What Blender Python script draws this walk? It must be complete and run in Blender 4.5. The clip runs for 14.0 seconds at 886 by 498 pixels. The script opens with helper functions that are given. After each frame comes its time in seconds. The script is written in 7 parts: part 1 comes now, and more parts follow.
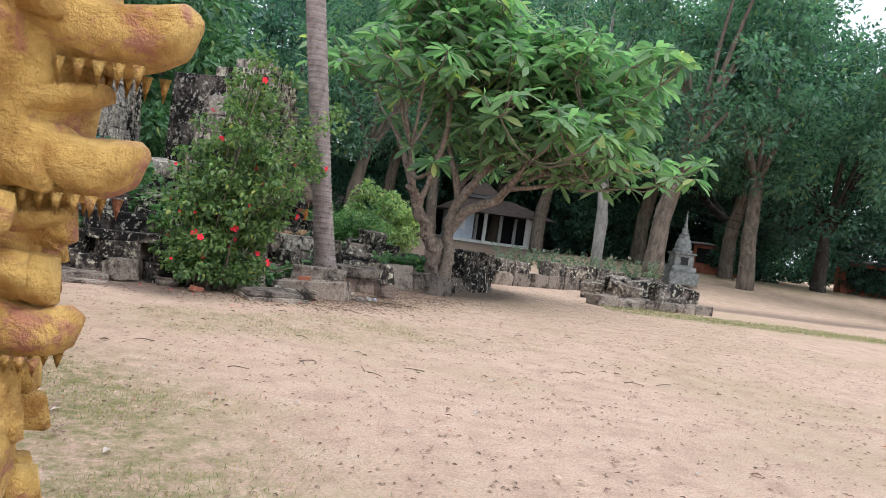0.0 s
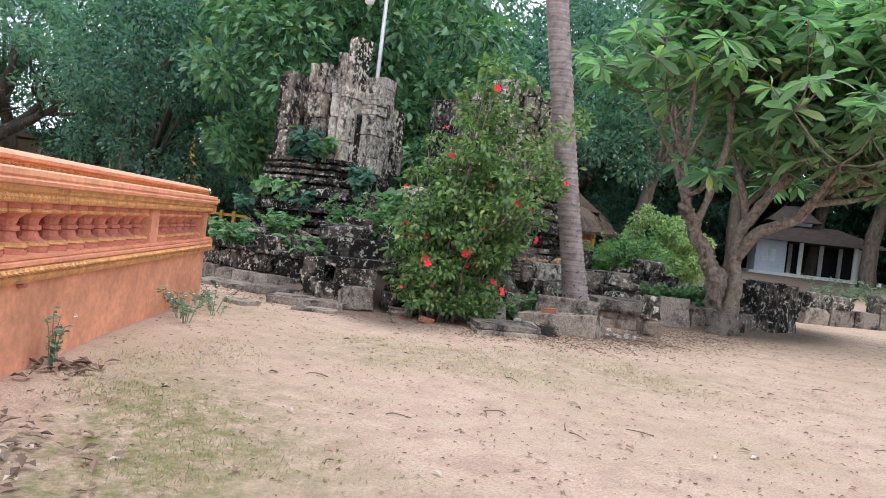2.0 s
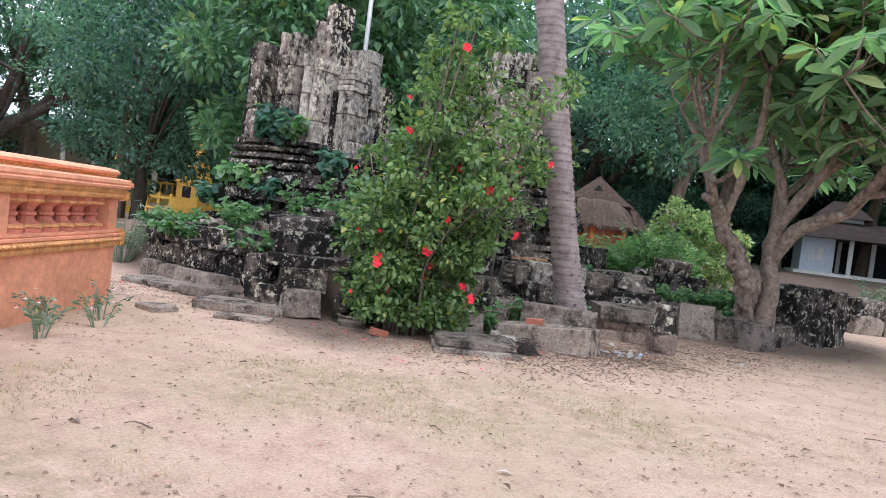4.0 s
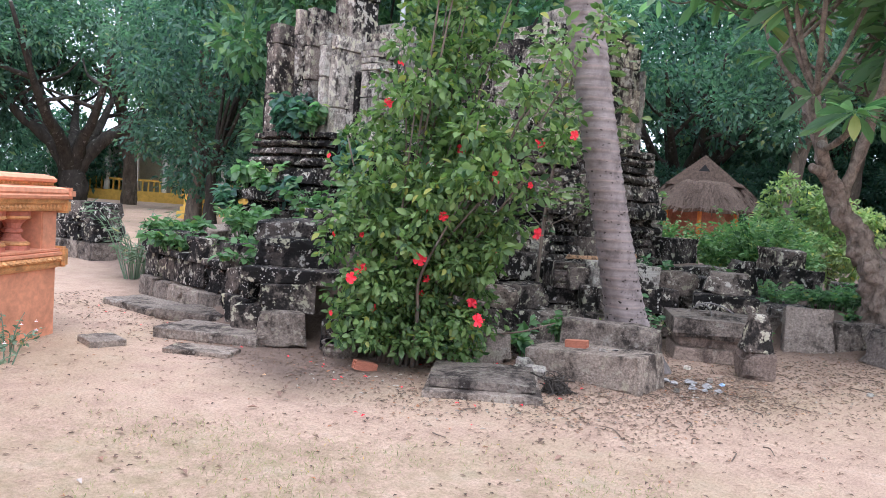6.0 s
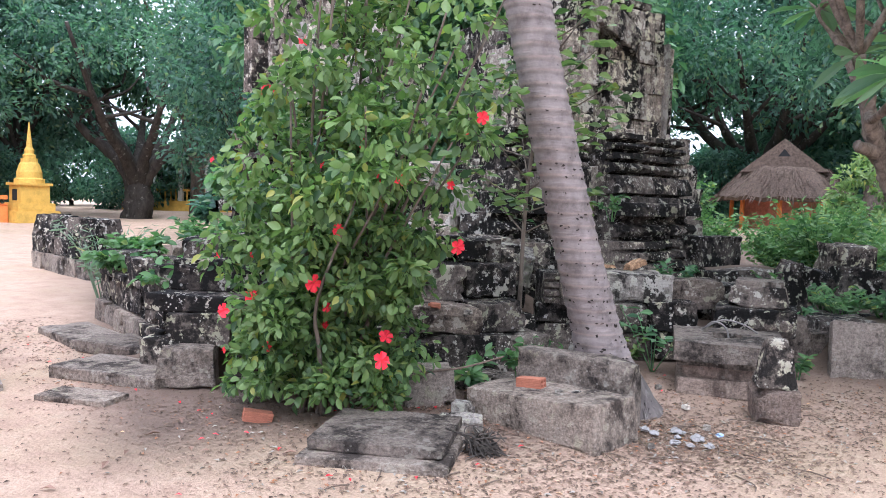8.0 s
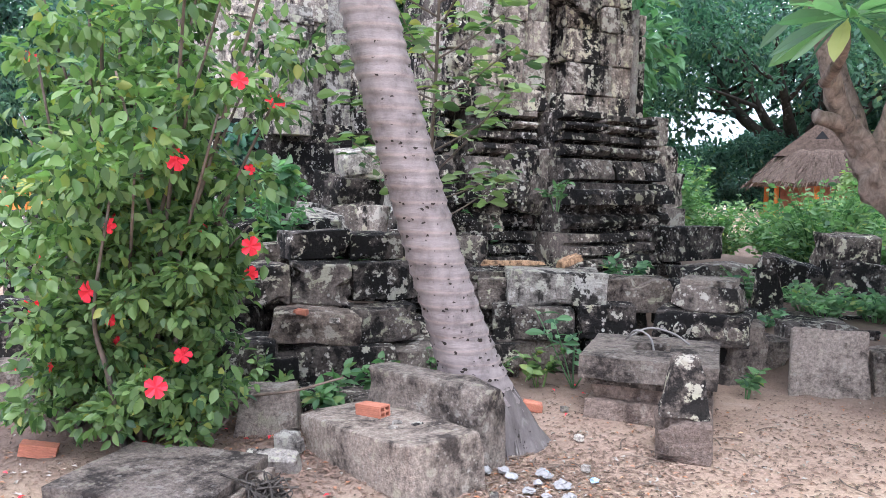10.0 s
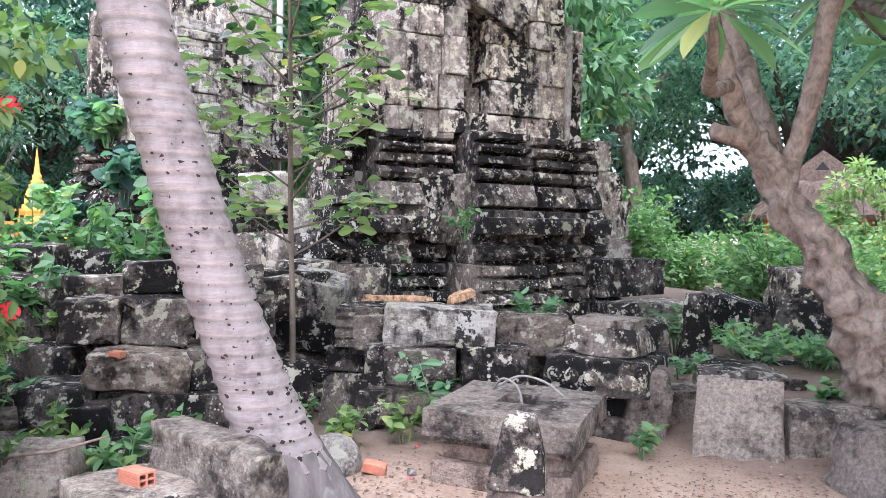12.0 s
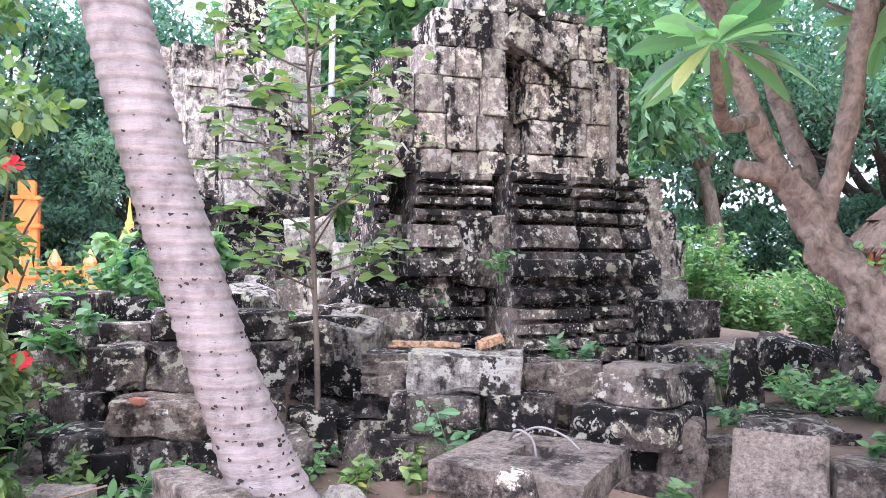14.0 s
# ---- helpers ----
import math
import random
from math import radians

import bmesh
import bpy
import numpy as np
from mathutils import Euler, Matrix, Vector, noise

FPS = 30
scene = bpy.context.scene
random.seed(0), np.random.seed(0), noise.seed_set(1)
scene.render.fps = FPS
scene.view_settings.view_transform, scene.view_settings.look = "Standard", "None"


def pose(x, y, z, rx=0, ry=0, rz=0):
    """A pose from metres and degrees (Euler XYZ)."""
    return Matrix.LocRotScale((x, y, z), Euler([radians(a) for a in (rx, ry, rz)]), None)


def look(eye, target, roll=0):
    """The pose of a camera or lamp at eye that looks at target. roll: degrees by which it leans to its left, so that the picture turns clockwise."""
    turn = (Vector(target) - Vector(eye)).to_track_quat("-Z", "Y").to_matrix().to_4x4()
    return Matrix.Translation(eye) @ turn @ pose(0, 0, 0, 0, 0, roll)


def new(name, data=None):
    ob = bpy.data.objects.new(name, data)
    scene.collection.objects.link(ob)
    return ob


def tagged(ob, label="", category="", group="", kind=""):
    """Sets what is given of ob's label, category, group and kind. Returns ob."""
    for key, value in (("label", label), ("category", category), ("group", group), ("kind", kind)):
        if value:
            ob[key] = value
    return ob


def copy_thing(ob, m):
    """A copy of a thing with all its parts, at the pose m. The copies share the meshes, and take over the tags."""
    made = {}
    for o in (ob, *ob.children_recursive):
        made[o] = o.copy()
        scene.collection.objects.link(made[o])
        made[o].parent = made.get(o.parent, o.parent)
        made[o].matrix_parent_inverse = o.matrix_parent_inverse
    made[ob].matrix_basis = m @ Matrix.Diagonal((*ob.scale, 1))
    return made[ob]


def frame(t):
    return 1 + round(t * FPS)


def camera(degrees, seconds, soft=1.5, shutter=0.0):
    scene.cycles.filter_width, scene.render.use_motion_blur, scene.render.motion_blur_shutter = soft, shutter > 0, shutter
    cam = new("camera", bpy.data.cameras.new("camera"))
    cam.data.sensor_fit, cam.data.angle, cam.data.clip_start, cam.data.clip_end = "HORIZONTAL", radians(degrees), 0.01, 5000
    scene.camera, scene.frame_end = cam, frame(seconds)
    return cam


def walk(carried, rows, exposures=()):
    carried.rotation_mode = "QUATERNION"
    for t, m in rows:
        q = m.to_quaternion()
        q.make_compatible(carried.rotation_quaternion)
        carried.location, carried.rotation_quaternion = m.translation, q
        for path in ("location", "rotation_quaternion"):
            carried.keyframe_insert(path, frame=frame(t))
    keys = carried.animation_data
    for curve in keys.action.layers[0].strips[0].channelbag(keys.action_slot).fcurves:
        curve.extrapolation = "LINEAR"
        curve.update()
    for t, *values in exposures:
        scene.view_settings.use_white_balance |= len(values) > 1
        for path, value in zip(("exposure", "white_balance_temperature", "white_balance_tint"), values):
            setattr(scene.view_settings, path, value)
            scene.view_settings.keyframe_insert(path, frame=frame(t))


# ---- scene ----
cam = camera(61.5, 14.0, soft=0.7)
PATH = [
    (0, (0.3, 1.066, 1.324), (0.387, 3.063, 1.272), 7.7),
    (0.5, (0.467, 1.368, 1.229), (0.383, 3.366, 1.251), 7.4),
    (1, (0.62, 1.727, 1.209), (0.096, 3.656, 1.173), 7.2),
    (1.5, (0.73, 2.226, 1.209), (0.031, 4.099, 1.158), 7.1),
    (2, (0.882, 2.7, 1.223), (0.177, 4.571, 1.17), 6.5),
    (2.2, (0.939, 2.889, 1.234), (0.228, 4.757, 1.171), 6.3),
    (4.3, (1.073, 5.022, 1.323), (0.245, 6.841, 1.241), 6.6),
    (4.5, (1.09, 5.233, 1.338), (0.234, 7.038, 1.25), 6.3),
    (5, (1.05, 5.778, 1.324), (0.077, 7.519, 1.176), 7.1),
    (5.5, (1.048, 6.316, 1.345), (0.019, 8.025, 1.204), 6.3),
    (6, (1.094, 6.834, 1.413), (0.032, 8.523, 1.288), 4.0),
    (6.5, (1.081, 7.347, 1.43), (0.005, 9.029, 1.328), 1.4),
    (7, (1.17, 7.808, 1.44), (0.051, 9.463, 1.342), 1.2),
    (7.2, (1.206, 7.976, 1.461), (0.064, 9.615, 1.355), 1.5),
    (9.3, (1.636, 9.6, 1.542), (0.273, 11.054, 1.381), 0.8),
    (9.5, (1.65, 9.773, 1.518), (0.289, 11.23, 1.355), 0.9),
    (10, (1.779, 10.171, 1.524), (0.428, 11.637, 1.359), 0.9),
    (10.5, (1.839, 10.557, 1.507), (0.542, 12.071, 1.35), 0.7),
    (11, (1.924, 10.925, 1.523), (0.65, 12.461, 1.395), 0.5),
    (11.5, (2.074, 11.223, 1.529), (0.74, 12.709, 1.421), 0.5),
    (12, (2.118, 11.46, 1.495), (0.726, 12.894, 1.416), 1.1),
    (12.5, (2.159, 11.682, 1.507), (0.714, 13.065, 1.469), 1.3),
    (13, (2.293, 11.782, 1.525), (0.804, 13.116, 1.519), 1.1),
    (13.5, (2.351, 11.829, 1.539), (0.827, 13.124, 1.553), 0.7),
    (14, (2.351, 11.851, 1.542), (0.805, 13.119, 1.564), 0.3),
]
walk(cam, [(t, look(eye, target, roll)) for t, eye, target, roll in PATH],
     exposures=((0, 0.5, 5900, 10), (1.0, 0.52, 6050, 13), (1.5, 0.58, 5750, 10), (2.2, 0.62, 5750, 11), (4.5, 0.76, 5650, 15), (7, 0.95, 5550, 16), (9.5, 1.38, 5530, 17), (11, 1.72, 5560, 16), (12.5, 1.98, 5600, 22), (14, 2.05, 5600, 25)))

# ---- light ----
world = bpy.data.worlds.new("sky")
scene.world = world
world.use_nodes = True
wn = world.node_tree.nodes
sky = wn.new("ShaderNodeTexSky")
sky.sky_type, sky.sun_disc = "NISHITA", False
sky.sun_elevation, sky.sun_rotation = radians(58), radians(150)
sky.air_density, sky.dust_density, sky.ozone_density = 0.8, 7.0, 0.6
# thin bright cloud over most of the sky
cloud_co = wn.new("ShaderNodeTexCoord")
cloud = wn.new("ShaderNodeTexNoise")
cloud.inputs["Scale"].default_value, cloud.inputs["Detail"].default_value = 2.5, 6
cloud_amount = wn.new("ShaderNodeMapRange")
cloud_amount.inputs[1].default_value, cloud_amount.inputs[2].default_value = 0.3, 0.6
cloud_amount.inputs[3].default_value, cloud_amount.inputs[4].default_value = 0.55, 0.95
cloud_mix = wn.new("ShaderNodeMix")
cloud_mix.data_type = "RGBA"
cloud_mix.inputs[7].default_value = (8.2, 8.4, 8.8, 1)
wl = world.node_tree.links
wl.new(cloud_co.outputs["Generated"], cloud.inputs["Vector"])
wl.new(cloud.outputs[0], cloud_amount.inputs[0])
wl.new(cloud_amount.outputs[0], cloud_mix.inputs[0])
wl.new(sky.outputs[0], cloud_mix.inputs[6])
wl.new(cloud_mix.outputs[2], wn["Background"].inputs[0])
wn["Background"].inputs[1].default_value = 0.15
sun = new("sun", bpy.data.lights.new("sun", "SUN"))
sun.data.energy, sun.data.angle, sun.data.color = 1.3, radians(30), (1.0, 0.97, 0.93)
sun.matrix_world = look((0, 0, 30), (-0.42 * 10, 0.45 * 10, 30 - 13))


# ---- materials ----
def ramp_node(nt, source, stops):
    r = nt.nodes.new("ShaderNodeValToRGB")
    el = r.color_ramp.elements
    while len(el) < len(stops):
        el.new(0.5)
    for e, (p, c) in zip(el, stops):
        e.position = p
        e.color = (*c, 1) if len(c) == 3 else c
    nt.links.new(source, r.inputs[0])
    return r.outputs[0]


def noise_node(nt, coord, scale, detail=6, rough=0.6, dist=0.0):
    n = nt.nodes.new("ShaderNodeTexNoise")
    n.inputs["Scale"].default_value = scale
    n.inputs["Detail"].default_value = detail
    n.inputs["Roughness"].default_value = rough
    n.inputs["Distortion"].default_value = dist
    nt.links.new(coord, n.inputs["Vector"])
    return n.outputs[0]


def mix_node(nt, fac, a, b, mode="MIX"):
    m = nt.nodes.new("ShaderNodeMix")
    m.data_type, m.blend_type = "RGBA", mode
    for sock, v in ((m.inputs[0], fac), (m.inputs[6], a), (m.inputs[7], b)):
        if isinstance(v, (int, float)):
            sock.default_value = v
        elif isinstance(v, tuple):
            sock.default_value = (*v, 1)
        else:
            nt.links.new(v, sock)
    return m.outputs[2]


def math_node(nt, op, a, b=0.0):
    m = nt.nodes.new("ShaderNodeMath")
    m.operation = op
    for sock, v in zip(m.inputs, (a, b)):
        if isinstance(v, (int, float)):
            sock.default_value = v
        else:
            nt.links.new(v, sock)
    return m.outputs[0]


def start_mat(name, rough=0.85, random_shift=True):
    m = bpy.data.materials.new(name)
    m.use_nodes = True
    nt = m.node_tree
    bsdf = nt.nodes["Principled BSDF"]
    bsdf.inputs["Roughness"].default_value = rough
    bsdf.inputs["Specular IOR Level"].default_value = 0.25
    tc = nt.nodes.new("ShaderNodeTexCoord")
    coord = tc.outputs["Object"]
    info = nt.nodes.new("ShaderNodeObjectInfo")
    if random_shift:
        add = nt.nodes.new("ShaderNodeVectorMath")
        add.operation = "ADD"
        mul = math_node(nt, "MULTIPLY", info.outputs["Random"], 37.0)
        nt.links.new(coord, add.inputs[0])
        nt.links.new(mul, add.inputs[1])
        coord = add.outputs[0]
    return m, nt, bsdf, coord, info.outputs["Random"]


def bump_to(nt, bsdf, height, strength=0.4, dist=0.02):
    b = nt.nodes.new("ShaderNodeBump")
    b.inputs["Strength"].default_value = strength
    b.inputs["Distance"].default_value = dist
    nt.links.new(height, b.inputs["Height"])
    nt.links.new(b.outputs[0], bsdf.inputs["Normal"])


def stone_material(name, dark, mid, light, lichen=0.6, streak=False, cover=0.58, stain=0.47):
    """Weathered sandstone: black crust in runs over the masonry, brown body, pale lichen blotches and round spots."""
    m, nt, bsdf, co, rnd = start_mat(name, 0.92)
    geo = nt.nodes.new("ShaderNodeNewGeometry")
    mp = nt.nodes.new("ShaderNodeMapping")
    mp.inputs["Scale"].default_value = (1.0, 1.0, 0.22 if streak else 0.75)
    nt.links.new(geo.outputs["Position"], mp.inputs[0])
    n1 = noise_node(nt, mp.outputs[0], 3.4 if streak else 2.4, 9, 0.66, 0.1)
    n2 = noise_node(nt, co, 42, 6, 0.75)
    n3 = noise_node(nt, co, 11, 6, 0.6)
    mott = noise_node(nt, co, 11, 8, 0.7)
    body = ramp_node(nt, math_node(nt, "ADD", math_node(nt, "MULTIPLY", n1, 0.66), math_node(nt, "MULTIPLY", mott, 0.34)), [(stain - 0.03, dark), (stain, tuple(c * 0.7 for c in mid)), (stain + 0.07, tuple(c * 1.4 for c in mid))])
    grain = ramp_node(nt, n2, [(0.3, (0.42, 0.41, 0.4)), (0.52, (1, 1, 1)), (0.7, (1.5, 1.48, 1.45))])
    body = mix_node(nt, 1.0, body, grain, "MULTIPLY")
    patch = ramp_node(nt, math_node(nt, "ADD", math_node(nt, "MULTIPLY", n3, 0.8), math_node(nt, "MULTIPLY", n2, 0.2)), [(cover, (0, 0, 0)), (cover + 0.03, (1, 1, 1))])
    speck = ramp_node(nt, mott, [(0.34, (0.4, 0.4, 0.4)), (0.54, (1, 1, 1))])
    fac = math_node(nt, "MULTIPLY", math_node(nt, "MULTIPLY", patch, speck), lichen)
    tint = ramp_node(nt, noise_node(nt, co, 2.3, 3), [(0.4, light), (0.6, (light[0] * 0.86, light[1] * 0.88, light[2] * 0.7))])
    body = mix_node(nt, fac, body, tint)
    for scale, lo, size in ((15, 0.53, 0.24), (31, 0.53, 0.25)):
        vor = nt.nodes.new("ShaderNodeTexVoronoi")
        vor.inputs["Scale"].default_value = scale
        nt.links.new(co, vor.inputs["Vector"])
        gate = ramp_node(nt, noise_node(nt, co, 2.6 + scale * 0.06, 3), [(lo, (0, 0, 0)), (lo + 0.07, (1, 1, 1))])
        ragged = math_node(nt, "ADD", vor.outputs["Distance"], math_node(nt, "MULTIPLY", n2, 0.18))
        spots = ramp_node(nt, ragged, [(size + 0.04, (1, 1, 1)), (size + 0.1, (0, 0, 0))])
        sp = math_node(nt, "MULTIPLY", math_node(nt, "MULTIPLY", spots, gate), lichen * 0.9)
        body = mix_node(nt, sp, body, tuple(min(1, c * 1.05) for c in light))
    tone = ramp_node(nt, rnd, [(0.0, (0.7, 0.68, 0.66)), (0.5, (1.0, 0.98, 0.95)), (1.0, (1.28, 1.22, 1.15))])
    body = mix_node(nt, 1.0, body, tone, "MULTIPLY")
    nt.links.new(body, bsdf.inputs["Base Color"])
    h = math_node(nt, "ADD", noise_node(nt, co, 70, 5, 0.75), math_node(nt, "MULTIPLY", noise_node(nt, co, 14, 8, 0.72), 2.2))
    bump_to(nt, bsdf, h, 1.0, 0.035)
    return m


STONE = stone_material("weathered_sandstone", (0.026, 0.023, 0.021), (0.19, 0.162, 0.142), (0.66, 0.64, 0.58), 0.88, cover=0.55, stain=0.49)
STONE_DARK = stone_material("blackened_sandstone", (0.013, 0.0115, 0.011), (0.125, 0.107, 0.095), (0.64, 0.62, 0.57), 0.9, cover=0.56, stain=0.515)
STONE_TOWER = stone_material("tower_sandstone", (0.018, 0.016, 0.015), (0.33, 0.285, 0.25), (0.72, 0.69, 0.64), 0.9, True, 0.525, 0.495)
STONE_PALE = stone_material("pale_sandstone", (0.05, 0.045, 0.041), (0.38, 0.35, 0.315), (0.7, 0.68, 0.63), 0.9, True, 0.52, 0.46)
STONE_BROWN = stone_material("brown_sandstone", (0.075, 0.063, 0.055), (0.27, 0.23, 0.197), (0.5, 0.47, 0.42), 0.6, cover=0.57, stain=0.45)
STONE_PANEL = stone_material("bare_grey_sandstone", (0.07, 0.06, 0.053), (0.24, 0.207, 0.183), (0.45, 0.43, 0.4), 0.35, cover=0.6, stain=0.45)
LATERITE = stone_material("porous_laterite", (0.04, 0.03, 0.026), (0.2, 0.165, 0.14), (0.55, 0.52, 0.46), 0.7, cover=0.55, stain=0.48)


def plain_material(name, colour, rough=0.8, vary=0.18, scale=6.0, bump=0.25, metallic=0.0):
    m, nt, bsdf, co, rnd = start_mat(name, rough)
    a = tuple(c * (1 - vary * 1.6) for c in colour)
    b = tuple(min(1, c * (1 + vary)) for c in colour)
    col = ramp_node(nt, noise_node(nt, co, scale, 8, 0.65, 0.3), [(0.3, a), (0.55, colour), (0.75, b)])
    fine = ramp_node(nt, noise_node(nt, co, scale * 9, 4), [(0.35, (0.86, 0.86, 0.86)), (0.65, (1.08, 1.08, 1.08))])
    nt.links.new(mix_node(nt, 1.0, col, fine, "MULTIPLY"), bsdf.inputs["Base Color"])
    bsdf.inputs["Metallic"].default_value = metallic
    bump_to(nt, bsdf, noise_node(nt, co, scale * 7, 5), bump, 0.01)
    return m


ORANGE = plain_material("orange_limewash", (0.74, 0.33, 0.19), 0.8, 0.16, 2.2, 0.15)
ROSE = plain_material("faded_red_paint", (0.56, 0.2, 0.13), 0.7, 0.25, 5)
GOLD = plain_material("gold_paint", (0.72, 0.37, 0.15), 0.5, 0.3, 9, 0.5, 0.1)
YELLOW = plain_material("yellow_paint", (0.72, 0.46, 0.1), 0.7, 0.15, 4)
WHITE = plain_material("white_paint", (0.78, 0.77, 0.74), 0.8, 0.08, 2)
# white wall with the blue light on it put into the colour
BLUEGREY = plain_material("blue_lit_white_wall", (0.6, 0.66, 0.74), 0.8, 0.1, 2)
ROOF = plain_material("brown_roof_tile", (0.11, 0.082, 0.075), 0.8, 0.25, 3)
THATCH = plain_material("grey_brown_thatch", (0.17, 0.125, 0.1), 0.95, 0.35, 12, 0.8)
BRICK = plain_material("fired_clay", (0.43, 0.17, 0.105), 0.85, 0.2, 10)
BRIGHT_ORANGE = plain_material("bright_orange_paint", (0.85, 0.26, 0.06), 0.6, 0.12, 4)
WOOD = plain_material("pale_rotten_wood", (0.42, 0.26, 0.15), 0.9, 0.6, 30, 0.8)
TWIG = plain_material("dry_twig", (0.16, 0.12, 0.09), 0.9, 0.3, 20)
LITTER_WHITE = plain_material("white_plastic", (0.3, 0.29, 0.28), 0.5, 0.1, 10)
LITTER_BLUE = plain_material("blue_plastic", (0.35, 0.48, 0.68), 0.4, 0.2, 12)
# near-black colour: painted shade for openings and porch, plain black for wires
DARK = plain_material("shade_and_wire_black", (0.03, 0.03, 0.032), 0.9, 0.2, 4)
CABLE = plain_material("grey_hose", (0.2, 0.185, 0.17), 0.6, 0.1, 10)
METAL = plain_material("galvanised_pole", (0.4, 0.4, 0.4), 0.5, 0.15, 6, 0.2, 0.5)


def bark_material(name, a, b, scale=5.0, stretch=0.35, bump=0.8):
    m, nt, bsdf, co, rnd = start_mat(name, 0.92)
    mp = nt.nodes.new("ShaderNodeMapping")
    mp.inputs["Scale"].default_value = (1, 1, stretch)
    nt.links.new(co, mp.inputs[0])
    n = noise_node(nt, mp.outputs[0], scale, 8, 0.7, 0.6)
    col = ramp_node(nt, n, [(0.3, a), (0.62, b)])
    patch = ramp_node(nt, noise_node(nt, co, 4.5, 5), [(0.6, (0, 0, 0)), (0.68, (1, 1, 1))])
    col = mix_node(nt, math_node(nt, "MULTIPLY", patch, 0.35), col, (0.4, 0.38, 0.34))
    nt.links.new(col, bsdf.inputs["Base Color"])
    bump_to(nt, bsdf, noise_node(nt, mp.outputs[0], scale * 5, 6, 0.7), bump, 0.02)
    return m


BARK = bark_material("grey_brown_bark", (0.05, 0.042, 0.035), (0.2, 0.16, 0.125))
BARK_DARK = bark_material("dark_bark", (0.018, 0.016, 0.015), (0.07, 0.06, 0.05))
BARK_PALE = bark_material("pale_bark", (0.16, 0.15, 0.14), (0.42, 0.4, 0.37))
BARK_GREY = bark_material("grey_rootlet_bark", (0.06, 0.052, 0.048), (0.17, 0.148, 0.138))
BARK_FRANGI = bark_material("frangipani_bark", (0.07, 0.055, 0.044), (0.32, 0.255, 0.205), 14, 0.8, 1.0)


def palm_material():
    m, nt, bsdf, co, rnd = start_mat("palm_bark", 0.9, False)
    base = ramp_node(nt, noise_node(nt, co, 7, 8, 0.7), [(0.3, (0.125, 0.105, 0.1)), (0.5, (0.25, 0.215, 0.203)), (0.7, (0.33, 0.287, 0.27))])
    sep = nt.nodes.new("ShaderNodeSeparateXYZ")
    nt.links.new(co, sep.inputs[0])
    wob = math_node(nt, "MULTIPLY", noise_node(nt, co, 3.0, 2), 0.05)
    ph = math_node(nt, "MULTIPLY", math_node(nt, "ADD", sep.outputs[2], wob), 2 * math.pi / 0.085)
    s = math_node(nt, "SINE", ph)
    ring = ramp_node(nt, s, [(0.0, (0.84, 0.83, 0.83)), (0.75, (1, 1, 1)), (1.0, (1.22, 1.18, 1.15))])
    col = mix_node(nt, 1.0, base, ring, "MULTIPLY")
    nt.links.new(col, bsdf.inputs["Base Color"])
    mp = nt.nodes.new("ShaderNodeMapping")
    mp.inputs["Scale"].default_value = (0.35, 0.35, 1.6)
    nt.links.new(co, mp.inputs[0])
    bump_to(nt, bsdf, noise_node(nt, mp.outputs[0], 40, 7, 0.75), 0.5, 0.015)
    return m


PALM = palm_material()
HOLE = plain_material("palm_bark_hole", (0.03, 0.024, 0.02), 0.95, 0.2, 20)


def leaf_material(name, dark, light, through_amount=0.35, rough=0.5):
    m = bpy.data.materials.new(name)
    m.use_nodes = True
    nt = m.node_tree
    bsdf = nt.nodes["Principled BSDF"]
    geo = nt.nodes.new("ShaderNodeNewGeometry")
    info = nt.nodes.new("ShaderNodeObjectInfo")
    dark = (dark[0] * 1.2, dark[1], dark[2] * 1.45)
    light = (light[0] * 1.2, light[1], light[2] * 1.45)
    yellow = (light[0] * 1.9, light[1] * 1.25, light[2] * 0.8)
    col = ramp_node(nt, geo.outputs["Random Per Island"], [(0.0, dark), (0.55, light), (0.93, light), (1.0, yellow)])
    tone = ramp_node(nt, info.outputs["Random"], [(0.0, (0.8, 0.85, 0.8)), (1.0, (1.15, 1.1, 1.05))])
    col = mix_node(nt, 1.0, col, tone, "MULTIPLY")
    nt.links.new(col, bsdf.inputs["Base Color"])
    bsdf.inputs["Roughness"].default_value = rough
    bsdf.inputs["Specular IOR Level"].default_value = 0.3
    tr = nt.nodes.new("ShaderNodeBsdfTranslucent")
    bright = mix_node(nt, 1.0, col, (1.2, 1.7, 0.9), "MULTIPLY")
    nt.links.new(bright, tr.inputs[0])
    mx = nt.nodes.new("ShaderNodeMixShader")
    mx.inputs[0].default_value = through_amount
    nt.links.new(bsdf.outputs[0], mx.inputs[1])
    nt.links.new(tr.outputs[0], mx.inputs[2])
    nt.links.new(mx.outputs[0], nt.nodes["Material Output"].inputs[0])
    return m


# LEAF_FAR and LEAF_DEEP: bluish distance haze is mixed into the leaf colour
LEAF_FAR = leaf_material("hazy_tree_foliage", (0.032, 0.085, 0.055), (0.115, 0.235, 0.13), 0.5)
LEAF_DEEP = leaf_material("hazy_deep_green_foliage", (0.02, 0.058, 0.04), (0.085, 0.185, 0.115), 0.5)
LEAF_BRIGHT = leaf_material("bright_green_foliage", (0.03, 0.09, 0.038), (0.115, 0.25, 0.09), 0.3)
LEAF_FRANGI = leaf_material("frangipani_leaf", (0.07, 0.16, 0.07), (0.19, 0.33, 0.14), 0.55, 0.35)
LEAF_BUSH = leaf_material("hibiscus_leaf", (0.03, 0.078, 0.024), (0.17, 0.285, 0.075), 0.35, 0.4)
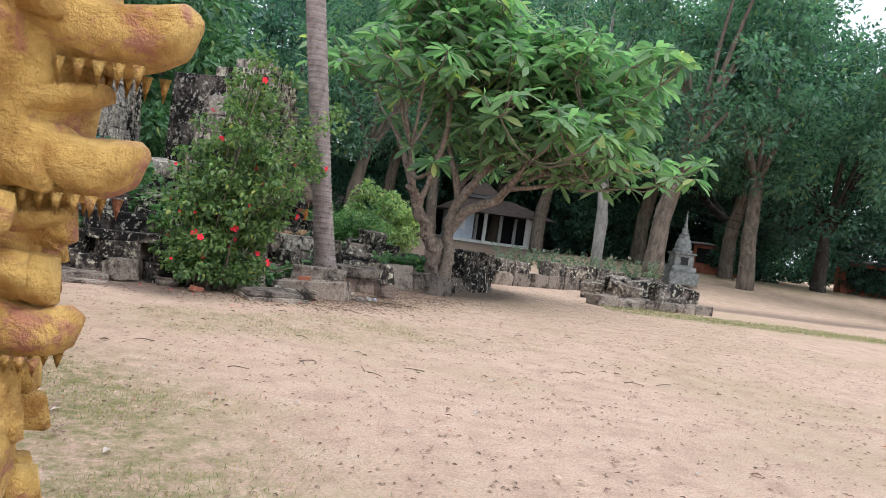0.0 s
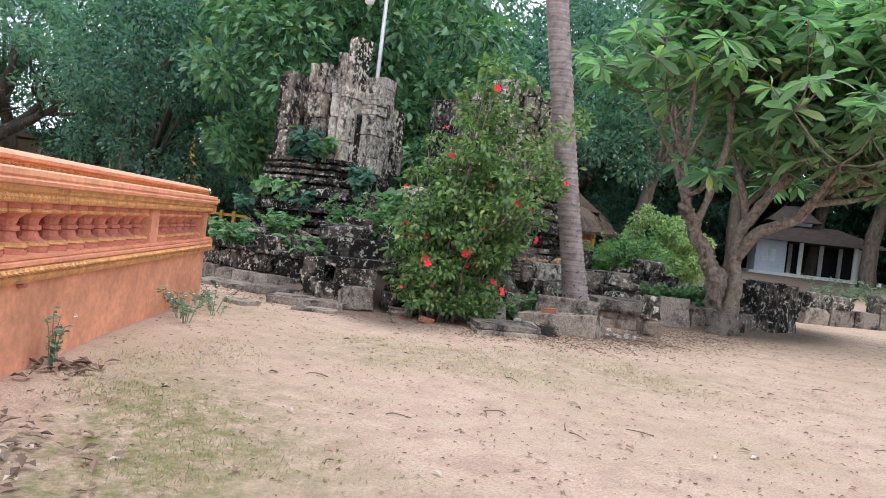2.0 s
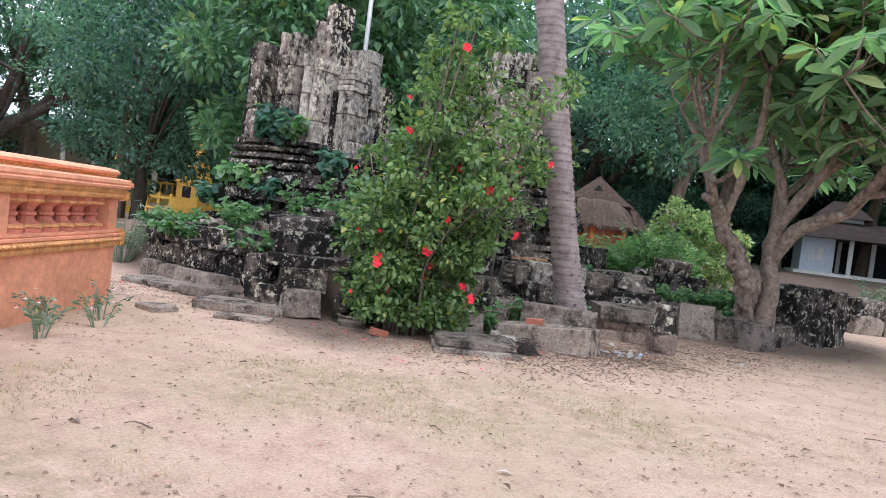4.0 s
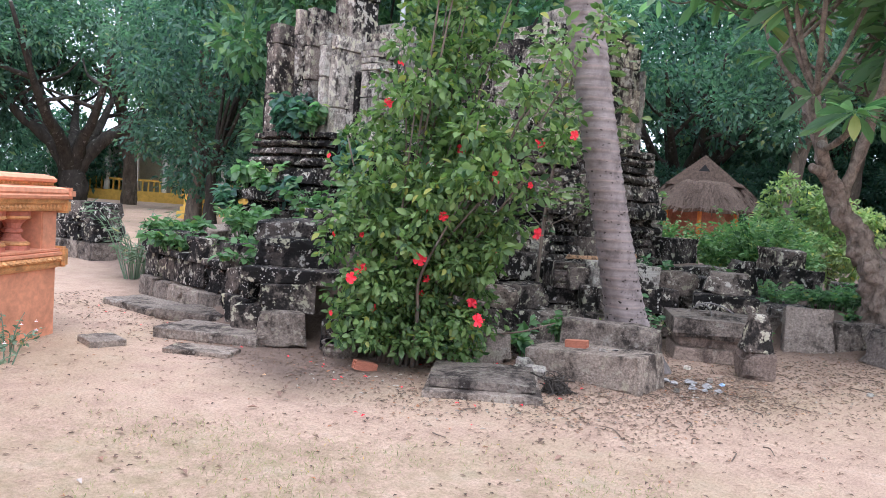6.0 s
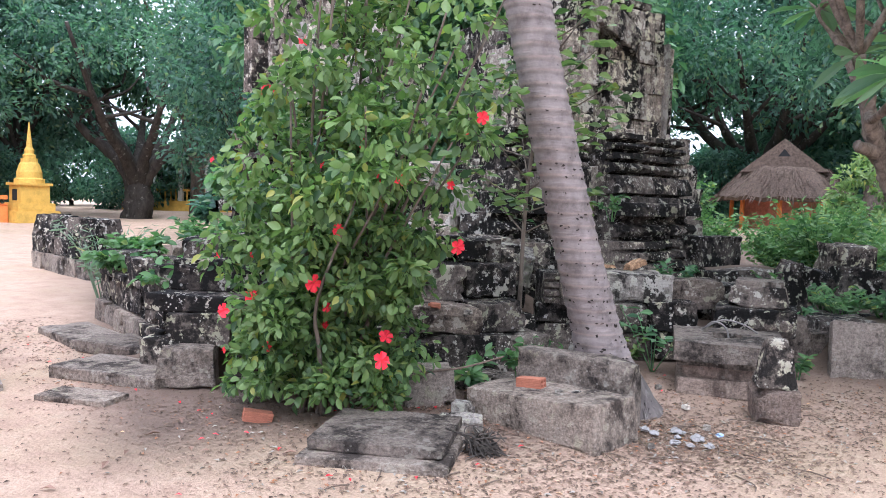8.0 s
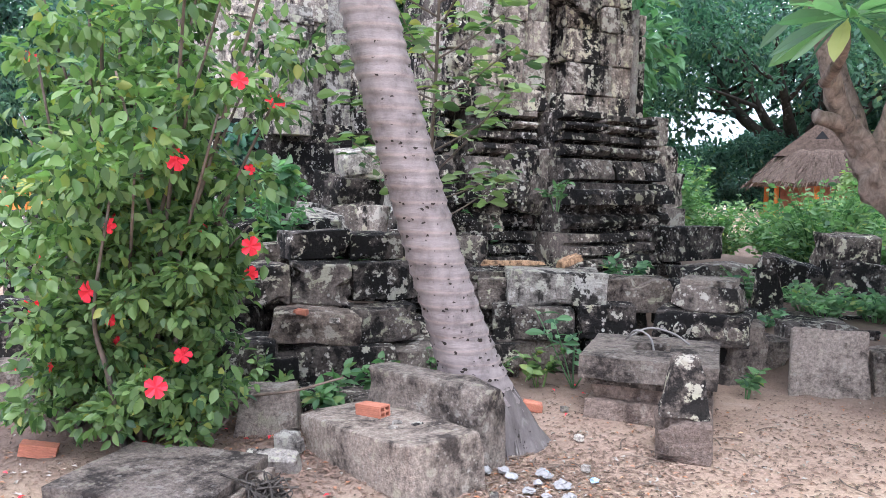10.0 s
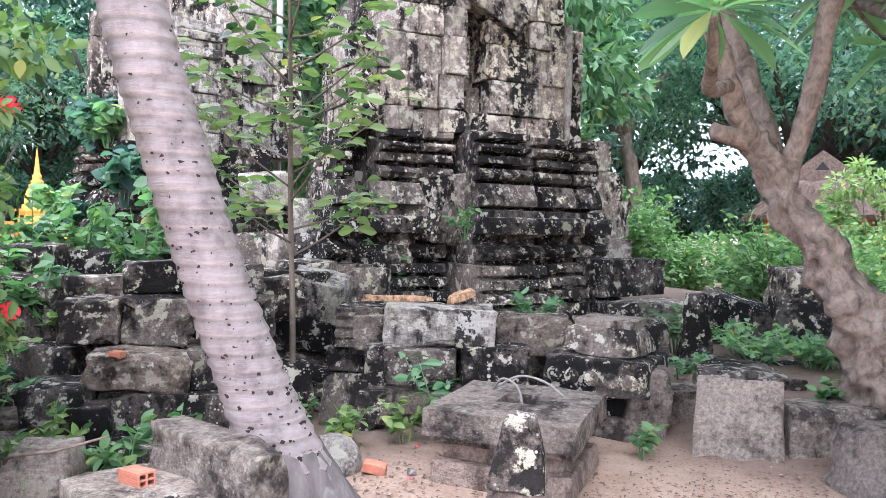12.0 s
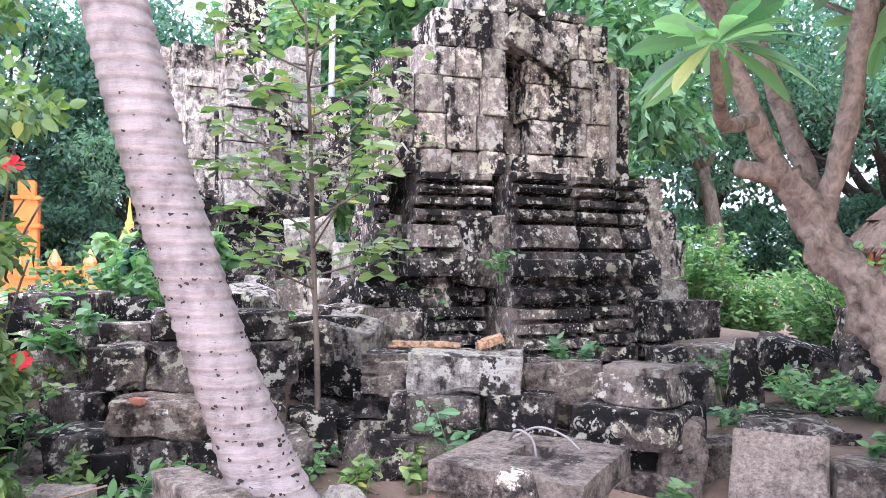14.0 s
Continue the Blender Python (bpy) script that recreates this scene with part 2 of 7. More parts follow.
LEAF_SAPLING = leaf_material("glossy_sapling_leaf", (0.022, 0.06, 0.02), (0.14, 0.23, 0.065), 0.35, 0.35)
LEAF_WEED = leaf_material("weed_leaf", (0.035, 0.1, 0.035), (0.12, 0.25, 0.08))
LEAF_SHRUB = leaf_material("young_shrub_leaf", (0.045, 0.12, 0.04), (0.15, 0.29, 0.09), 0.4)
LEAF_GREY = leaf_material("grey_green_foliage", (0.09, 0.15, 0.08), (0.18, 0.28, 0.15))
LEAF_FINE = leaf_material("fine_pale_foliage", (0.12, 0.2, 0.07), (0.3, 0.42, 0.15), 0.45)
LEAF_DRY = leaf_material("dry_leaf", (0.075, 0.06, 0.033), (0.21, 0.16, 0.087), 0.1, 0.8)
LEAF_PALE = leaf_material("bleached_leaf", (0.14, 0.135, 0.08), (0.38, 0.39, 0.25), 0.1, 0.8)
PETAL = leaf_material("hibiscus_petal", (0.6, 0.02, 0.03), (0.78, 0.05, 0.06), 0.3, 0.6)
PETAL_WHITE = leaf_material("white_petal", (0.75, 0.73, 0.68), (0.85, 0.84, 0.8), 0.3, 0.6)
GRASS = leaf_material("short_grass", (0.1, 0.14, 0.04), (0.25, 0.28, 0.1), 0.3, 0.7)


def ground_material():
    m, nt, bsdf, co, rnd = start_mat("sandy_earth", 0.95, False)
    big = noise_node(nt, co, 0.35, 6, 0.6, 0.4)
    mid = noise_node(nt, co, 3.0, 8, 0.7)
    fine = noise_node(nt, co, 55, 6, 0.75)
    sand = ramp_node(nt, mid, [(0.3, (0.45, 0.31, 0.23)), (0.55, (0.6, 0.43, 0.32)), (0.75, (0.65, 0.5, 0.4))])
    grain = ramp_node(nt, fine, [(0.28, (0.6, 0.58, 0.56)), (0.55, (1.05, 1.05, 1.04))])
    sand = mix_node(nt, 1.0, sand, grain, "MULTIPLY")
    moss = ramp_node(nt, math_node(nt, "ADD", big, math_node(nt, "MULTIPLY", mid, 0.35)), [(0.66, (0, 0, 0)), (0.8, (1, 1, 1))])
    sep = nt.nodes.new("ShaderNodeSeparateXYZ")
    nt.links.new(co, sep.inputs[0])
    sand = mix_node(nt, math_node(nt, "MULTIPLY", moss, 0.3), sand, (0.33, 0.28, 0.14))
    # turf strips: by the terrace wall and beyond the low stones
    att = nt.nodes.new("ShaderNodeVertexColor")
    att.layer_name = "cover"
    sp = nt.nodes.new("ShaderNodeSeparateColor")
    nt.links.new(att.outputs[0], sp.inputs[0])
    frag = ramp_node(nt, noise_node(nt, co, 7, 7, 0.75), [(0.4, (0, 0, 0)), (0.62, (1, 1, 1))])
    turf = math_node(nt, "MULTIPLY", sp.outputs[0], frag)
    sand = mix_node(nt, turf, sand, (0.2, 0.2, 0.075))
    soil = math_node(nt, "MULTIPLY", sp.outputs[1], 0.85)
    sand = mix_node(nt, soil, sand, mix_node(nt, mid, (0.06, 0.045, 0.037), (0.2, 0.145, 0.115)))
    nt.links.new(sand, bsdf.inputs["Base Color"])
    h = math_node(nt, "ADD", fine, math_node(nt, "MULTIPLY", noise_node(nt, co, 14, 6, 0.7), 2.0))
    bump_to(nt, bsdf, h, 0.8, 0.03)
    return m


SAND = ground_material()


def naga_material():
    m, nt, bsdf, co, rnd = start_mat("flaking_gold_paint", 0.5, False)
    gold = ramp_node(nt, noise_node(nt, co, 14, 6), [(0.32, (0.42, 0.2, 0.045)), (0.6, (0.8, 0.52, 0.16))])
    mask = ramp_node(nt, noise_node(nt, co, 9, 7, 0.7, 0.5), [(0.52, (0, 0, 0)), (0.6, (1, 1, 1))])
    col = mix_node(nt, math_node(nt, "MULTIPLY", mask, 0.85), gold, (0.5, 0.2, 0.14))
    nt.links.new(col, bsdf.inputs["Base Color"])
    bump_to(nt, bsdf, noise_node(nt, co, 32, 6, 0.7), 1.0, 0.04)
    return m


NAGA = naga_material()


# ---- building helpers ----
def smooth(a, b, x):
    k = min(1.0, max(0.0, (x - a) / (b - a)))
    return k * k * (3 - 2 * k)


R_O, R_U = Vector((-3.39, 16.48)), Vector((0.33, 0.944))      # right-hand face of the ruin
L_O, L_U = Vector((-8.63, 15.9)), Vector((0.904, -0.427))     # front face of the ruin


def ground_z(x, y):
    """Height of the ground: level yard, rise beyond, earth heap under the ruin, planting bed."""
    z = 0.8 * smooth(23, 44, y + 0.12 * x) * smooth(-22, -6, x)
    z += 0.03 * noise.noise((x * 0.35, y * 0.35, 1.3)) + 0.012 * noise.noise((x * 1.9, y * 1.9, 4.1))
    p = Vector((x, y))
    o = (p - R_O).dot(Vector((R_U.y, -R_U.x)))
    f = -(p - L_O).dot(Vector((-L_U.y, L_U.x)))
    heap = 0.62 * smooth(1.1, 0.1, o) * smooth(2.0, 1.35, f) * smooth(-6.5, -5.5, o) * smooth(-8.5, -7.0, f)
    bed = 0.34 * smooth(1.9, 1.2, math.hypot(x - 0.1, (y - 18.3) * 0.85))
    return z + max(heap, bed)


def part(name, data, material, parent, label=""):
    """Link a bmesh or mesh as one mesh object under a thing or a part."""
    if isinstance(data, bmesh.types.BMesh):
        me = bpy.data.meshes.new(name)
        data.to_mesh(me)
        data.free()
    else:
        me = data
    if material and not me.materials:
        me.materials.append(material)
    ob = new(name, me)
    ob.parent = parent
    if label:
        ob["label"] = label
    return ob


def thing(name, m, label, category, group="", kind=""):
    ob = new(name)
    ob.empty_display_size = 0.2
    ob.matrix_world = m
    return tagged(ob, label, category, group, kind)


def solid(name, data, material, m, label, category, group="", kind=""):
    ob = part(name, data, material, None)
    ob.matrix_world = m
    return tagged(ob, label, category, group, kind)


def shade_smooth(me):
    me.polygons.foreach_set("use_smooth", [True] * len(me.polygons))


def raw_mesh(name, verts, faces, smoothed=False):
    me = bpy.data.meshes.new(name)
    me.from_pydata([tuple(v) for v in verts], [], [tuple(f) for f in faces])
    if smoothed:
        shade_smooth(me)
    me.update()
    return me


def box_into(bm, x0, x1, y0, y1, z0, z1):
    v = [bm.verts.new(p) for p in ((x0, y0, z0), (x1, y0, z0), (x1, y1, z0), (x0, y1, z0), (x0, y0, z1), (x1, y0, z1), (x1, y1, z1), (x0, y1, z1))]
    for f in ((3, 2, 1, 0), (4, 5, 6, 7), (0, 1, 5, 4), (1, 2, 6, 5), (2, 3, 7, 6), (3, 0, 4, 7)):
        bm.faces.new([v[i] for i in f])


def boxes(*dims):
    bm = bmesh.new()
    for d in dims:
        box_into(bm, *d)
    return bm


def bevelled(bm, w=0.01, seg=2):
    bmesh.ops.bevel(bm, geom=bm.edges[:], offset=w, segments=seg, affect="EDGES", clamp_overlap=True)
    return bm


def stone_mesh(sx, sy, sz, seed, rough=1.0, taper=0.0, rnd=0.014):
    """A worn block: base at z 0, centred in x and y, flat weathered faces, chipped edges."""
    h = np.array((sx, sy, sz)) / 2
    r = min(rnd, 0.2 * h.min())
    ticks = [np.array((-c, -c + r, -c * 0.5, 0, c * 0.5, c - r, c)) for c in h]
    verts, index, faces = [], {}, []
    soft = min(1.0, h.min() / 0.12)

    def vert(i, j, k):
        if (i, j, k) not in index:
            index[i, j, k] = len(verts)
            p = np.array((ticks[0][i], ticks[1][j], ticks[2][k]))
            edge = (i in (0, 6)) + (j in (0, 6)) + (k in (0, 6))
            near = (i in (0, 1, 5, 6)) + (j in (0, 1, 5, 6)) + (k in (0, 1, 5, 6))
            q = np.clip(p, -(h - r), h - r)
            d = p - q
            ln = np.linalg.norm(d)
            if ln > 1e-9:
                p = q + d / ln * r
            s = Vector(p * 3.3) + Vector((seed * 3.7, seed * 1.3, seed * 2.1))
            big, small = noise.noise_vector(s * 0.5), noise.noise_vector(s * 3.1)
            amp = 0.03 * rough * soft
            p = p + np.array(big) * amp + np.array(small) * amp * 0.45
            if near >= 2:
                chip = max(0.0, noise.noise(s * 1.7 + Vector((9, 4, 2))) - 0.12) * 0.11 * soft * min(1.4, rough) * (1.5 if near == 3 else 1.0)
                p = p - np.sign(p) * chip * (np.abs(p) > (h - r * 1.2) * 0.9)
            if taper:
                p[:2] *= 1 - taper * (p[2] + h[2]) / (2 * h[2])
            verts.append(p + np.array((0, 0, h[2])))
        return index[i, j, k]

    for a in range(6):
        for b in range(6):
            faces += [[vert(a, b, 0), vert(a, b + 1, 0), vert(a + 1, b + 1, 0), vert(a + 1, b, 0)],
                      [vert(a, b, 6), vert(a + 1, b, 6), vert(a + 1, b + 1, 6), vert(a, b + 1, 6)],
                      [vert(a, 0, b), vert(a + 1, 0, b), vert(a + 1, 0, b + 1), vert(a, 0, b + 1)],
                      [vert(a, 6, b), vert(a, 6, b + 1), vert(a + 1, 6, b + 1), vert(a + 1, 6, b)],
                      [vert(0, a, b), vert(0, a, b + 1), vert(0, a + 1, b + 1), vert(0, a + 1, b)],
                      [vert(6, a, b), vert(6, a + 1, b), vert(6, a + 1, b + 1), vert(6, a, b + 1)]]
    return raw_mesh("stone", verts, faces)


SEED = [0]


def stone(lx, ly, rx, ry, depth, z0, z1, material=None, label="", rough=1.3, taper=0.0, rx_deg=0.0, ry_deg=0.0, name="stone_block"):
    """A fallen block whose front lower edge runs from (lx, ly) to (rx, ry), its body behind that edge."""
    SEED[0] += 1
    d = Vector((rx - lx, ry - ly))
    w = d.length
    yaw = math.degrees(math.atan2(d.y, d.x))
    back = Vector((-d.y, d.x)) / w
    c = Vector(((lx + rx) / 2, (ly + ry) / 2)) + back * depth / 2
    me = stone_mesh(w, depth, z1 - z0, SEED[0], rough, taper)
    m = pose(c.x, c.y, z0, rx_deg, ry_deg, yaw)
    if ry_deg or rx_deg:
        m = pose(c.x, c.y, z0, 0, 0, yaw) @ pose(0, 0, 0, rx_deg, ry_deg, 0)
    return solid(name, me, material or STONE, m, label or "weathered grey sandstone block with pale lichen spots", "stone block", "fallen temple stones")


def profile_mesh(profile, s0, s1, seed=0, wear=0.012, cuts=12, depth=0.5):
    """A moulded course: (out, z) outline swept along local x from s0 to s1; y points into the wall."""
    verts, faces = [], []
    cuts = max(cuts, int((s1 - s0) / 0.035)) if wear > 0.005 else cuts
    xs = np.linspace(s0, s1, cuts)
    n = len(profile)
    for i, x in enumerate(xs):
        for o, z in profile:
            w = noise.noise((x * 5 + seed * 7.1, z * 9, seed * 1.7)) * wear + noise.noise((x * 17 + seed, z * 23, 3.3)) * wear * 1.1
            e = 0.012 if i in (0, len(xs) - 1) else 0.0
            verts.append((x, -(o + w - e), z + w * 0.3))
        verts.append((x, depth, profile[-1][1]))
        verts.append((x, depth, profile[0][1]))
    k = n + 2
    for i in range(len(xs) - 1):
        for j in range(k):
            a, b = i * k + j, i * k + (j + 1) % k
            faces.append((a, b, b + k, a + k))
    faces.append(tuple(range(k - 1, -1, -1)))
    faces.append(tuple((len(xs) - 1) * k + j for j in range(k)))
    return raw_mesh("moulding", verts, faces)


def tube_data(points, radii, sides=8, wob=0.0, seed=0):
    """Vertices and faces of a bent, tapering round limb."""
    pts = [Vector(p) for p in points]
    verts, faces = [], []
    side = Vector((1, 0, 0))
    for i, p in enumerate(pts):
        t = (pts[min(i + 1, len(pts) - 1)] - pts[max(i - 1, 0)]).normalized()
        side = (side - t * side.dot(t))
        side = side.normalized() if side.length > 1e-4 else t.orthogonal().normalized()
        up = t.cross(side)
        for k in range(sides):
            a = 2 * math.pi * k / sides
            r = radii[i]
            if wob:
                q = Vector((p.x * 4 + math.cos(a) * 1.5 + seed, p.y * 4 + math.sin(a) * 1.5, p.z * 4))
                r *= 1 + wob * (noise.noise(q) + 0.6 * noise.noise(q * 3.1))
            verts.append(p + (side * math.cos(a) + up * math.sin(a)) * r)
    for i in range(len(pts) - 1):
        for k in range(sides):
            a, b = i * sides + k, i * sides + (k + 1) % sides
            faces.append((a, b, b + sides, a + sides))
    faces.append(tuple(range(sides - 1, -1, -1)))
    faces.append(tuple((len(pts) - 1) * sides + k for k in range(sides)))
    return verts, faces


def join_data(chunks):
    verts, faces = [], []
    for v, f in chunks:
        o = len(verts)
        verts += [tuple(p) for p in v]
        faces += [tuple(i + o for i in q) for q in f]
    return verts, faces


def curve_points(ctrl, per=5):
    """Catmull-Rom points through the controls."""
    c = [Vector(p) for p in ctrl]
    c = [c[0] * 2 - c[1], *c, c[-1] * 2 - c[-2]]
    out = []
    for i in range(1, len(c) - 2):
        for k in range(per):
            t = k / per
            out.append(0.5 * ((2 * c[i]) + (c[i + 1] - c[i - 1]) * t + (2 * c[i - 1] - 5 * c[i] + 4 * c[i + 1] - c[i + 2]) * t * t + (3 * c[i] - c[i - 1] - 3 * c[i + 1] + c[i + 2]) * t ** 3))
    out.append(c[-2])
    return out


def limb(ctrl, r0, r1, per=5, sides=8, wob=0.15, seed=0):
    pts = curve_points(ctrl, per)
    rad = [r0 + (r1 - r0) * i / (len(pts) - 1) for i in range(len(pts))]
    return tube_data(pts, rad, sides, wob, seed)


def leaf_cloud(name, pos, out, length, width, rng, droop=0.3, fold=0.25, jitter=0.35, tumble=0.7, fine=False):
    """Many single leaves as one mesh: each is a folded blade from its base along its direction; fine ones have a rounded outline."""
    pos, out = np.asarray(pos, float), np.asarray(out, float)
    n = len(pos)
    out = out + rng.normal(0, jitter, (n, 3))
    out[:, 2] -= droop
    out /= np.linalg.norm(out, axis=1)[:, None] + 1e-9
    ref = np.tile(np.array((0, 0, 1.0)), (n, 1)) + rng.normal(0, tumble, (n, 3))
    side = np.cross(out, ref)
    side /= np.linalg.norm(side, axis=1)[:, None] + 1e-9
    nor = np.cross(side, out)
    ln = (length * rng.uniform(0.65, 1.2, n))[:, None]
    wd = ln * (width / length)
    base, tip = pos, pos + out * ln - nor * ln * 0.12
    if fine:
        rows = [base]
        for t, k, sag in ((0.22, 0.78, 0.01), (0.5, 1.0, 0.03), (0.78, 0.62, 0.075)):
            rib = pos + out * ln * t - nor * ln * sag
            rows += [rib - side * wd * k / 2 + nor * wd * fold * k, rib, rib + side * wd * k / 2 + nor * wd * fold * k]
        verts = np.stack((*rows, tip), 1).reshape(-1, 3)
        pattern = ((0, 1, 2), (0, 2, 3), (1, 4, 5), (1, 5, 2), (2, 5, 6), (2, 6, 3), (4, 7, 8), (4, 8, 5), (5, 8, 9), (5, 9, 6), (7, 10, 8), (8, 10, 9))
        tris = (np.arange(n)[:, None, None] * 11 + np.array(pattern)[None]).reshape(-1, 3)
        return raw_mesh(name, verts.tolist(), tris.tolist(), True)
    mid = pos + out * ln * 0.5
    lft, rgt = mid + side * wd / 2 + nor * wd * fold, mid - side * wd / 2 + nor * wd * fold
    verts = np.stack((base, rgt, tip, lft, mid), 1).reshape(-1, 3)
    idx = np.arange(n)[:, None] * 5
    quads = np.stack((np.concatenate((idx, idx + 1, idx + 4), 1), np.concatenate((idx + 1, idx + 2, idx + 4), 1),
                      np.concatenate((idx + 4, idx + 2, idx + 3), 1), np.concatenate((idx, idx + 4, idx + 3), 1)), 1).reshape(-1, 3)
    me = bpy.data.meshes.new(name)
    me.from_pydata(verts.tolist(), [], quads.tolist())
    me.update()
    return me


def clump_leaves(rng, centres, radii, per, hollow=0.55):
    """Leaf places gathered round clump centres, with the way outwards."""
    ps, ds = [], []
    for c, r in zip(centres, radii):
        d = rng.normal(0, 1, (per, 3))
        d /= np.linalg.norm(d, axis=1)[:, None]
        rr = r * (hollow + (1 - hollow) * rng.random((per, 1)) ** 0.5) * rng.uniform(0.6, 1.1, (per, 1))
        ps.append(np.array(c) + d * rr * np.array((1, 1, 0.7)))
        ds.append(d)
    return np.concatenate(ps), np.concatenate(ds)


# ---- ground ----
def build_ground():
    xs = sorted(set(np.concatenate((np.linspace(-14, 10, 150), np.linspace(-60, -14, 30), np.linspace(10, 60, 30), (-1500, -600, -250, -110, 110, 250, 600, 1500))).round(4)))
    ys = sorted(set(np.concatenate((np.linspace(-2, 24, 160), np.linspace(-40, -2, 16), np.linspace(24, 80, 40), (-1500, -600, -250, -110, 110, 250, 600, 1500))).round(4)))
    verts = [(x, y, ground_z(x, y)) for y in ys for x in xs]
    nx = len(xs)
    faces = [(j * nx + i, j * nx + i + 1, (j + 1) * nx + i + 1, (j + 1) * nx + i) for j in range(len(ys) - 1) for i in range(nx - 1)]
    me = raw_mesh("ground", verts, faces, True)
    col = me.color_attributes.new("cover", "FLOAT_COLOR", "POINT")
    for i, (x, y, z) in enumerate(verts):
        wall = (x + 5.35) * 0.886 + (y - 10.62) * 0.464
        turf = smooth(2.6, 0.9, wall) * smooth(0.15, 0.7, wall) * smooth(8.0, 6.0, y)
        turf = max(turf, 0.9 * smooth(0.0, 0.6, (y - 17.2) - 0.05 * x) * smooth(2.6, 1.6, (y - 17.2) - 0.05 * x) * smooth(5, 6.5, x))
        turf = max(turf, 0.4 * smooth(1.3, 0.3, abs(y - 9.9 - 0.35 * x)) * smooth(3.5, 1.0, abs(x + 0.8)))
        turf = max(turf, 0.35 * smooth(30, 40, y))
        p = Vector((x, y))
        o = (p - R_O).dot(Vector((R_U.y, -R_U.x)))
        f = -(p - L_O).dot(Vector((-L_U.y, L_U.x)))
        soil = smooth(3.5, 2.2, o) * smooth(2.6, 1.9, f) * smooth(-9, -7, o)
        soil = max(soil, 0.5 * smooth(5.2, 3.4, o) * smooth(1.0, 3.0, y - 10.5) * smooth(-9, -7, o) * smooth(22, 20, y) * smooth(3.5, 2.0, f))
        soil = max(soil, 0.85 * smooth(1.2, 0.5, math.hypot((x + 1.85) * 0.8, y - 12.75)))
        soil = max(soil, smooth(3.2, 2.0, math.hypot(x - 0.4, y - 18.4)))
        soil = max(soil, 0.75 * smooth(0.9, 0.3, abs(y - 22.5 - 0.1 * x)) * smooth(7, 9, x))
        col.data[i].color = (turf, soil, 0, 1)
    ob = part("ground", me, SAND, None)
    tagged(ob, "dry pinkish sandy yard with thin turf patches", "ground", kind="structure")


build_ground()


# ---- terrace with balustrade ----
W_O, W_D = Vector((-5.38, 10.62)), Vector((0.436, -0.9))
W_LEN = 9.2


def build_terrace():
    # local x runs along the wall from its near end to its far corner, local y into the terrace
    start = W_O + W_D * W_LEN
    yaw = math.degrees(math.atan2(-W_D.y, -W_D.x))
    base = thing("terrace_wall", pose(start.x, start.y, -0.02, 0, 0, yaw) @ Matrix.Diagonal((1, 1, 0.94, 1)), "orange limewashed terrace wall with gold-painted baluster parapet", "wall", kind="structure")
    n = W_LEN

    def ring(profile, name, mat, label=""):
        side = profile_mesh(profile, 0, n, 2, 0.002, 24, 0.3)
        part(name, side, mat, base, label)

    plinth = boxes((0, n, 0, 5.0, -0.3, 0.68))
    part("plinth", plinth, ORANGE, base, "smooth orange plinth")
    ring([(0.0, 0.64), (0.045, 0.655), (0.06, 0.68), (0.06, 0.7), (0.05, 0.715), (0.085, 0.725), (0.085, 0.755), (0.06, 0.765)], "lower_band", GOLD, "gold lotus-petal band")
    ring([(0.06, 0.765), (0.075, 0.775), (0.075, 0.798), (0.045, 0.806), (0.055, 0.814), (0.055, 0.832), (-0.02, 0.838)], "sill", ORANGE)
    ring([(0.0, 1.185), (0.05, 1.192), (0.06, 1.205), (0.06, 1.25), (0.085, 1.265), (0.09, 1.3)], "cornice", GOLD, "gold cornice with beaded band")
    ring([(0.09, 1.3), (0.12, 1.31), (0.125, 1.335), (0.11, 1.35), (0.12, 1.365), (0.115, 1.4), (0.03, 1.415), (-0.1, 1.42)], "coping", ORANGE)
    ring([(-0.03, 1.42), (-0.03, 1.45)], "upper_rail_base", GOLD)
    ring([(-0.03, 1.45), (0.0, 1.46), (0.005, 1.485), (-0.03, 1.51), (-0.12, 1.525), (-0.26, 1.51)], "upper_rail", ORANGE, "rounded orange top rail")
    part("back_panel", boxes((0, n, 0.2, 0.3, 0.8, 1.22)), ROSE, base)
    # end of the parapet at the far corner
    part("corner_post", bevelled(boxes((n - 0.2, n + 0.003, 0.0, 0.22, 0.82, 1.19)), 0.01), ORANGE, base)
    part("corner_cornice", bevelled(boxes((n, n + 0.09, -0.085, 0.6, 1.17, 1.3)), 0.02), GOLD, base)
    part("corner_coping", bevelled(boxes((n, n + 0.12, -0.115, 0.6, 1.303, 1.412)), 0.03), ORANGE, base)
    part("corner_band", bevelled(boxes((n, n + 0.08, -0.08, 0.6, 0.655, 0.85)), 0.02), GOLD, base)
    part("side_return", boxes((n - 0.3, n - 0.01, 0.3, 5.0, 0.7, 1.43)), ORANGE, base)
    # turned balusters, square-shouldered
    prof = [(0.135, 0.85), (0.135, 0.885), (0.115, 0.895), (0.12, 0.92), (0.075, 0.95), (0.062, 0.985), (0.082, 0.995), (0.082, 1.02), (0.06, 1.03), (0.075, 1.07), (0.115, 1.105), (0.12, 1.125), (0.135, 1.135), (0.135, 1.175)]
    prof = [(r, 0.835 + (z - 0.85) * 1.09) for r, z in prof]
    v, f = tube_data([(0, 0, z) for r, z in prof], [r for r, z in prof], 12)
    me = raw_mesh("baluster", v, f)
    me.materials.append(ROSE)
    tip, tf = tube_data([(0, 0, z) for z in (0.0, 0.012, 0.03, 0.04)], [0.125, 0.14, 0.135, 0.115], 12)
    tipm = raw_mesh("gilded_ring", tip, tf)
    tipm.materials.append(GOLD)
    k = 0
    x = n - 0.42
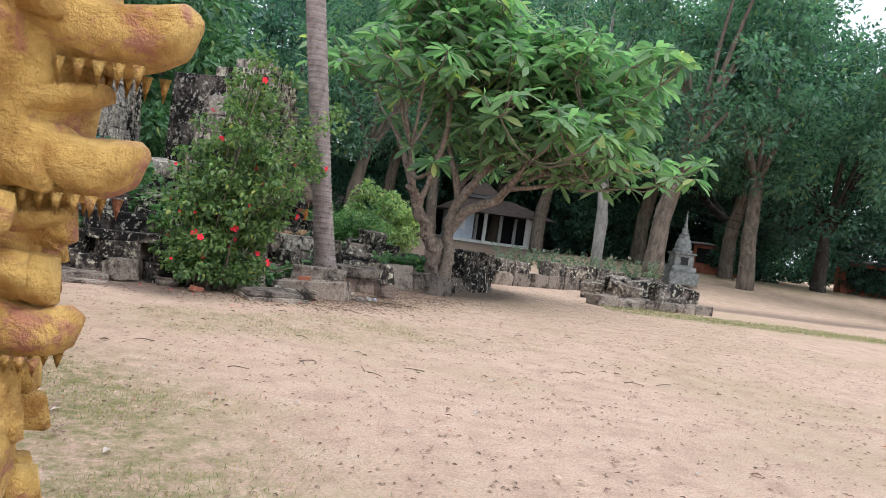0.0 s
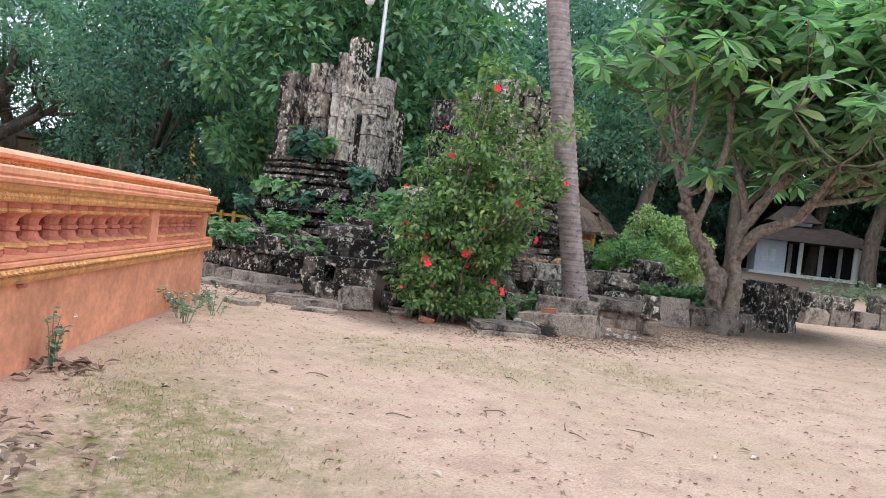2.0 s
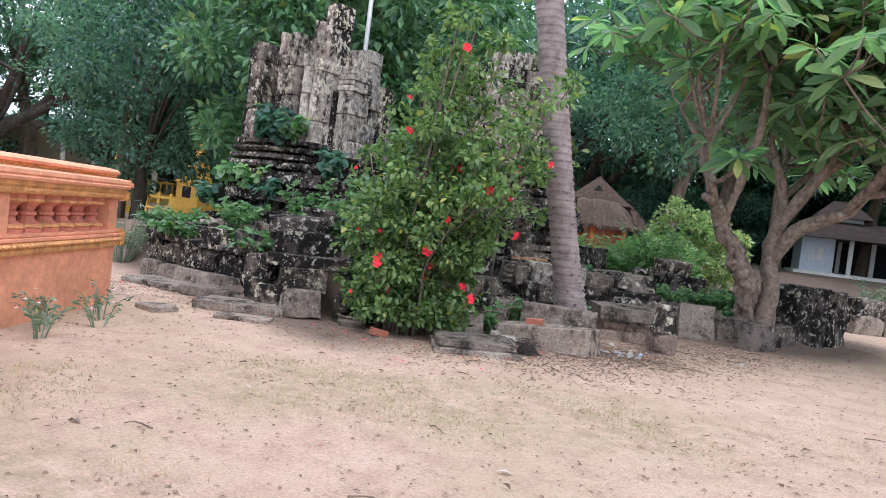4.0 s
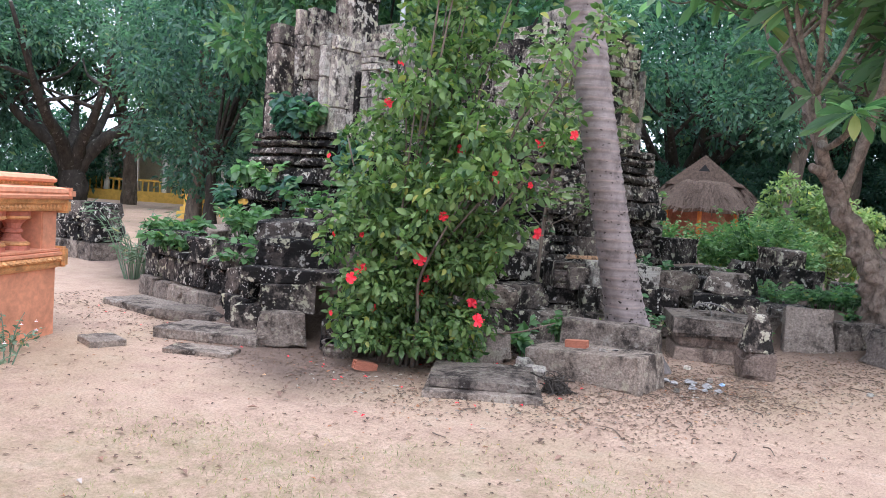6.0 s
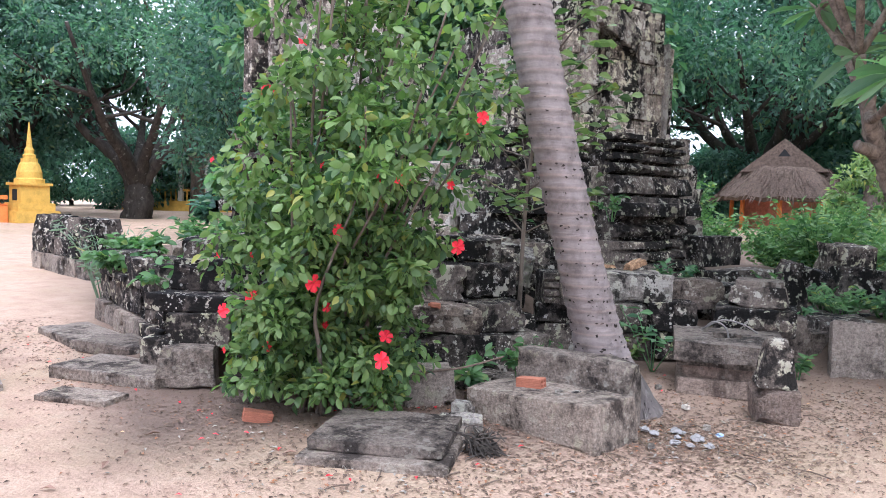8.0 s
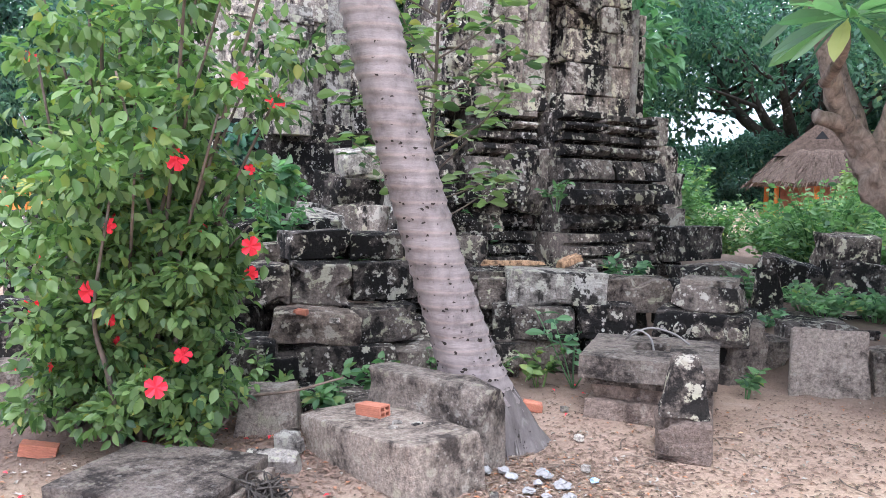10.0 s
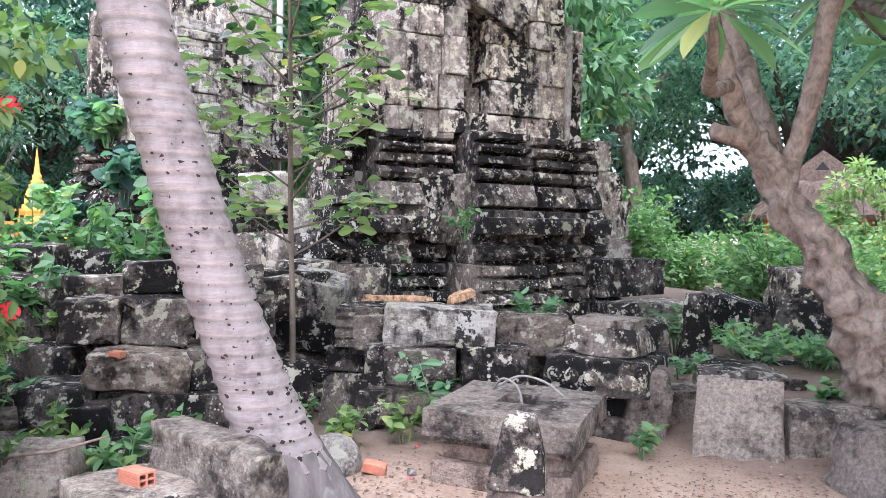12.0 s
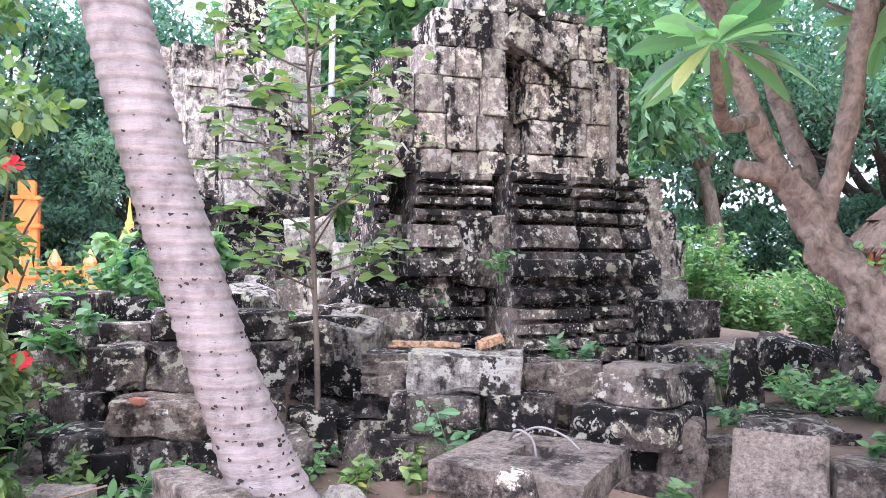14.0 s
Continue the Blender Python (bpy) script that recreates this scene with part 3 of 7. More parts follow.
    while x > 0.2:
        if k % 11 == 6:
            part("parapet_post", bevelled(boxes((x - 0.13, x + 0.13, 0.0, 0.2, 0.82, 1.19)), 0.008), ORANGE, base)
        else:
            b = part("baluster", me, None, base, "" if k else "red and gold turned baluster")
            b.location = (x, 0.115, 0)
            for z in (0.875, 1.112):
                g = part("gilded_ring", tipm, None, b)
                g.location = (0, 0, z)
        x -= 0.305
        k += 1
    # petals and beads on the gold bands
    for nm, out, z, step, r, h in (("petal_row", 0.084, 0.742, 0.07, 0.032, 0.026), ("bead_row", 0.06, 1.228, 0.05, 0.022, 0.028), ("rail_bead_row", -0.03, 1.437, 0.05, 0.022, 0.014)):
        chunks = []
        for i in range(int(n / step)):
            cx = (i + 0.5) * step
            vs = [(cx - r, -out, z), (cx, -out - r * 0.7, z - h * 0.2), (cx + r, -out, z), (cx, -out, z + h), (cx, -out, z - h)]
            chunks.append((vs, [(0, 1, 3), (1, 2, 3), (0, 4, 1), (1, 4, 2)]))
        v, f = join_data(chunks)
        tagged(part(nm, raw_mesh(nm, v, f), GOLD, base, "small gold relief petals"), kind="stuff")
    # weep spout
    sp = part("weep_spout", bevelled(boxes((-0.03, 0.03, -0.05, 0.0, -0.012, 0.012)), 0.006), ROSE, base)
    sp.location = (4.2, 0.0, 0.63)


build_terrace()


def build_column():
    c = thing("temple_column", pose(-4.82, 6.44, 0.7), "gold-painted round column on a red moulded pedestal", "column")
    part("pedestal", bevelled(boxes((-0.2, 0.2, -0.2, 0.2, 0, 0.92)), 0.012), ROSE, c)
    part("pedestal_cap", bevelled(boxes((-0.25, 0.25, -0.25, 0.25, 0.92, 1.0), (-0.22, 0.22, -0.22, 0.22, 1.0, 1.1)), 0.012), ROSE, c)
    v, f = tube_data([(0, 0, z) for z in (1.1, 1.14, 1.18, 2.5, 4.6)], [0.2, 0.2, 0.16, 0.155, 0.15], 28)
    part("shaft", raw_mesh("shaft", v, f, True), GOLD, c)


build_column()


def loft(sections, sides=14, wob=0.2, seed=0):
    """Closed body along x: (x, centre z, half height, half width)."""
    v, f = [], []
    for x, zc, hh, hw in sections:
        for k in range(sides):
            a = 2 * math.pi * k / sides
            w = 1 + wob * noise.noise((x * 14 + seed, math.cos(a) * 1.6, math.sin(a) * 1.6))
            v.append((x, hw * w * math.cos(a), zc + hh * w * math.sin(a)))
    for i in range(len(sections) - 1):
        for k in range(sides):
            a, b = i * sides + k, i * sides + (k + 1) % sides
            f.append((a, a + sides, b + sides, b))
    f.append(tuple(range(sides)))
    f.append(tuple((len(sections) - 1) * sides + k for k in range(sides - 1, -1, -1)))
    return v, f


def build_naga():
    """Many-headed gilded serpent finial, one mesh."""
    rng = np.random.default_rng(4)
    chunks = [limb([(-0.02, 0, 0.0), (0.0, 0, 0.5), (0.0, 0, 0.95), (-0.02, 0, 1.2), (0.0, 0, 1.5), (-0.02, 0, 2.0)], 0.16, 0.24, 10, 26, 0.3, 5)]
    for z, k in ((1.14, 0.76), (1.37, 0.92), (1.55, 1.05), (1.76, 1.0)):
        r = 0.39 * k
        up = [(0.02, 0.02, 0.11, 0.11), (0.3, 0.03, 0.105, 0.1), (0.45, 0.04, 0.085, 0.085), (0.58, 0.02, 0.06, 0.07), (0.75, 0.0, 0.046, 0.06), (0.88, 0.005, 0.042, 0.052), (0.96, 0.018, 0.036, 0.042), (1.0, 0.03, 0.014, 0.02)]
        chunks.append(loft([(x * r, z + zc * k, hh * k, hw * k) for x, zc, hh, hw in up], 16, 0.3, z * 3))
        low = [(0.05, -0.1, 0.06, 0.07), (0.35, -0.105, 0.04, 0.06), (0.6, -0.085, 0.022, 0.045), (0.72, -0.072, 0.012, 0.03)]
        chunks.append(loft([(x * r, z + zc * k, hh * k, hw * k) for x, zc, hh, hw in low], 12, 0.25, z * 5))
        for i in range(8):
            x = (0.42 + 0.065 * i) * r
            for s in (-1, 1):
                y, b = s * 0.04 * k, z - 0.038 * k
                chunks.append(([(x - 0.009, y - 0.008, b), (x + 0.009, y - 0.008, b), (x, y + 0.01, b), (x - 0.003, y, b - 0.034 * k)], [(0, 2, 1), (0, 1, 3), (1, 2, 3), (2, 0, 3)]))
        for s in (-1, 1):
            e = Vector((0.5 * r, s * 0.07 * k, z + 0.068 * k))
            chunks.append(tube_data([e - Vector((0, s * 0.01, 0)), e + Vector((0, s * 0.014, 0.004))], [0.02 * k, 0.012 * k], 8))
            for q in range(5):
                c = Vector(((0.3 - 0.04 * q) * r, s * 0.09 * k, z + (0.09 - 0.045 * q) * k))
                chunks.append(tube_data([c, c + Vector((-0.02, s * 0.03, 0.01)) * k, c + Vector((-0.05, s * 0.035, 0.03)) * k], [0.03 * k, 0.024 * k, 0.004], 7))
    for i in range(300):
        a, z = rng.uniform(-2.2, 2.2), rng.uniform(0.05, 2.0)
        rr = 0.15 + 0.042 * z
        c = Vector((rr * math.cos(a), rr * math.sin(a), z))
        s = rng.uniform(0.018, 0.045)
        o = Vector((math.cos(a), math.sin(a), 0))
        chunks.append(tube_data([c - o * 0.02, c + o * s * 0.8, c + o * s * 1.3 - Vector((0, 0, s * 0.8))], [s, s * 0.9, s * 0.2], 6))
    v, f = join_data(chunks)
    solid("naga_statue", raw_mesh("naga", v, f, True), NAGA, pose(-0.43, 2.12, -0.03, 0, 0, -4), "gold-painted many-headed serpent statue with open jaws", "statue")


build_naga()


# ---- the ruin ----
def face_frame(o, u):
    yaw = math.degrees(math.atan2(u.y, u.x))
    return pose(o.x, o.y, 0, 0, 0, yaw)


BASE_PROFILE = [(0.02, 2.38), (0.1, 2.37), (0.11, 2.31), (0.05, 2.3), (-0.05, 2.285), (-0.05, 2.265), (0.12, 2.25), (0.15, 2.215), (0.12, 2.18), (-0.04, 2.165), (-0.04, 2.14), (0.15, 2.13), (0.16, 2.06), (-0.03, 2.045), (-0.03, 2.02), (0.16, 2.0), (0.2, 1.95), (0.17, 1.9), (0.0, 1.885), (0.0, 1.865), (0.2, 1.85), (0.24, 1.78), (0.27, 1.72), (0.28, 1.64), (0.06, 1.625), (0.04, 1.6), (0.24, 1.59), (0.26, 1.53), (0.33, 1.52), (0.36, 1.48), (0.36, 1.38), (0.12, 1.36), (0.06, 1.3), (0.1, 1.26), (0.24, 1.24), (0.29, 1.18), (0.24, 1.12), (0.1, 1.105), (0.1, 1.08), (0.3, 1.06), (0.33, 0.98), (0.2, 0.965), (0.2, 0.94), (0.36, 0.925), (0.39, 0.85), (0.26, 0.835), (0.26, 0.81), (0.42, 0.795), (0.46, 0.72), (0.34, 0.705), (0.34, 0.68), (0.46, 0.67), (0.48, 0.55)]
BASE_PROFILE = BASE_PROFILE[::-1]


def profile_rows(extra=0.0):
    cuts = [0.5, 1.07, 1.37, 1.61, 1.875, 2.15, 2.4]
    rows = []
    for a, b in zip(cuts, cuts[1:]):
        row = [(o + extra, z) for o, z in BASE_PROFILE if a <= z <= b]
        if rows:
            row.insert(0, (row[0][0], rows[-1][-1][1] + 0.006))
        fine = []
        for (o0, z0), (o1, z1) in zip(row, row[1:]):
            fine.append((o0, z0))
            if 0.12 < z1 - z0 < 0.2:
                m = (z0 + z1) / 2
                fine += [(o0 + (o1 - o0) * 0.45, m - 0.012), (o0 + (o1 - o0) * 0.5 - 0.018, m), (o0 + (o1 - o0) * 0.55, m + 0.012)]
        rows.append(fine + [row[-1]])
    return rows


def build_right_tower():
    tw = thing("temple_tower", face_frame(R_O, R_U), "half-collapsed sandstone temple tower on a moulded lichen-spotted base", "temple ruin")
    seed = 10
    # moulded base, column by column and course by course
    for s0, s1, extra in ((-0.86, -0.52, -0.06), (-0.505, -0.12, 0.02), (-0.105, 0.2, -0.02), (0.215, 0.46, 0.05), (0.57, 1.24, 0.36), (1.26, 1.42, 0.0), (1.43, 1.85, 0.18), (1.86, 2.0, -0.06), (2.01, 2.3, 0.05), (2.31, 2.5, -0.1)):
        for i, row in enumerate(profile_rows(extra)):
            if s0 > 0.5 and i < 3:
                # the foot of the doorway steps forward
                row = [(o + (0.16 if s0 < 1 else 0.08), z) for o, z in row]
            seed += 1
            if len(row) < 2:
                continue
            shift = 0.0 if s0 < 0.5 else 0.035 * (i - 2)
            lo = s0 + (0.06 * i if s0 < -0.5 else 0) + (shift if 0.5 < s0 < 0.6 else 0)
            hi = s1 + (0.035 * (i - 2) - 0.03 if 0.4 < s1 < 0.6 else 0) - (0.05 * i if s1 > 2.4 else 0)
            pc = part("moulded_stone", profile_mesh(row, lo, hi, seed, 0.016, 6, 0.9), STONE_DARK if (i + int(s0 * 7)) % 3 else STONE, tw)
            pc.location = (0, 0, 0.0)
    # wall courses above: (z0, z1, joints), a gap is left along the great crack
    rows = ((2.38, 2.62, (-0.5, -0.22, 0.15, 0.45, 0.73), (0.82, 1.3, 1.66, 1.98)),
            (2.62, 2.98, (-0.53, -0.24, 0.1, 0.42, 0.7), (1.02, 1.42, 1.7, 2.0)),
            (2.98, 3.36, (-0.53, -0.24, 0.06, 0.46, 0.74), (0.98, 1.5, 1.76, 2.02)),
            (3.36, 3.66, (-0.2, 0.2, 0.48, 0.72), (1.0, 1.5, 1.78, 1.98)),
            (3.66, 4.05, (-0.02, 0.3, 0.56, 0.76), (1.25, 1.6, 1.95)))
    for z0, z1, left, right in rows:
        for js in (left, right):
            for a, b in zip(js, js[1:]):
                seed += 1
                out = 0.016 * math.sin(seed * 2.3) + (0.06 if 0.4 < a < 0.6 else 0)
                d = 0.8
                me = stone_mesh(b - a - 0.008, d, z1 - z0 - 0.006, seed, 0.22, 0, 0.012)
                pc = part("wall_stone", me, STONE_TOWER, tw)
                pc.location = ((a + b) / 2, d / 2 - out, z0)
    # right pilaster, set back
    for z0, z1 in ((2.38, 2.75), (2.755, 3.1), (3.105, 3.4), (3.405, 3.66)):
        seed += 1
        pc = part("pilaster_stone", stone_mesh(0.3, 0.7, z1 - z0, seed, 0.35, 0, 0.014), STONE_TOWER, tw)
        pc.location = (2.17, 0.48, z0)
    # light on this edge is put into the colour: paler stone
    pl = part("pilaster_fillet", profile_mesh([(0.07, 2.36), (0.075, 3.0), (0.07, 3.66)], 1.985, 2.03, 3, 0.01, 3, 0.2), STONE_PALE, tw, "vertical fillet coloured pale as if brightly lit")
    pl.location = (0, 0, 0)
    # carved pilaster at the outer edge: lozenge reliefs
    for z in (2.5, 2.8, 3.12):
        for k in range(3):
            r = 0.1 - 0.03 * k
            v = [(-r, -0.012 * k, 0), (0, -0.012 * k, r * 1.25), (r, -0.012 * k, 0), (0, -0.012 * k, -r * 1.25), (0, -0.02 - 0.012 * k, 0)]
            pc = part("lozenge_relief", raw_mesh("lozenge", v, [(1, 0, 4), (2, 1, 4), (3, 2, 4), (0, 3, 4)]), STONE_TOWER, tw)
            pc.location = (-0.385, -0.055, z + 0.07)
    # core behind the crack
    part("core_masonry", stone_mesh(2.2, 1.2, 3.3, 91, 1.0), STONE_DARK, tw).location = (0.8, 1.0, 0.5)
    # fallen lintel across the crack, filling stones, top stones
    li = part("tilted_lintel", stone_mesh(0.72, 0.5, 0.34, 92, 0.6, 0, 0.02), STONE_TOWER, tw, "pale tilted lintel block")
    li.matrix_local = pose(1.0, 0.12, 3.6, 0, 24, 4)
    for s, z, w, h, d in ((0.86, 2.62, 0.2, 0.26, 0.3), (0.84, 2.9, 0.13, 0.2, 0.36), (0.9, 2.38, 0.16, 0.22, 0.26)):
        seed += 1
        pc = part("filling_stone", stone_mesh(w, 0.4, h, seed, 0.8), STONE, tw)
        pc.location = (s, d, z)
    for s, z, w, h in ((0.52, 4.05, 0.42, 0.26), (0.98, 4.06, 0.5, 0.3), (1.5, 4.05, 0.4, 0.1)):
        seed += 1
        pc = part("top_stone", stone_mesh(w, 0.6, h, seed, 1.0), STONE_PALE if s < 0.6 else STONE, tw)
        pc.location = (s, 0.3, z)
    # broken rear part
    for s, o, z0, z1, w in ((2.75, 0.55, 0.6, 1.3, 0.8), (2.8, 0.6, 1.3, 1.75, 0.7), (2.72, 0.62, 1.75, 2.1, 0.6), (2.62, 0.6, 2.1, 2.45, 0.42)):
        seed += 1
        pc = part("rear_stone", stone_mesh(w, 0.8, z1 - z0, seed, 0.9), STONE_TOWER, tw)
        pc.location = (s, o, z0)


LT_O, LT_U = Vector((-7.55, 15.1)), Vector((0.994, -0.108))   # tall left tower


def build_left_tower():
    tw = thing("temple_tower", face_frame(LT_O, LT_U) @ Matrix.Diagonal((0.8, 1, 1, 1)), "tall broken sandstone temple tower with pale jambs and creepers", "temple ruin")
    seed = 200
    # moulded base, wider towards its foot
    for s0, s1, extra in ((-0.55, -0.1, -0.12), (-0.085, 0.42, -0.03), (0.435, 1.0, 0.1), (1.015, 1.55, 0.14), (1.565, 2.1, 0.06), (2.115, 2.7, -0.12)):
        for i, row in enumerate(profile_rows(extra)):
            seed += 1
            row = [(o * 1.25, z - 0.1) for o, z in row]
            lo = s0 + (0.13 * i if s0 < -0.5 else 0)
            hi = s1 - (0.08 * i if s1 > 2.6 else 0)
            if hi - lo > 0.1:
                part("moulded_stone", profile_mesh(row, lo, hi, seed, 0.028, 6, 1.5), STONE_DARK if (i + seed) % 4 else STONE, tw)
    # upright jambs of several stones each: s0, s1, out, top, depth, material
    for s0, s1, out, top, d, mat in ((0.0, 0.2, 0.02, 3.84, 0.7, STONE_DARK), (0.21, 0.5, 0.1, 3.92, 0.5, STONE), (0.5, 0.78, -0.28, 3.74, 0.5, STONE_DARK),
                                     (0.79, 1.0, -0.06, 3.9, 0.5, STONE), (1.01, 1.16, 0.12, 4.06, 0.4, STONE_TOWER), (1.17, 1.36, 0.06, 4.1, 0.5, STONE_TOWER),
                                     (1.22, 1.5, -0.45, 4.42, 0.5, STONE_TOWER), (1.37, 1.55, -0.14, 3.6, 0.4, STONE_DARK), (1.45, 1.72, -0.5, 4.75, 0.5, STONE_TOWER),
                                     (1.66, 1.82, 0.1, 3.7, 0.5, STONE_PALE), (1.84, 2.06, 0.04, 3.66, 0.8, STONE_PALE), (2.08, 2.2, -0.3, 3.2, 0.5, STONE_DARK)):
        z = 2.26
        while z < top - 0.1:
            seed += 1
            h = min(0.34 + 0.5 * abs(math.sin(seed * 1.7)), top - z)
            pc = part("jamb_stone", stone_mesh(s1 - s0 - 0.01, d, h - 0.008, seed, 0.35, 0, 0.01), mat, tw)
            pc.location = ((s0 + s1) / 2 + 0.012 * math.sin(seed * 3.1), d / 2 - out + 0.02 * math.sin(seed * 5.1), z)
            z += h
    # side wall going back from the right jamb
    for d0, d1, s1, top, mat in ((0.78, 1.2, 2.16, 3.86, STONE_TOWER), (1.2, 1.6, 2.1, 4.1, STONE_PALE), (1.6, 2.0, 2.16, 3.55, STONE_TOWER)):
        z = 2.2
        while z < top - 0.12:
            seed += 1
            h = min(0.3 + 0.2 * abs(math.sin(seed * 1.7)), top - z)
            pc = part("side_stone", stone_mesh(1.0, d1 - d0 - 0.01, h - 0.006, seed, 0.4, 0, 0.012), mat, tw)
            pc.location = (s1 - 0.5 + 0.04 * math.sin(seed * 2.1), (d0 + d1) / 2, z)
            z += h
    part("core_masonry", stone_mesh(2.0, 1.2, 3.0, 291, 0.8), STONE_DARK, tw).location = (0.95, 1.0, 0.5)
    # carved pilaster with a capital, set back at the right
    z = 2.1
    for w, h in ((0.36, 0.3), (0.34, 0.42), (0.34, 0.38), (0.42, 0.1), (0.38, 0.08), (0.44, 0.1), (0.34, 0.12)):
        seed += 1
        part("pilaster_stone", stone_mesh(w, 0.5, h - 0.006, seed, 0.3, 0, 0.01), STONE_PALE, tw).location = (2.4, 0.55, z)
        z += h


build_right_tower()
build_left_tower()

# front retaining wall of the ruin
wall = thing("retaining_wall", pose(0, 0, 0), "low wall of dark moulded sandstone blocks with green weeds", "stone wall")
for k in range(6):
    a = Vector((-7.15, 12.8)).lerp(Vector((-4.75, 12.2)), k / 6)
    b = Vector((-7.15, 12.8)).lerp(Vector((-4.75, 12.2)), (k + 1) / 6)
    d = b - a
    yaw = math.degrees(math.atan2(d.y, d.x))
    for z0, z1, inset, mat in ((-0.05, 0.24, -0.04, STONE_BROWN), (0.24, 0.54, 0.03, STONE_DARK), (0.54, 0.83 if k not in (2, 4) else 0.62, -0.02, STONE_DARK)):
        pc = part("wall_stone", stone_mesh(d.length - 0.012, 0.5, z1 - z0 - 0.006, 300 + k * 3 + int(z0 * 10), 0.7), mat, wall)
        pc.matrix_local = pose(*(a.lerp(b, 0.5) + Vector((-d.y, d.x)).normalized() * (0.25 + inset)), z0, 0, 0, yaw)

# stepping slabs in front of it
FLAT = "flat worn sandstone slab lying on sand"
stone(-4.78, 11.22, -3.8, 11.58, 0.55, -0.03, 0.08, STONE_BROWN, FLAT, 0.6)
stone(-5.5, 11.75, -4.55, 12.1, 0.5, -0.03, 0.11, STONE_BROWN, FLAT, 0.7)
stone(-6.6, 11.9, -5.6, 11.8, 0.5, -0.03, 0.08, STONE_BROWN, FLAT, 0.6)
stone(-4.15, 10.85, -3.62, 11.1, 0.28, -0.02, 0.03, STONE_BROWN, "pale flat concrete slab lying on sand", 0.4)
stone(-5.0, 10.62, -4.65, 10.52, 0.3, -0.02, 0.04, STONE_BROWN, FLAT, 0.6)

# corner pile
stone(-4.74, 11.98, -4.3, 11.9, 0.45, -0.03, 0.34, STONE_DARK, "", 0.9)
stone(-4.76, 12.04, -4.36, 11.98, 0.4, 0.34, 0.62, STONE_DARK, "", 0.9)
stone(-3.82, 11.58, -3.5, 11.92, 0.3, -0.02, 0.3, STONE_BROWN, "upright brown sandstone marker block", 0.8, 0.12)
stone(-3.98, 11.75, -3.6, 12.1, 0.35, 0.27, 0.54, STONE, "", 1.0)
stone(-4.35, 11.75, -4.02, 11.85, 0.4, 0.0, 0.3, STONE, "", 1.0)
stone(-4.2, 11.72, -3.35, 12.25, 0.5, 0.54, 0.68, STONE_DARK, "long dark flat sandstone slab", 0.8)
stone(-4.3, 12.0, -3.7, 12.5, 0.45, 0.67, 0.94, STONE_DARK)
stone(-4.75, 12.45, -4.15, 12.55, 0.5, 0.62, 0.9, STONE_DARK)
stone(-4.7, 12.35, -4.1, 12.75, 0.45, 0.92, 1.12, STONE_DARK, "", 0.7, 0, 4, -4)
stone(-3.4, 12.0, -2.9, 12.3, 0.5, -0.05, 0.26, STONE_DARK)
stone(-3.3, 12.1, -2.8, 12.5, 0.5, 0.26, 0.5, STONE_DARK)
stone(-4.1, 13.0, -3.6, 13.3, 0.5, 0.55, 1.0, STONE, "", 1.0, 0, 0, 8)

# stack beside the palm
stone(-3.85, 12.95, -3.1, 13.5, 0.5, -0.05, 0.28, STONE_DARK)
stone(-3.08, 13.35, -2.62, 13.68, 0.5, -0.05, 0.26, STONE)
stone(-2.55, 13.28, -2.08, 13.86, 0.7, 0.02, 0.36, STONE_DARK, "broad dark sandstone base slab", 0.8)
stone(-2.1, 13.9, -1.98, 14.3, 0.6, -0.02, 0.34, STONE)
stone(-2.67, 13.22, -2.3, 13.7, 0.42, 0.37, 0.6, LATERITE, "pitted porous laterite block", 2.4)
stone(-2.32, 13.74, -2.14, 14.2, 0.5, 0.36, 0.62, STONE, "", 1.0)
stone(-3.06, 13.16, -2.84, 13.48, 0.45, 0.62, 0.93, STONE, "", 1.1)
stone(-2.83, 13.5, -2.57, 13.86, 0.48, 0.62, 0.93, STONE, "", 1.1)
stone(-2.6, 13.92, -2.4, 14.42, 0.45, 0.63, 0.92, STONE_DARK)
stone(-2.96, 13.58, -2.78, 14.02, 0.5, 0.94, 1.16, STONE_DARK, "dark cap stone with white lichen dots", 0.8)
stone(-2.77, 14.04, -2.62, 14.46, 0.5, 0.93, 1.15, STONE_DARK, "dark cap stone with white lichen dots", 0.8)
stone(-2.77, 12.86, -2.55, 13.14, 0.4, 0.1, 0.42, STONE_DARK)
stone(-2.5, 13.06, -2.4, 13.26, 0.3, 0.08, 0.34, STONE_DARK)
stone(-2.78, 12.48, -2.36, 12.98, 0.42, -0.04, 0.14, STONE_BROWN)
stone(-4.5, 12.95, -4.06, 13.44, 0.5, 0.98, 1.24, STONE_DARK, "long dark flat sandstone slab", 0.7)
stone(-3.9, 13.1, -3.5, 13.4, 0.45, 0.72, 1.0, STONE, "rounded grey block with pale lichen", 1.5)
stone(-3.3, 13.3, -3.2, 13.75, 0.5, 0.5, 0.84, STONE)
stone(-3.4, 13.35, -3.24, 13.9, 0.4, 0.84, 1.05, STONE)
stone(-2.83, 14.5, -2.66, 14.9, 0.4, 0.68, 1.02, STONE, "", 0.9, 0, 0, -6)
stone(-2.5, 14.42, -2.36, 14.75, 0.4, 0.0, 0.4, STONE_DARK)
stone(-3.6, 13.0, -3.1, 13.3, 0.4, 0.28, 0.58, STONE_DARK)
stone(-4.3, 13.5, -3.7, 13.8, 0.6, 0.62, 0.98, STONE)
stone(-4.35, 13.7, -3.5, 14.3, 0.5, 0.98, 1.2, STONE_DARK)
stone(-5.2, 13.4, -4.6, 13.7, 0.5, 0.6, 1.05, STONE, "", 1.0, 0, 6, 5)
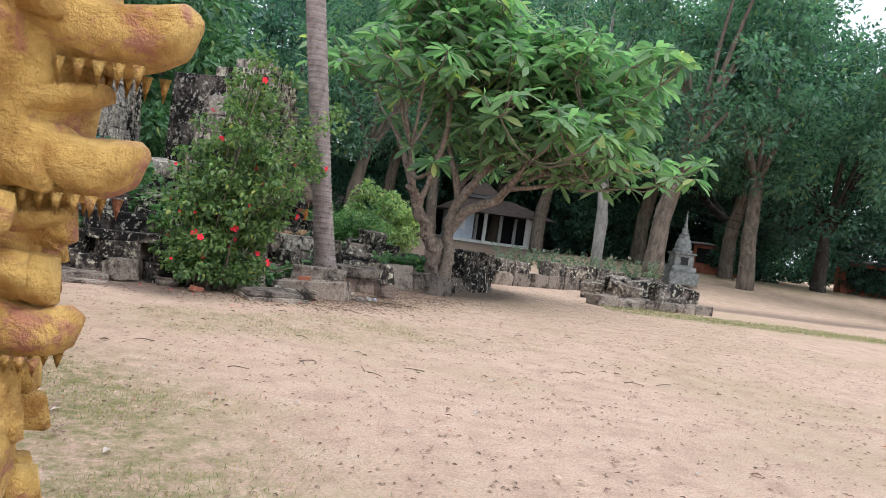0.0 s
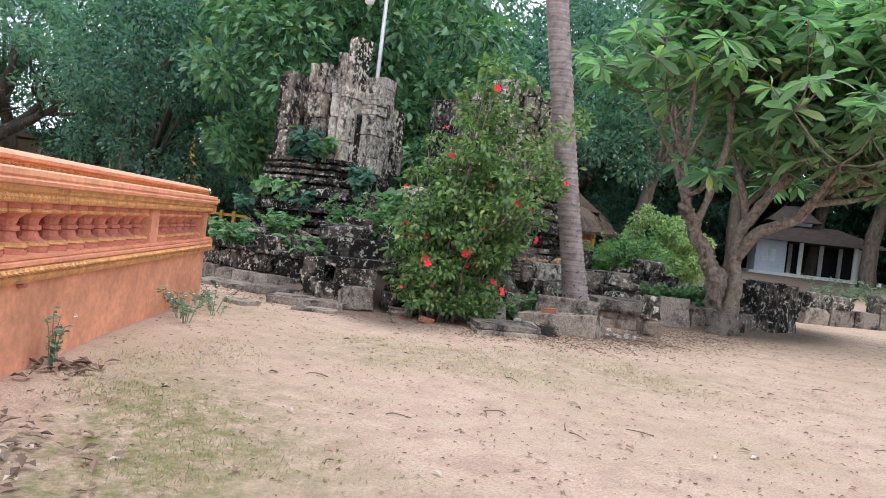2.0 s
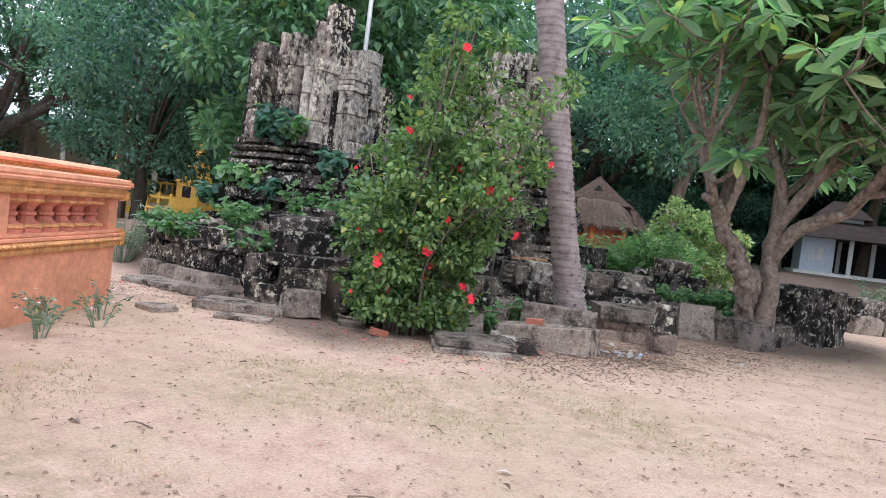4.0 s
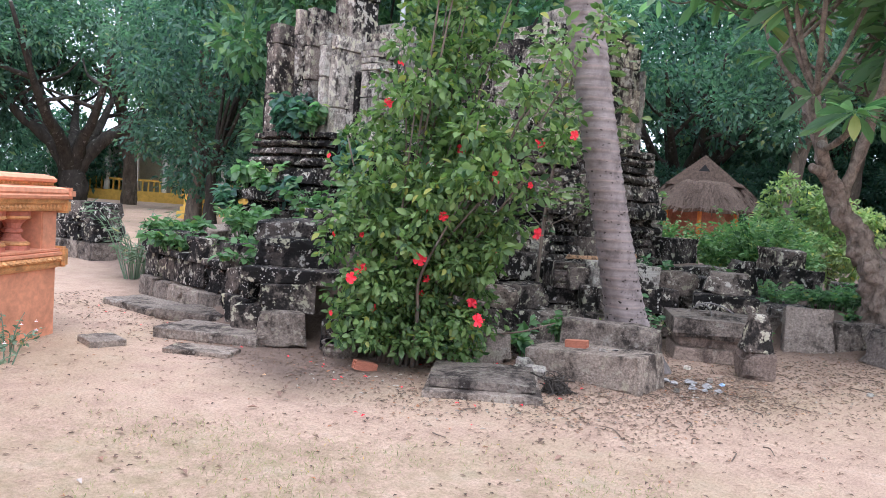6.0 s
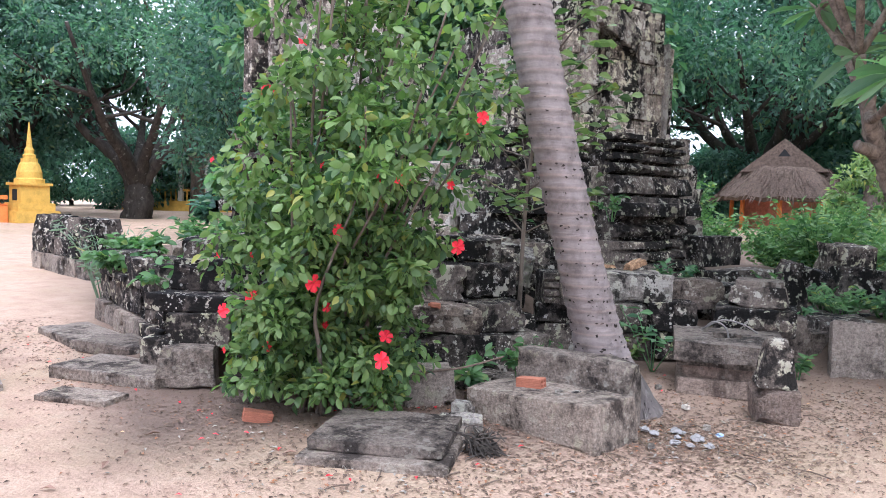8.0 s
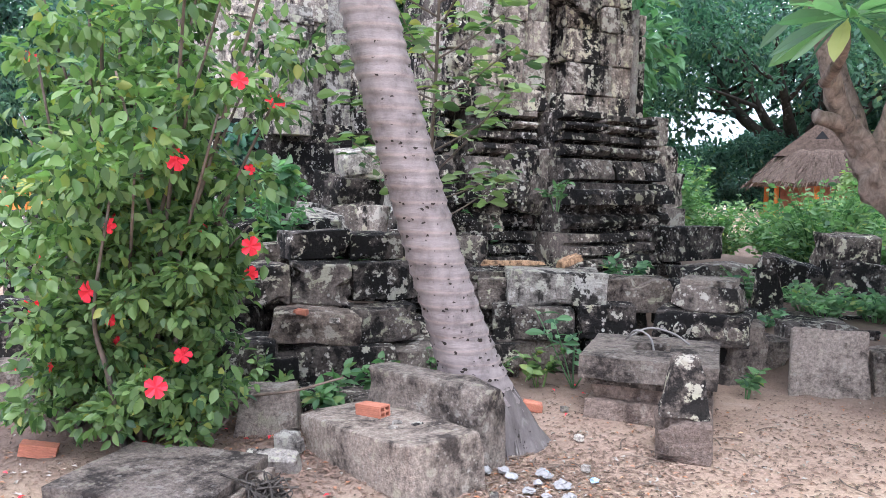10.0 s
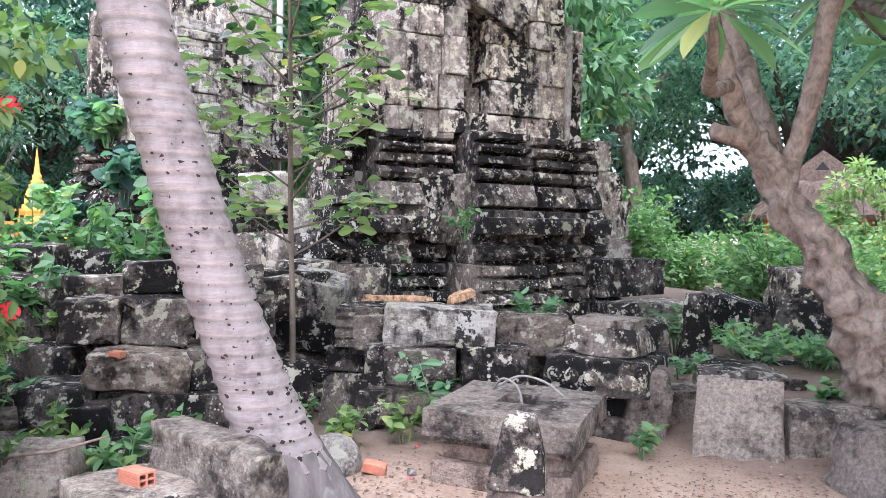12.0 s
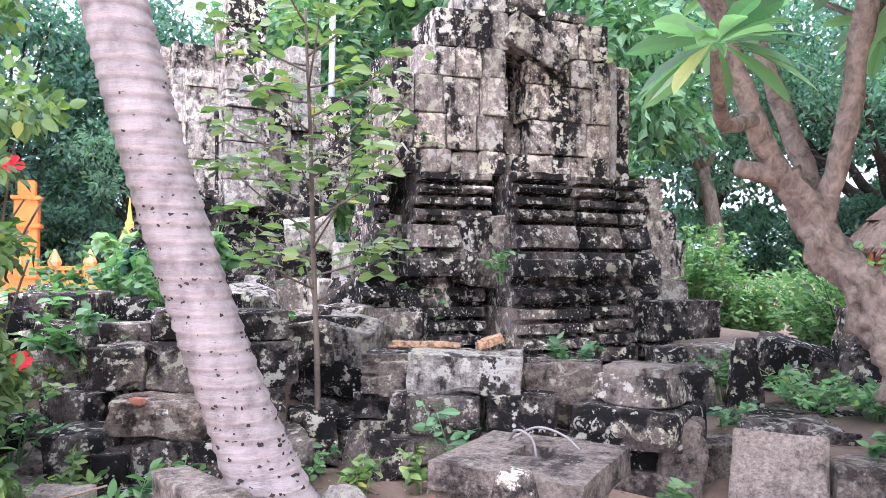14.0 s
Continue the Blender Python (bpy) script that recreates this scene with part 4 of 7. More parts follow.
stone(-4.6, 14.6, -4.1, 14.7, 0.5, 0.75, 1.25, STONE_PALE, "", 1.0, 0, 0, 12)
stone(-3.6, 15.2, -3.2, 15.5, 0.5, 0.7, 1.1, STONE)
stone(-3.2, 15.0, -2.8, 15.3, 0.4, 0.65, 1.0, STONE_PALE, "", 1.0, 0, 12, 8)
stone(-4.0, 15.5, -3.6, 15.8, 0.5, 0.75, 1.3, STONE_DARK, "", 1.0, 0, -10, 6)
# tumbled blocks between the stack and the tower foot
for z0, z1, e, mat in ((0.0, 0.36, 0.0, STONE_DARK), (0.37, 0.68, 0.04, STONE_DARK), (0.69, 1.02, -0.03, STONE)):
    stone(-3.42 + e, 14.86, -2.86 + e, 15.22, 0.5, z0, z1, mat)
stone(-4.0, 14.8, -3.5, 15.0, 0.5, 0.0, 0.95, STONE_DARK)
stone(-3.5, 15.55, -2.95, 15.95, 0.5, 0.0, 0.62, STONE_DARK)
stone(-3.48, 15.6, -2.98, 15.98, 0.45, 0.63, 1.02, STONE)
stone(-4.3, 15.9, -3.6, 16.3, 0.5, 0.4, 1.3, STONE_DARK, "", 1.0, 0, 0, 8)
stone(-3.62, 16.05, -3.1, 16.4, 0.4, 1.03, 1.32, STONE, "", 1.0, 0, 0, -8)

# tumbled pale pile between the two towers
pile = random.Random(12)
for layer, (n, z) in enumerate(((7, 0.6), (6, 0.95), (4, 1.3), (3, 1.62))):
    for k in range(n):
        a = k / max(1, n - 1)
        x, y = -5.1 + 1.6 * a + 0.12 * layer + pile.uniform(-0.1, 0.1), 15.0 + 0.9 * a + 0.25 * layer + pile.uniform(-0.15, 0.15)
        w, an = pile.uniform(0.36, 0.6), pile.uniform(-0.5, 1.0)
        stone(x - w / 2 * math.cos(an), y - w / 2 * math.sin(an), x + w / 2 * math.cos(an), y + w / 2 * math.sin(an), pile.uniform(0.4, 0.6), z - 0.03, z + pile.uniform(0.3, 0.42), pile.choice((STONE_TOWER, STONE_PALE, STONE)), "tumbled pale sandstone block between the towers", 1.0, 0, pile.uniform(-14, 14), pile.uniform(-14, 14))

# middle row in front of the tower
stone(-2.62, 14.75, -2.15, 15.15, 0.45, -0.02, 0.3, STONE_DARK)
stone(-2.5, 14.95, -2.0, 15.35, 0.4, 0.3, 0.5, STONE_DARK)
mb = thing("moulded_block", pose(-2.46, 15.0, 0.5, 0, 0, 44), "moulded dark sandstone block with fine bands", "stone block", "fallen temple stones")
part("body", profile_mesh([(0.04, 0.0), (0.05, 0.05), (0.0, 0.055), (0.0, 0.075), (0.05, 0.08), (0.06, 0.12), (0.01, 0.13), (0.0, 0.15), (0.05, 0.16), (0.04, 0.2), (-0.01, 0.21), (-0.01, 0.23), (0.03, 0.24), (0.04, 0.3)], 0.0, 0.44, 37, 0.012, 12, 0.4), STONE, mb)
stone(-2.25, 15.02, -2.0, 15.28, 0.36, 0.5, 0.76, STONE)
stone(-2.0, 15.08, -1.38, 15.66, 0.5, 0.54, 0.84, STONE_PALE, "thick pale lichen-covered sandstone block", 1.1)
stone(-1.9, 15.0, -1.52, 15.36, 0.4, 0.28, 0.55, STONE, "carved sandstone frieze block with rosettes", 0.5)
stone(-2.05, 14.95, -1.9, 15.08, 0.25, 0.26, 0.56, STONE, "small rounded carved stone", 0.8)
stone(-1.5, 15.4, -1.16, 15.78, 0.4, 0.28, 0.58, STONE_DARK)
stone(-2.05, 14.9, -1.5, 15.42, 0.5, 0.0, 0.27, STONE_BROWN)
stone(-1.48, 15.45, -1.0, 15.92, 0.5, 0.0, 0.27, STONE_DARK)
stone(-2.0, 14.72, -1.75, 14.95, 0.3, -0.02, 0.26, STONE)
stone(-1.5, 15.8, -1.08, 16.2, 0.4, 0.48, 0.74, LATERITE, "crumbling brown porous laterite block", 1.8)
stone(-1.25, 16.7, -0.85, 17.3, 0.5, 0.2, 0.66, STONE)
stone(-1.9, 16.15, -1.5, 16.6, 0.45, 0.1, 0.62, STONE)
stone(-2.2, 15.75, -1.95, 16.1, 0.3, 0.1, 0.68, STONE_BROWN)

# blocks beyond the pyramid stone
stone(-2.05, 18.1, -1.76, 18.95, 0.5, 0.72, 1.1, STONE_DARK, "", 0.7)
stone(-1.6, 17.6, -1.1, 18.2, 0.5, 0.4, 0.74, STONE)
stone(-1.0, 18.3, -0.6, 18.8, 0.45, 0.36, 0.8, STONE_DARK, "", 1.0, 0, 10, 14)
stone(-0.45, 18.6, 0.05, 19.0, 0.45, 0.34, 0.78, STONE_DARK, "", 0.9, 0, -8, 6)
stone(-0.75, 19.6, -0.35, 20.0, 0.5, 0.33, 1.05, STONE, "", 1.0, 0, 6, 0)
stone(0.2, 19.4, 0.7, 19.6, 0.4, 0.32, 0.62, STONE)
stone(-0.8, 17.35, -0.56, 17.6, 0.2, 0.2, 0.9, STONE_DARK, "pointed dark standing stone", 0.9, 0.55)
stone(-0.62, 17.1, 0.25, 18.1, 0.5, 0.12, 0.36, STONE_DARK, "long dark flat sandstone slab", 0.7)
stone(-0.25, 16.6, 0.35, 17.0, 0.45, 0.1, 0.42, STONE)
stone(-0.5, 15.98, -0.3, 16.2, 0.22, -0.02, 0.5, STONE_BROWN, "slim leaning sandstone pillar stub", 0.8, 0.0, 10, 4)
stone(-0.38, 16.34, -0.14, 16.5, 0.3, -0.02, 0.32, STONE_BROWN)
stone(-0.02, 16.02, 0.48, 16.24, 0.16, -0.04, 0.5, STONE_PANEL, "square brown sandstone panel leaning on blocks", 1.3, 0.06, -14, 0)
stone(0.5, 16.3, 0.92, 16.62, 0.35, -0.03, 0.36, STONE_BROWN, "", 1.0)
stone(0.95, 15.95, 1.3, 16.4, 0.35, -0.03, 0.36, STONE_PANEL, "dark rounded carved stone stump", 1.6, 0.3)
stone(0.98, 16.5, 1.35, 16.8, 0.35, -0.03, 0.3, STONE)
stone(1.5, 17.2, 2.0, 17.95, 0.6, -0.05, 0.92, STONE_DARK, "tall dark carved pedestal block with damaged figures", 1.4)
stone(2.02, 18.0, 2.38, 18.6, 0.5, -0.05, 0.9, STONE_DARK, "tall dark carved pedestal block with damaged figures", 1.4)
stone(1.35, 16.9, 1.55, 17.15, 0.3, -0.03, 0.32, STONE)
stone(-1.0, 15.86, -0.46, 15.98, 0.55, -0.02, 0.14, STONE_BROWN, "moulded pedestal foot under the lotus block", 0.4)
stone(-0.96, 15.92, -0.5, 16.02, 0.45, 0.14, 0.29, STONE_DARK, "moulded pedestal neck under the lotus block", 0.4)


def build_pyramid_stone():
    p = thing("moulded_pedestal", pose(-0.74, 16.12, 0.29, 0, 0, 14), "stepped lotus pedestal block with pale worn top", "stone pedestal")
    part("lower_slab", stone_mesh(0.72, 0.66, 0.27, 401, 0.5, 0, 0.02), STONE_DARK, p, "carved rosette slab")
    u = part("upper_block", stone_mesh(0.56, 0.5, 0.2, 402, 0.5, 0.16, 0.02), STONE, p)
    u.location = (0.02, 0.02, 0.27)
    t = part("top_slab", stone_mesh(0.42, 0.38, 0.06, 403, 0.5, 0, 0.02), STONE_BROWN, p, "pale bare top slab")
    t.location = (0.02, 0.02, 0.465)
    for x in (-0.27, -0.14, 0.0, 0.14, 0.27):
        v, f = tube_data([(x, -0.335, 0.14), (x, -0.352, 0.14)], [0.055, 0.03], 10)
        part("rosette", raw_mesh("rosette", v, f), STONE, p)


build_pyramid_stone()


SANDY_STONE = stone_material("sand_stained_stone", (0.16, 0.12, 0.1), (0.27, 0.21, 0.175), (0.42, 0.38, 0.34), 0.4, cover=0.6, stain=0.42)


def build_socket_pedestal():
    p = thing("socket_pedestal", pose(-0.62, 14.96, -0.02, 0, 0, 22), "square sandstone pedestal with a socket hole in its top", "stone pedestal")
    part("foot", stone_mesh(0.84, 0.8, 0.14, 411, 0.5, 0.04, 0.02), SANDY_STONE, p)
    part("waist", stone_mesh(0.72, 0.68, 0.17, 412, 0.5, 0, 0.02), SANDY_STONE, p).location = (0, 0, 0.13)
    top = bmesh.new()
    a, h, z0, z1 = 0.44, 0.12, 0.29, 0.44
    hy = 0.05
    for x0, x1, y0, y1 in ((-a, -h, -a, a), (h, a, -a, a), (-h, h, -a, hy - h), (-h, h, hy + h, a)):
        box_into(top, x0, x1, y0, y1, z0, z1)
    bmesh.ops.remove_doubles(top, verts=top.verts[:], dist=0.0005)
    bmesh.ops.subdivide_edges(top, edges=top.edges[:], cuts=2, use_grid_fill=True)
    for v in top.verts:
        v.co += noise.noise_vector(v.co * 5) * 0.014
    part("top_slab", top, STONE_BROWN, p, "weathered grey top slab with square hole")
    part("lip", stone_mesh(0.82, 0.8, 0.06, 413, 0.4, 0, 0.02), STONE_BROWN, p).location = (0, 0, 0.245)


build_socket_pedestal()

# broken stub in front of it
stub = thing("stone_stub", pose(-0.05, 14.24, -0.03, 0, 0, 32), "broken brown stone post stub with white lichen crown", "stone post")
part("foot", stone_mesh(0.31, 0.3, 0.26, 421, 0.9, 0.02, 0.03), SANDY_STONE, stub)
part("crown", stone_mesh(0.28, 0.27, 0.36, 422, 1.5, 0.5, 0.05), STONE, stub).location = (0, 0, 0.24)

# palm kerb slabs and the flat slabs before them
stone(-1.68, 12.74, -0.6, 12.56, 0.48, -0.1, 0.25, STONE_BROWN, "long worn sandstone kerb slab with litter on top", 0.6, 0, 0, -5)
stone(-1.54, 13.09, -0.66, 13.16, 0.22, -0.03, 0.45, STONE_BROWN, "long grey sandstone kerb block beside the palm", 0.7)
stone(-1.78, 11.26, -1.02, 11.68, 0.78, -0.02, 0.06, STONE_BROWN, FLAT, 0.9)
stone(-1.8, 11.36, -1.1, 11.74, 0.68, 0.062, 0.13, STONE_BROWN, "flat grey sandstone slab with fallen leaves", 0.8)
stone(-2.1, 12.55, -1.85, 12.85, 0.3, -0.02, 0.28, STONE_BROWN, "", 1.0, 0.2)
stone(-2.9, 12.9, -2.2, 13.1, 0.4, -0.02, 0.14, STONE_DARK)
stone(-2.2, 13.2, -1.75, 13.35, 0.35, -0.02, 0.12, STONE)

# low stone row beyond the gap, and heap by the turf
row = random.Random(7)
for k in range(8):
    a = Vector((2.75, 21.6)).lerp(Vector((7.4, 25.2)), k / 8)
    b = Vector((2.75, 21.6)).lerp(Vector((7.4, 25.2)), (k + 0.96) / 8)
    g = ground_z(a.x, a.y)
    stone(a.x, a.y, b.x, b.y, 0.5, g - 0.05, g + 0.38, STONE_BROWN, "low weathered sandstone boundary block", 0.7)
    if k not in (2,):
        stone(a.x, a.y + 0.05, b.x, b.y + 0.05, 0.45, g + 0.38, g + row.uniform(0.66, 0.86), STONE, "low weathered sandstone boundary block", 0.9)
for k in range(6):
    a = Vector((5.0, 18.95)).lerp(Vector((8.5, 20.45)), k / 6)
    b = Vector((5.0, 18.95)).lerp(Vector((8.5, 20.45)), (k + 0.95) / 6)
    stone(a.x, a.y, b.x, b.y, 0.5, -0.05, row.uniform(0.2, 0.3), STONE_BROWN, "low sandstone kerb stone at the turf edge", 0.9)
for k in range(10):
    x, y = row.uniform(5.3, 8.4), row.uniform(20.2, 21.8)
    y += 0.25 * (x - 6.5)
    w = row.uniform(0.5, 1.0)
    an = row.uniform(-0.5, 0.9)
    stone(x - w / 2 * math.cos(an), y - w / 2 * math.sin(an), x + w / 2 * math.cos(an), y + w / 2 * math.sin(an), row.uniform(0.4, 0.6), ground_z(x, y) - 0.04, row.uniform(0.3, 0.75), STONE, "tumbled sandstone block in a heap", 1.0, 0, row.uniform(-10, 10), row.uniform(-12, 12))
for k in range(5):
    x, y = -13.4 + 0.55 * k, 14.6 - 0.05 * k
    stone(x + 0.02, y, x + 0.5, y + 0.1, 0.6, 0.6, 0.98, STONE_DARK, "low wall stone of a small ruin", 1.6, 0.2)
    stone(x, y, x + 0.54, y - 0.05, 0.6, -0.04, 0.3, STONE_BROWN, "low wall stone of a small ruin", 0.8)
    stone(x + 0.02, y + 0.02, x + 0.52, y - 0.02, 0.55, 0.3, 0.62, STONE_DARK, "low wall stone of a small ruin", 1.0)

# rubble on the heap
for k in range(70):
    x, y = row.uniform(-8.2, -1.3), row.uniform(12.8, 19.5)
    p = Vector((x, y))
    o = (p - R_O).dot(Vector((R_U.y, -R_U.x)))
    f = -(p - L_O).dot(Vector((-L_U.y, L_U.x)))
    if (o < -0.2 and f < 0.1) or o > 1.7 or f > 1.7 or (o > 0.2 and y > 15.2):
        continue
    w = row.uniform(0.22, 0.55)
    an = row.uniform(-0.8, 1.4)
    z = ground_z(x, y) - 0.04
    stone(x, y, x + w * math.cos(an), y + w * math.sin(an), w * row.uniform(0.6, 1.0), z, z + row.uniform(0.14, 0.36), row.choice((STONE, STONE_DARK, STONE_BROWN)), "tumbled sandstone rubble block", 1.2, 0.1, row.uniform(-12, 12), row.uniform(-12, 12))


# ---- palm ----
def palm_radius(z):
    return 0.153 + 0.135 * math.exp(-max(z, -0.1) * 2.6)


def palm_axis(z):
    b = math.exp(-max(z, -0.1) * 4.5)
    return Vector((-1.013 - 0.124 * z - 0.003 * z * z + 0.04 * b, 13.695 - 0.405 * z + 0.039 * z * z - 0.01 * b, z))


def build_palm():
    c = palm_axis(0)
    p = thing("palm_tree", pose(c.x, c.y, 0), "leaning grey coconut palm trunk ringed with leaf scars", "palm tree")
    verts, faces = [], []
    zs = np.arange(0.2, 7.4, 0.0212)
    sides = 24
    for z in zs:
        a = palm_axis(z) - c
        lift = 0.02 * math.sin(z * 3.1)
        ring = ((z / 0.085) % 1.0)
        r = palm_radius(z)
        r += 0.013 * (1 - ring) ** 2
        for k in range(sides):
            th = 2 * math.pi * k / sides
            w = 1 + 0.03 * noise.noise((math.cos(th) * 2, math.sin(th) * 2, z * 2.5)) + 0.05 * noise.noise((math.cos(th) * 5, math.sin(th) * 5, z * 1.5)) * math.exp(-z * 2)
            verts.append((a.x + r * w * math.cos(th), a.y + r * w * math.sin(th), z))
    for i in range(len(zs) - 1):
        for k in range(sides):
            q, s = i * sides + k, i * sides + (k + 1) % sides
            faces.append((q, s, s + sides, q + sides))
    part("trunk", raw_mesh("trunk", verts, faces, True), PALM, p)
    verts, faces = [], []
    zb = np.linspace(-0.1, 0.36, 20)
    n = 48
    for z in zb:
        a = palm_axis(z) - c
        r = palm_radius(z) + 0.005 + 0.012 * smooth(0.36, 0.2, z)
        for k in range(n):
            th = 2 * math.pi * k / n
            w = 1 + 0.07 * noise.noise((math.cos(th) * 7, math.sin(th) * 7, z * 5)) + 0.05 * noise.noise((math.cos(th) * 17, math.sin(th) * 17, z * 9))
            verts.append((a.x + r * w * math.cos(th), a.y + r * w * math.sin(th), z))
    for i in range(len(zb) - 1):
        for k in range(n):
            q, e = i * n + k, i * n + (k + 1) % n
            faces.append((q, e, e + n, q + n))
    part("root_boss", raw_mesh("root_boss", verts, faces, True), BARK_GREY, p, "rough grey pitted root boss")
    rng = random.Random(3)
    chunks = []
    for i in range(1500):
        z = 0.02 + rng.random() ** 4.2 * 4.2
        th = rng.uniform(0, 2 * math.pi)
        a = palm_axis(z) - c
        r = palm_radius(z)
        o = Vector((math.cos(th), math.sin(th), 0))
        b = Vector((a.x, a.y, z)) + o * r
        s = rng.uniform(0.004, 0.0105) * (1.3 if z < 0.7 else 1.0)
        t = Vector((-o.y, o.x, 0))
        w = rng.uniform(0.8, 1.8)
        rim = [b + t * (math.cos(q) * s * w) + Vector((0, 0, math.sin(q) * s)) for q in sorted(rng.uniform(0, 6.28) for _ in range(6))]
        chunks.append(([v - o * 0.02 for v in rim] + [v + o * 0.004 for v in rim], [(5, 4, 3, 2, 1, 0), (6, 7, 8, 9, 10, 11)] + [(q, (q + 1) % 6, (q + 1) % 6 + 6, q + 6) for q in range(6)]))
    v, f = join_data(chunks)
    tagged(part("bark_hole", raw_mesh("holes", v, f), HOLE, p, "dark pits in the bark"), kind="stuff")
    roots = []
    for i in range(320):
        th = rng.uniform(0, 2 * math.pi)
        o = Vector((math.cos(th), math.sin(th), 0))
        z = rng.uniform(0.04, 0.22)
        a = palm_axis(z) - c
        r = palm_radius(z)
        s = Vector((a.x, a.y, z)) + o * (r - 0.01)
        e = Vector((a.x, a.y, 0)) + o * (r + rng.uniform(0.0, 0.07)) + Vector((rng.uniform(-0.05, 0.05), rng.uniform(-0.05, 0.05), -0.02))
        roots.append(limb([s, s.lerp(e, 0.5) + Vector((0, 0, 0.02)), e], 0.009, 0.004, 3, 5, 0, i))
    v, f = join_data(roots)
    tagged(part("rootlet", raw_mesh("rootlet", v, f), BARK_GREY, p, "fringe of thin grey rootlets"), kind="stuff")
    top = palm_axis(7.3) - c
    crown = []
    for k in range(16):
        an = k * 2.4
        d = Vector((math.cos(an), math.sin(an), 0))
        crown.append((top, d))
    ps, ds = [], []
    stems = []
    for b, d in crown:
        tip = [b, b + d * 1.0 + Vector((0, 0, 0.6)), b + d * 2.0 + Vector((0, 0, 0.4)), b + d * 2.8 - Vector((0, 0, 0.6))]
        pts = curve_points(tip, 8)
        stems.append(tube_data(pts, [0.035 * (1 - 0.9 * i / len(pts)) for i in range(len(pts))], 5))
        side = Vector((-d.y, d.x, 0))
        for q in pts[5:]:
            for e in (-1, 1):
                for h in (0, 0.05):
                    ps.append(q + d * h)
                    ds.append(side * e + d * 0.5 - Vector((0, 0, 0.5)))
    v, f = join_data(stems)
    part("frond_stem", raw_mesh("stems", v, f, True), LEAF_BRIGHT, p)
    part("fronds", leaf_cloud("fronds", ps, ds, 0.6, 0.035, np.random.default_rng(2), 0.2, 0.1, 0.1), LEAF_FAR, p)


build_palm()


# ---- hibiscus bush ----
def flower_mesh():
    chunks = []
    for k in range(5):
        a = k * 2 * math.pi / 5
        d, s = Vector((math.cos(a), math.sin(a), 0)), Vector((-math.sin(a), math.cos(a), 0))
        up = Vector((0, 0, 1))
        vs = [Vector((0, 0, 0)), d * 0.03 + s * 0.022 + up * 0.014, d * 0.055 + s * 0.026 + up * 0.012, d * 0.065, d * 0.055 - s * 0.026 + up * 0.018, d * 0.03 - s * 0.022 + up * 0.02]
        chunks.append((vs, [(0, 1, 2, 3), (0, 3, 4, 5)]))
    chunks.append(tube_data([(0, 0, 0), (0.004, 0, 0.05), (0.012, 0, 0.075)], [0.004, 0.003, 0.005], 5))
    v, f = join_data(chunks)
    me = raw_mesh("flower", v, f)
    me.materials.append(PETAL)
    return me


FLOWER = flower_mesh()


def build_hibiscus():
    base = Vector((-2.62, 12.12, 0))
    b = thing("hibiscus_bush", pose(*base), "tall leafy green hibiscus bush with red flowers", "bush")
    rng = np.random.default_rng(11)
    stems, cents, rad = [], [], []
    for k in range(46):
        an = rng.uniform(0, 2 * math.pi)
        h = rng.uniform(1.1, 3.4)
        # upright bush leaning a little to the palm
        spread = rng.uniform(0.2, 1.2) * (1.0 if h < 2.3 else 0.95)
        tip = Vector((0.13 * h + 0.12 * max(0, h - 1.6) + spread * math.cos(an), spread * 0.62 * math.sin(an), h))
        mid = tip * 0.5 + Vector((rng.normal(0, 0.08), rng.normal(0, 0.08), 0.08))
        root = Vector((rng.normal(0, 0.1), rng.normal(0, 0.1), -0.03))
        stems.append(limb([root, mid * 0.6 + root * 0.4, mid, tip], 0.022, 0.006, 4, 5, 0.1, k))
        for t in np.linspace(0.18, 1.0, 8):
            q = root.lerp(mid, min(1, t * 2)) if t < 0.5 else mid.lerp(tip, t * 2 - 1)
            cents.append(np.array(q) + rng.normal(0, 0.13, 3) * np.array((1.2, 1.2, 0.8)))
            rad.append(rng.uniform(0.1, 0.24))
    for k in range(70):
        an, z = rng.uniform(0, 2 * math.pi), rng.uniform(0.15, 1.5)
        r = rng.uniform(0.3, 0.72) + 0.22 * z / 1.5
        cents.append(np.array((r * math.cos(an) + 0.03, r * 0.7 * math.sin(an), z)))
        rad.append(rng.uniform(0.12, 0.24))
    v, f = join_data(stems)
    tagged(part("stem", raw_mesh("stem", v, f, True), BARK, b), kind="stuff")
    ps, ds = clump_leaves(rng, cents, rad, 58, 0.3)
    keep = (ps[:, 2] > 0.03) & (ps[:, 1] < 0.48 + 0.12 * np.sin(ps[:, 2] * 9))
    part("leaves", leaf_cloud("leaves", ps[keep], ds[keep], 0.078, 0.046, rng, 0.35, 0.2, 0.45, fine=True), LEAF_BUSH, b)
    side = np.array((0.5, -0.86, 0.1))
    cnt = 0
    order = rng.permutation(len(cents))
    for i in order:
        c, r = cents[i], rad[i]
        if cnt >= 46:
            break
        if c[2] < 0.35:
            continue
        d = np.array((c[0] * 0.8, c[1] * 0.8, 0.1)) + side * 0.6 + rng.normal(0, 0.3, 3)
        d /= np.linalg.norm(d)
        pc = np.array(c) + d * (r * 1.05 + 0.03)
        fl = part("flower", FLOWER, None, b, "red hibiscus flower" if cnt == 0 else "")
        fl.matrix_local = Matrix.Translation(pc) @ Vector(d).to_track_quat("Z", "Y").to_matrix().to_4x4() @ Matrix.Scale(rng.uniform(0.35, 0.95), 4)
        cnt += 1


build_hibiscus()


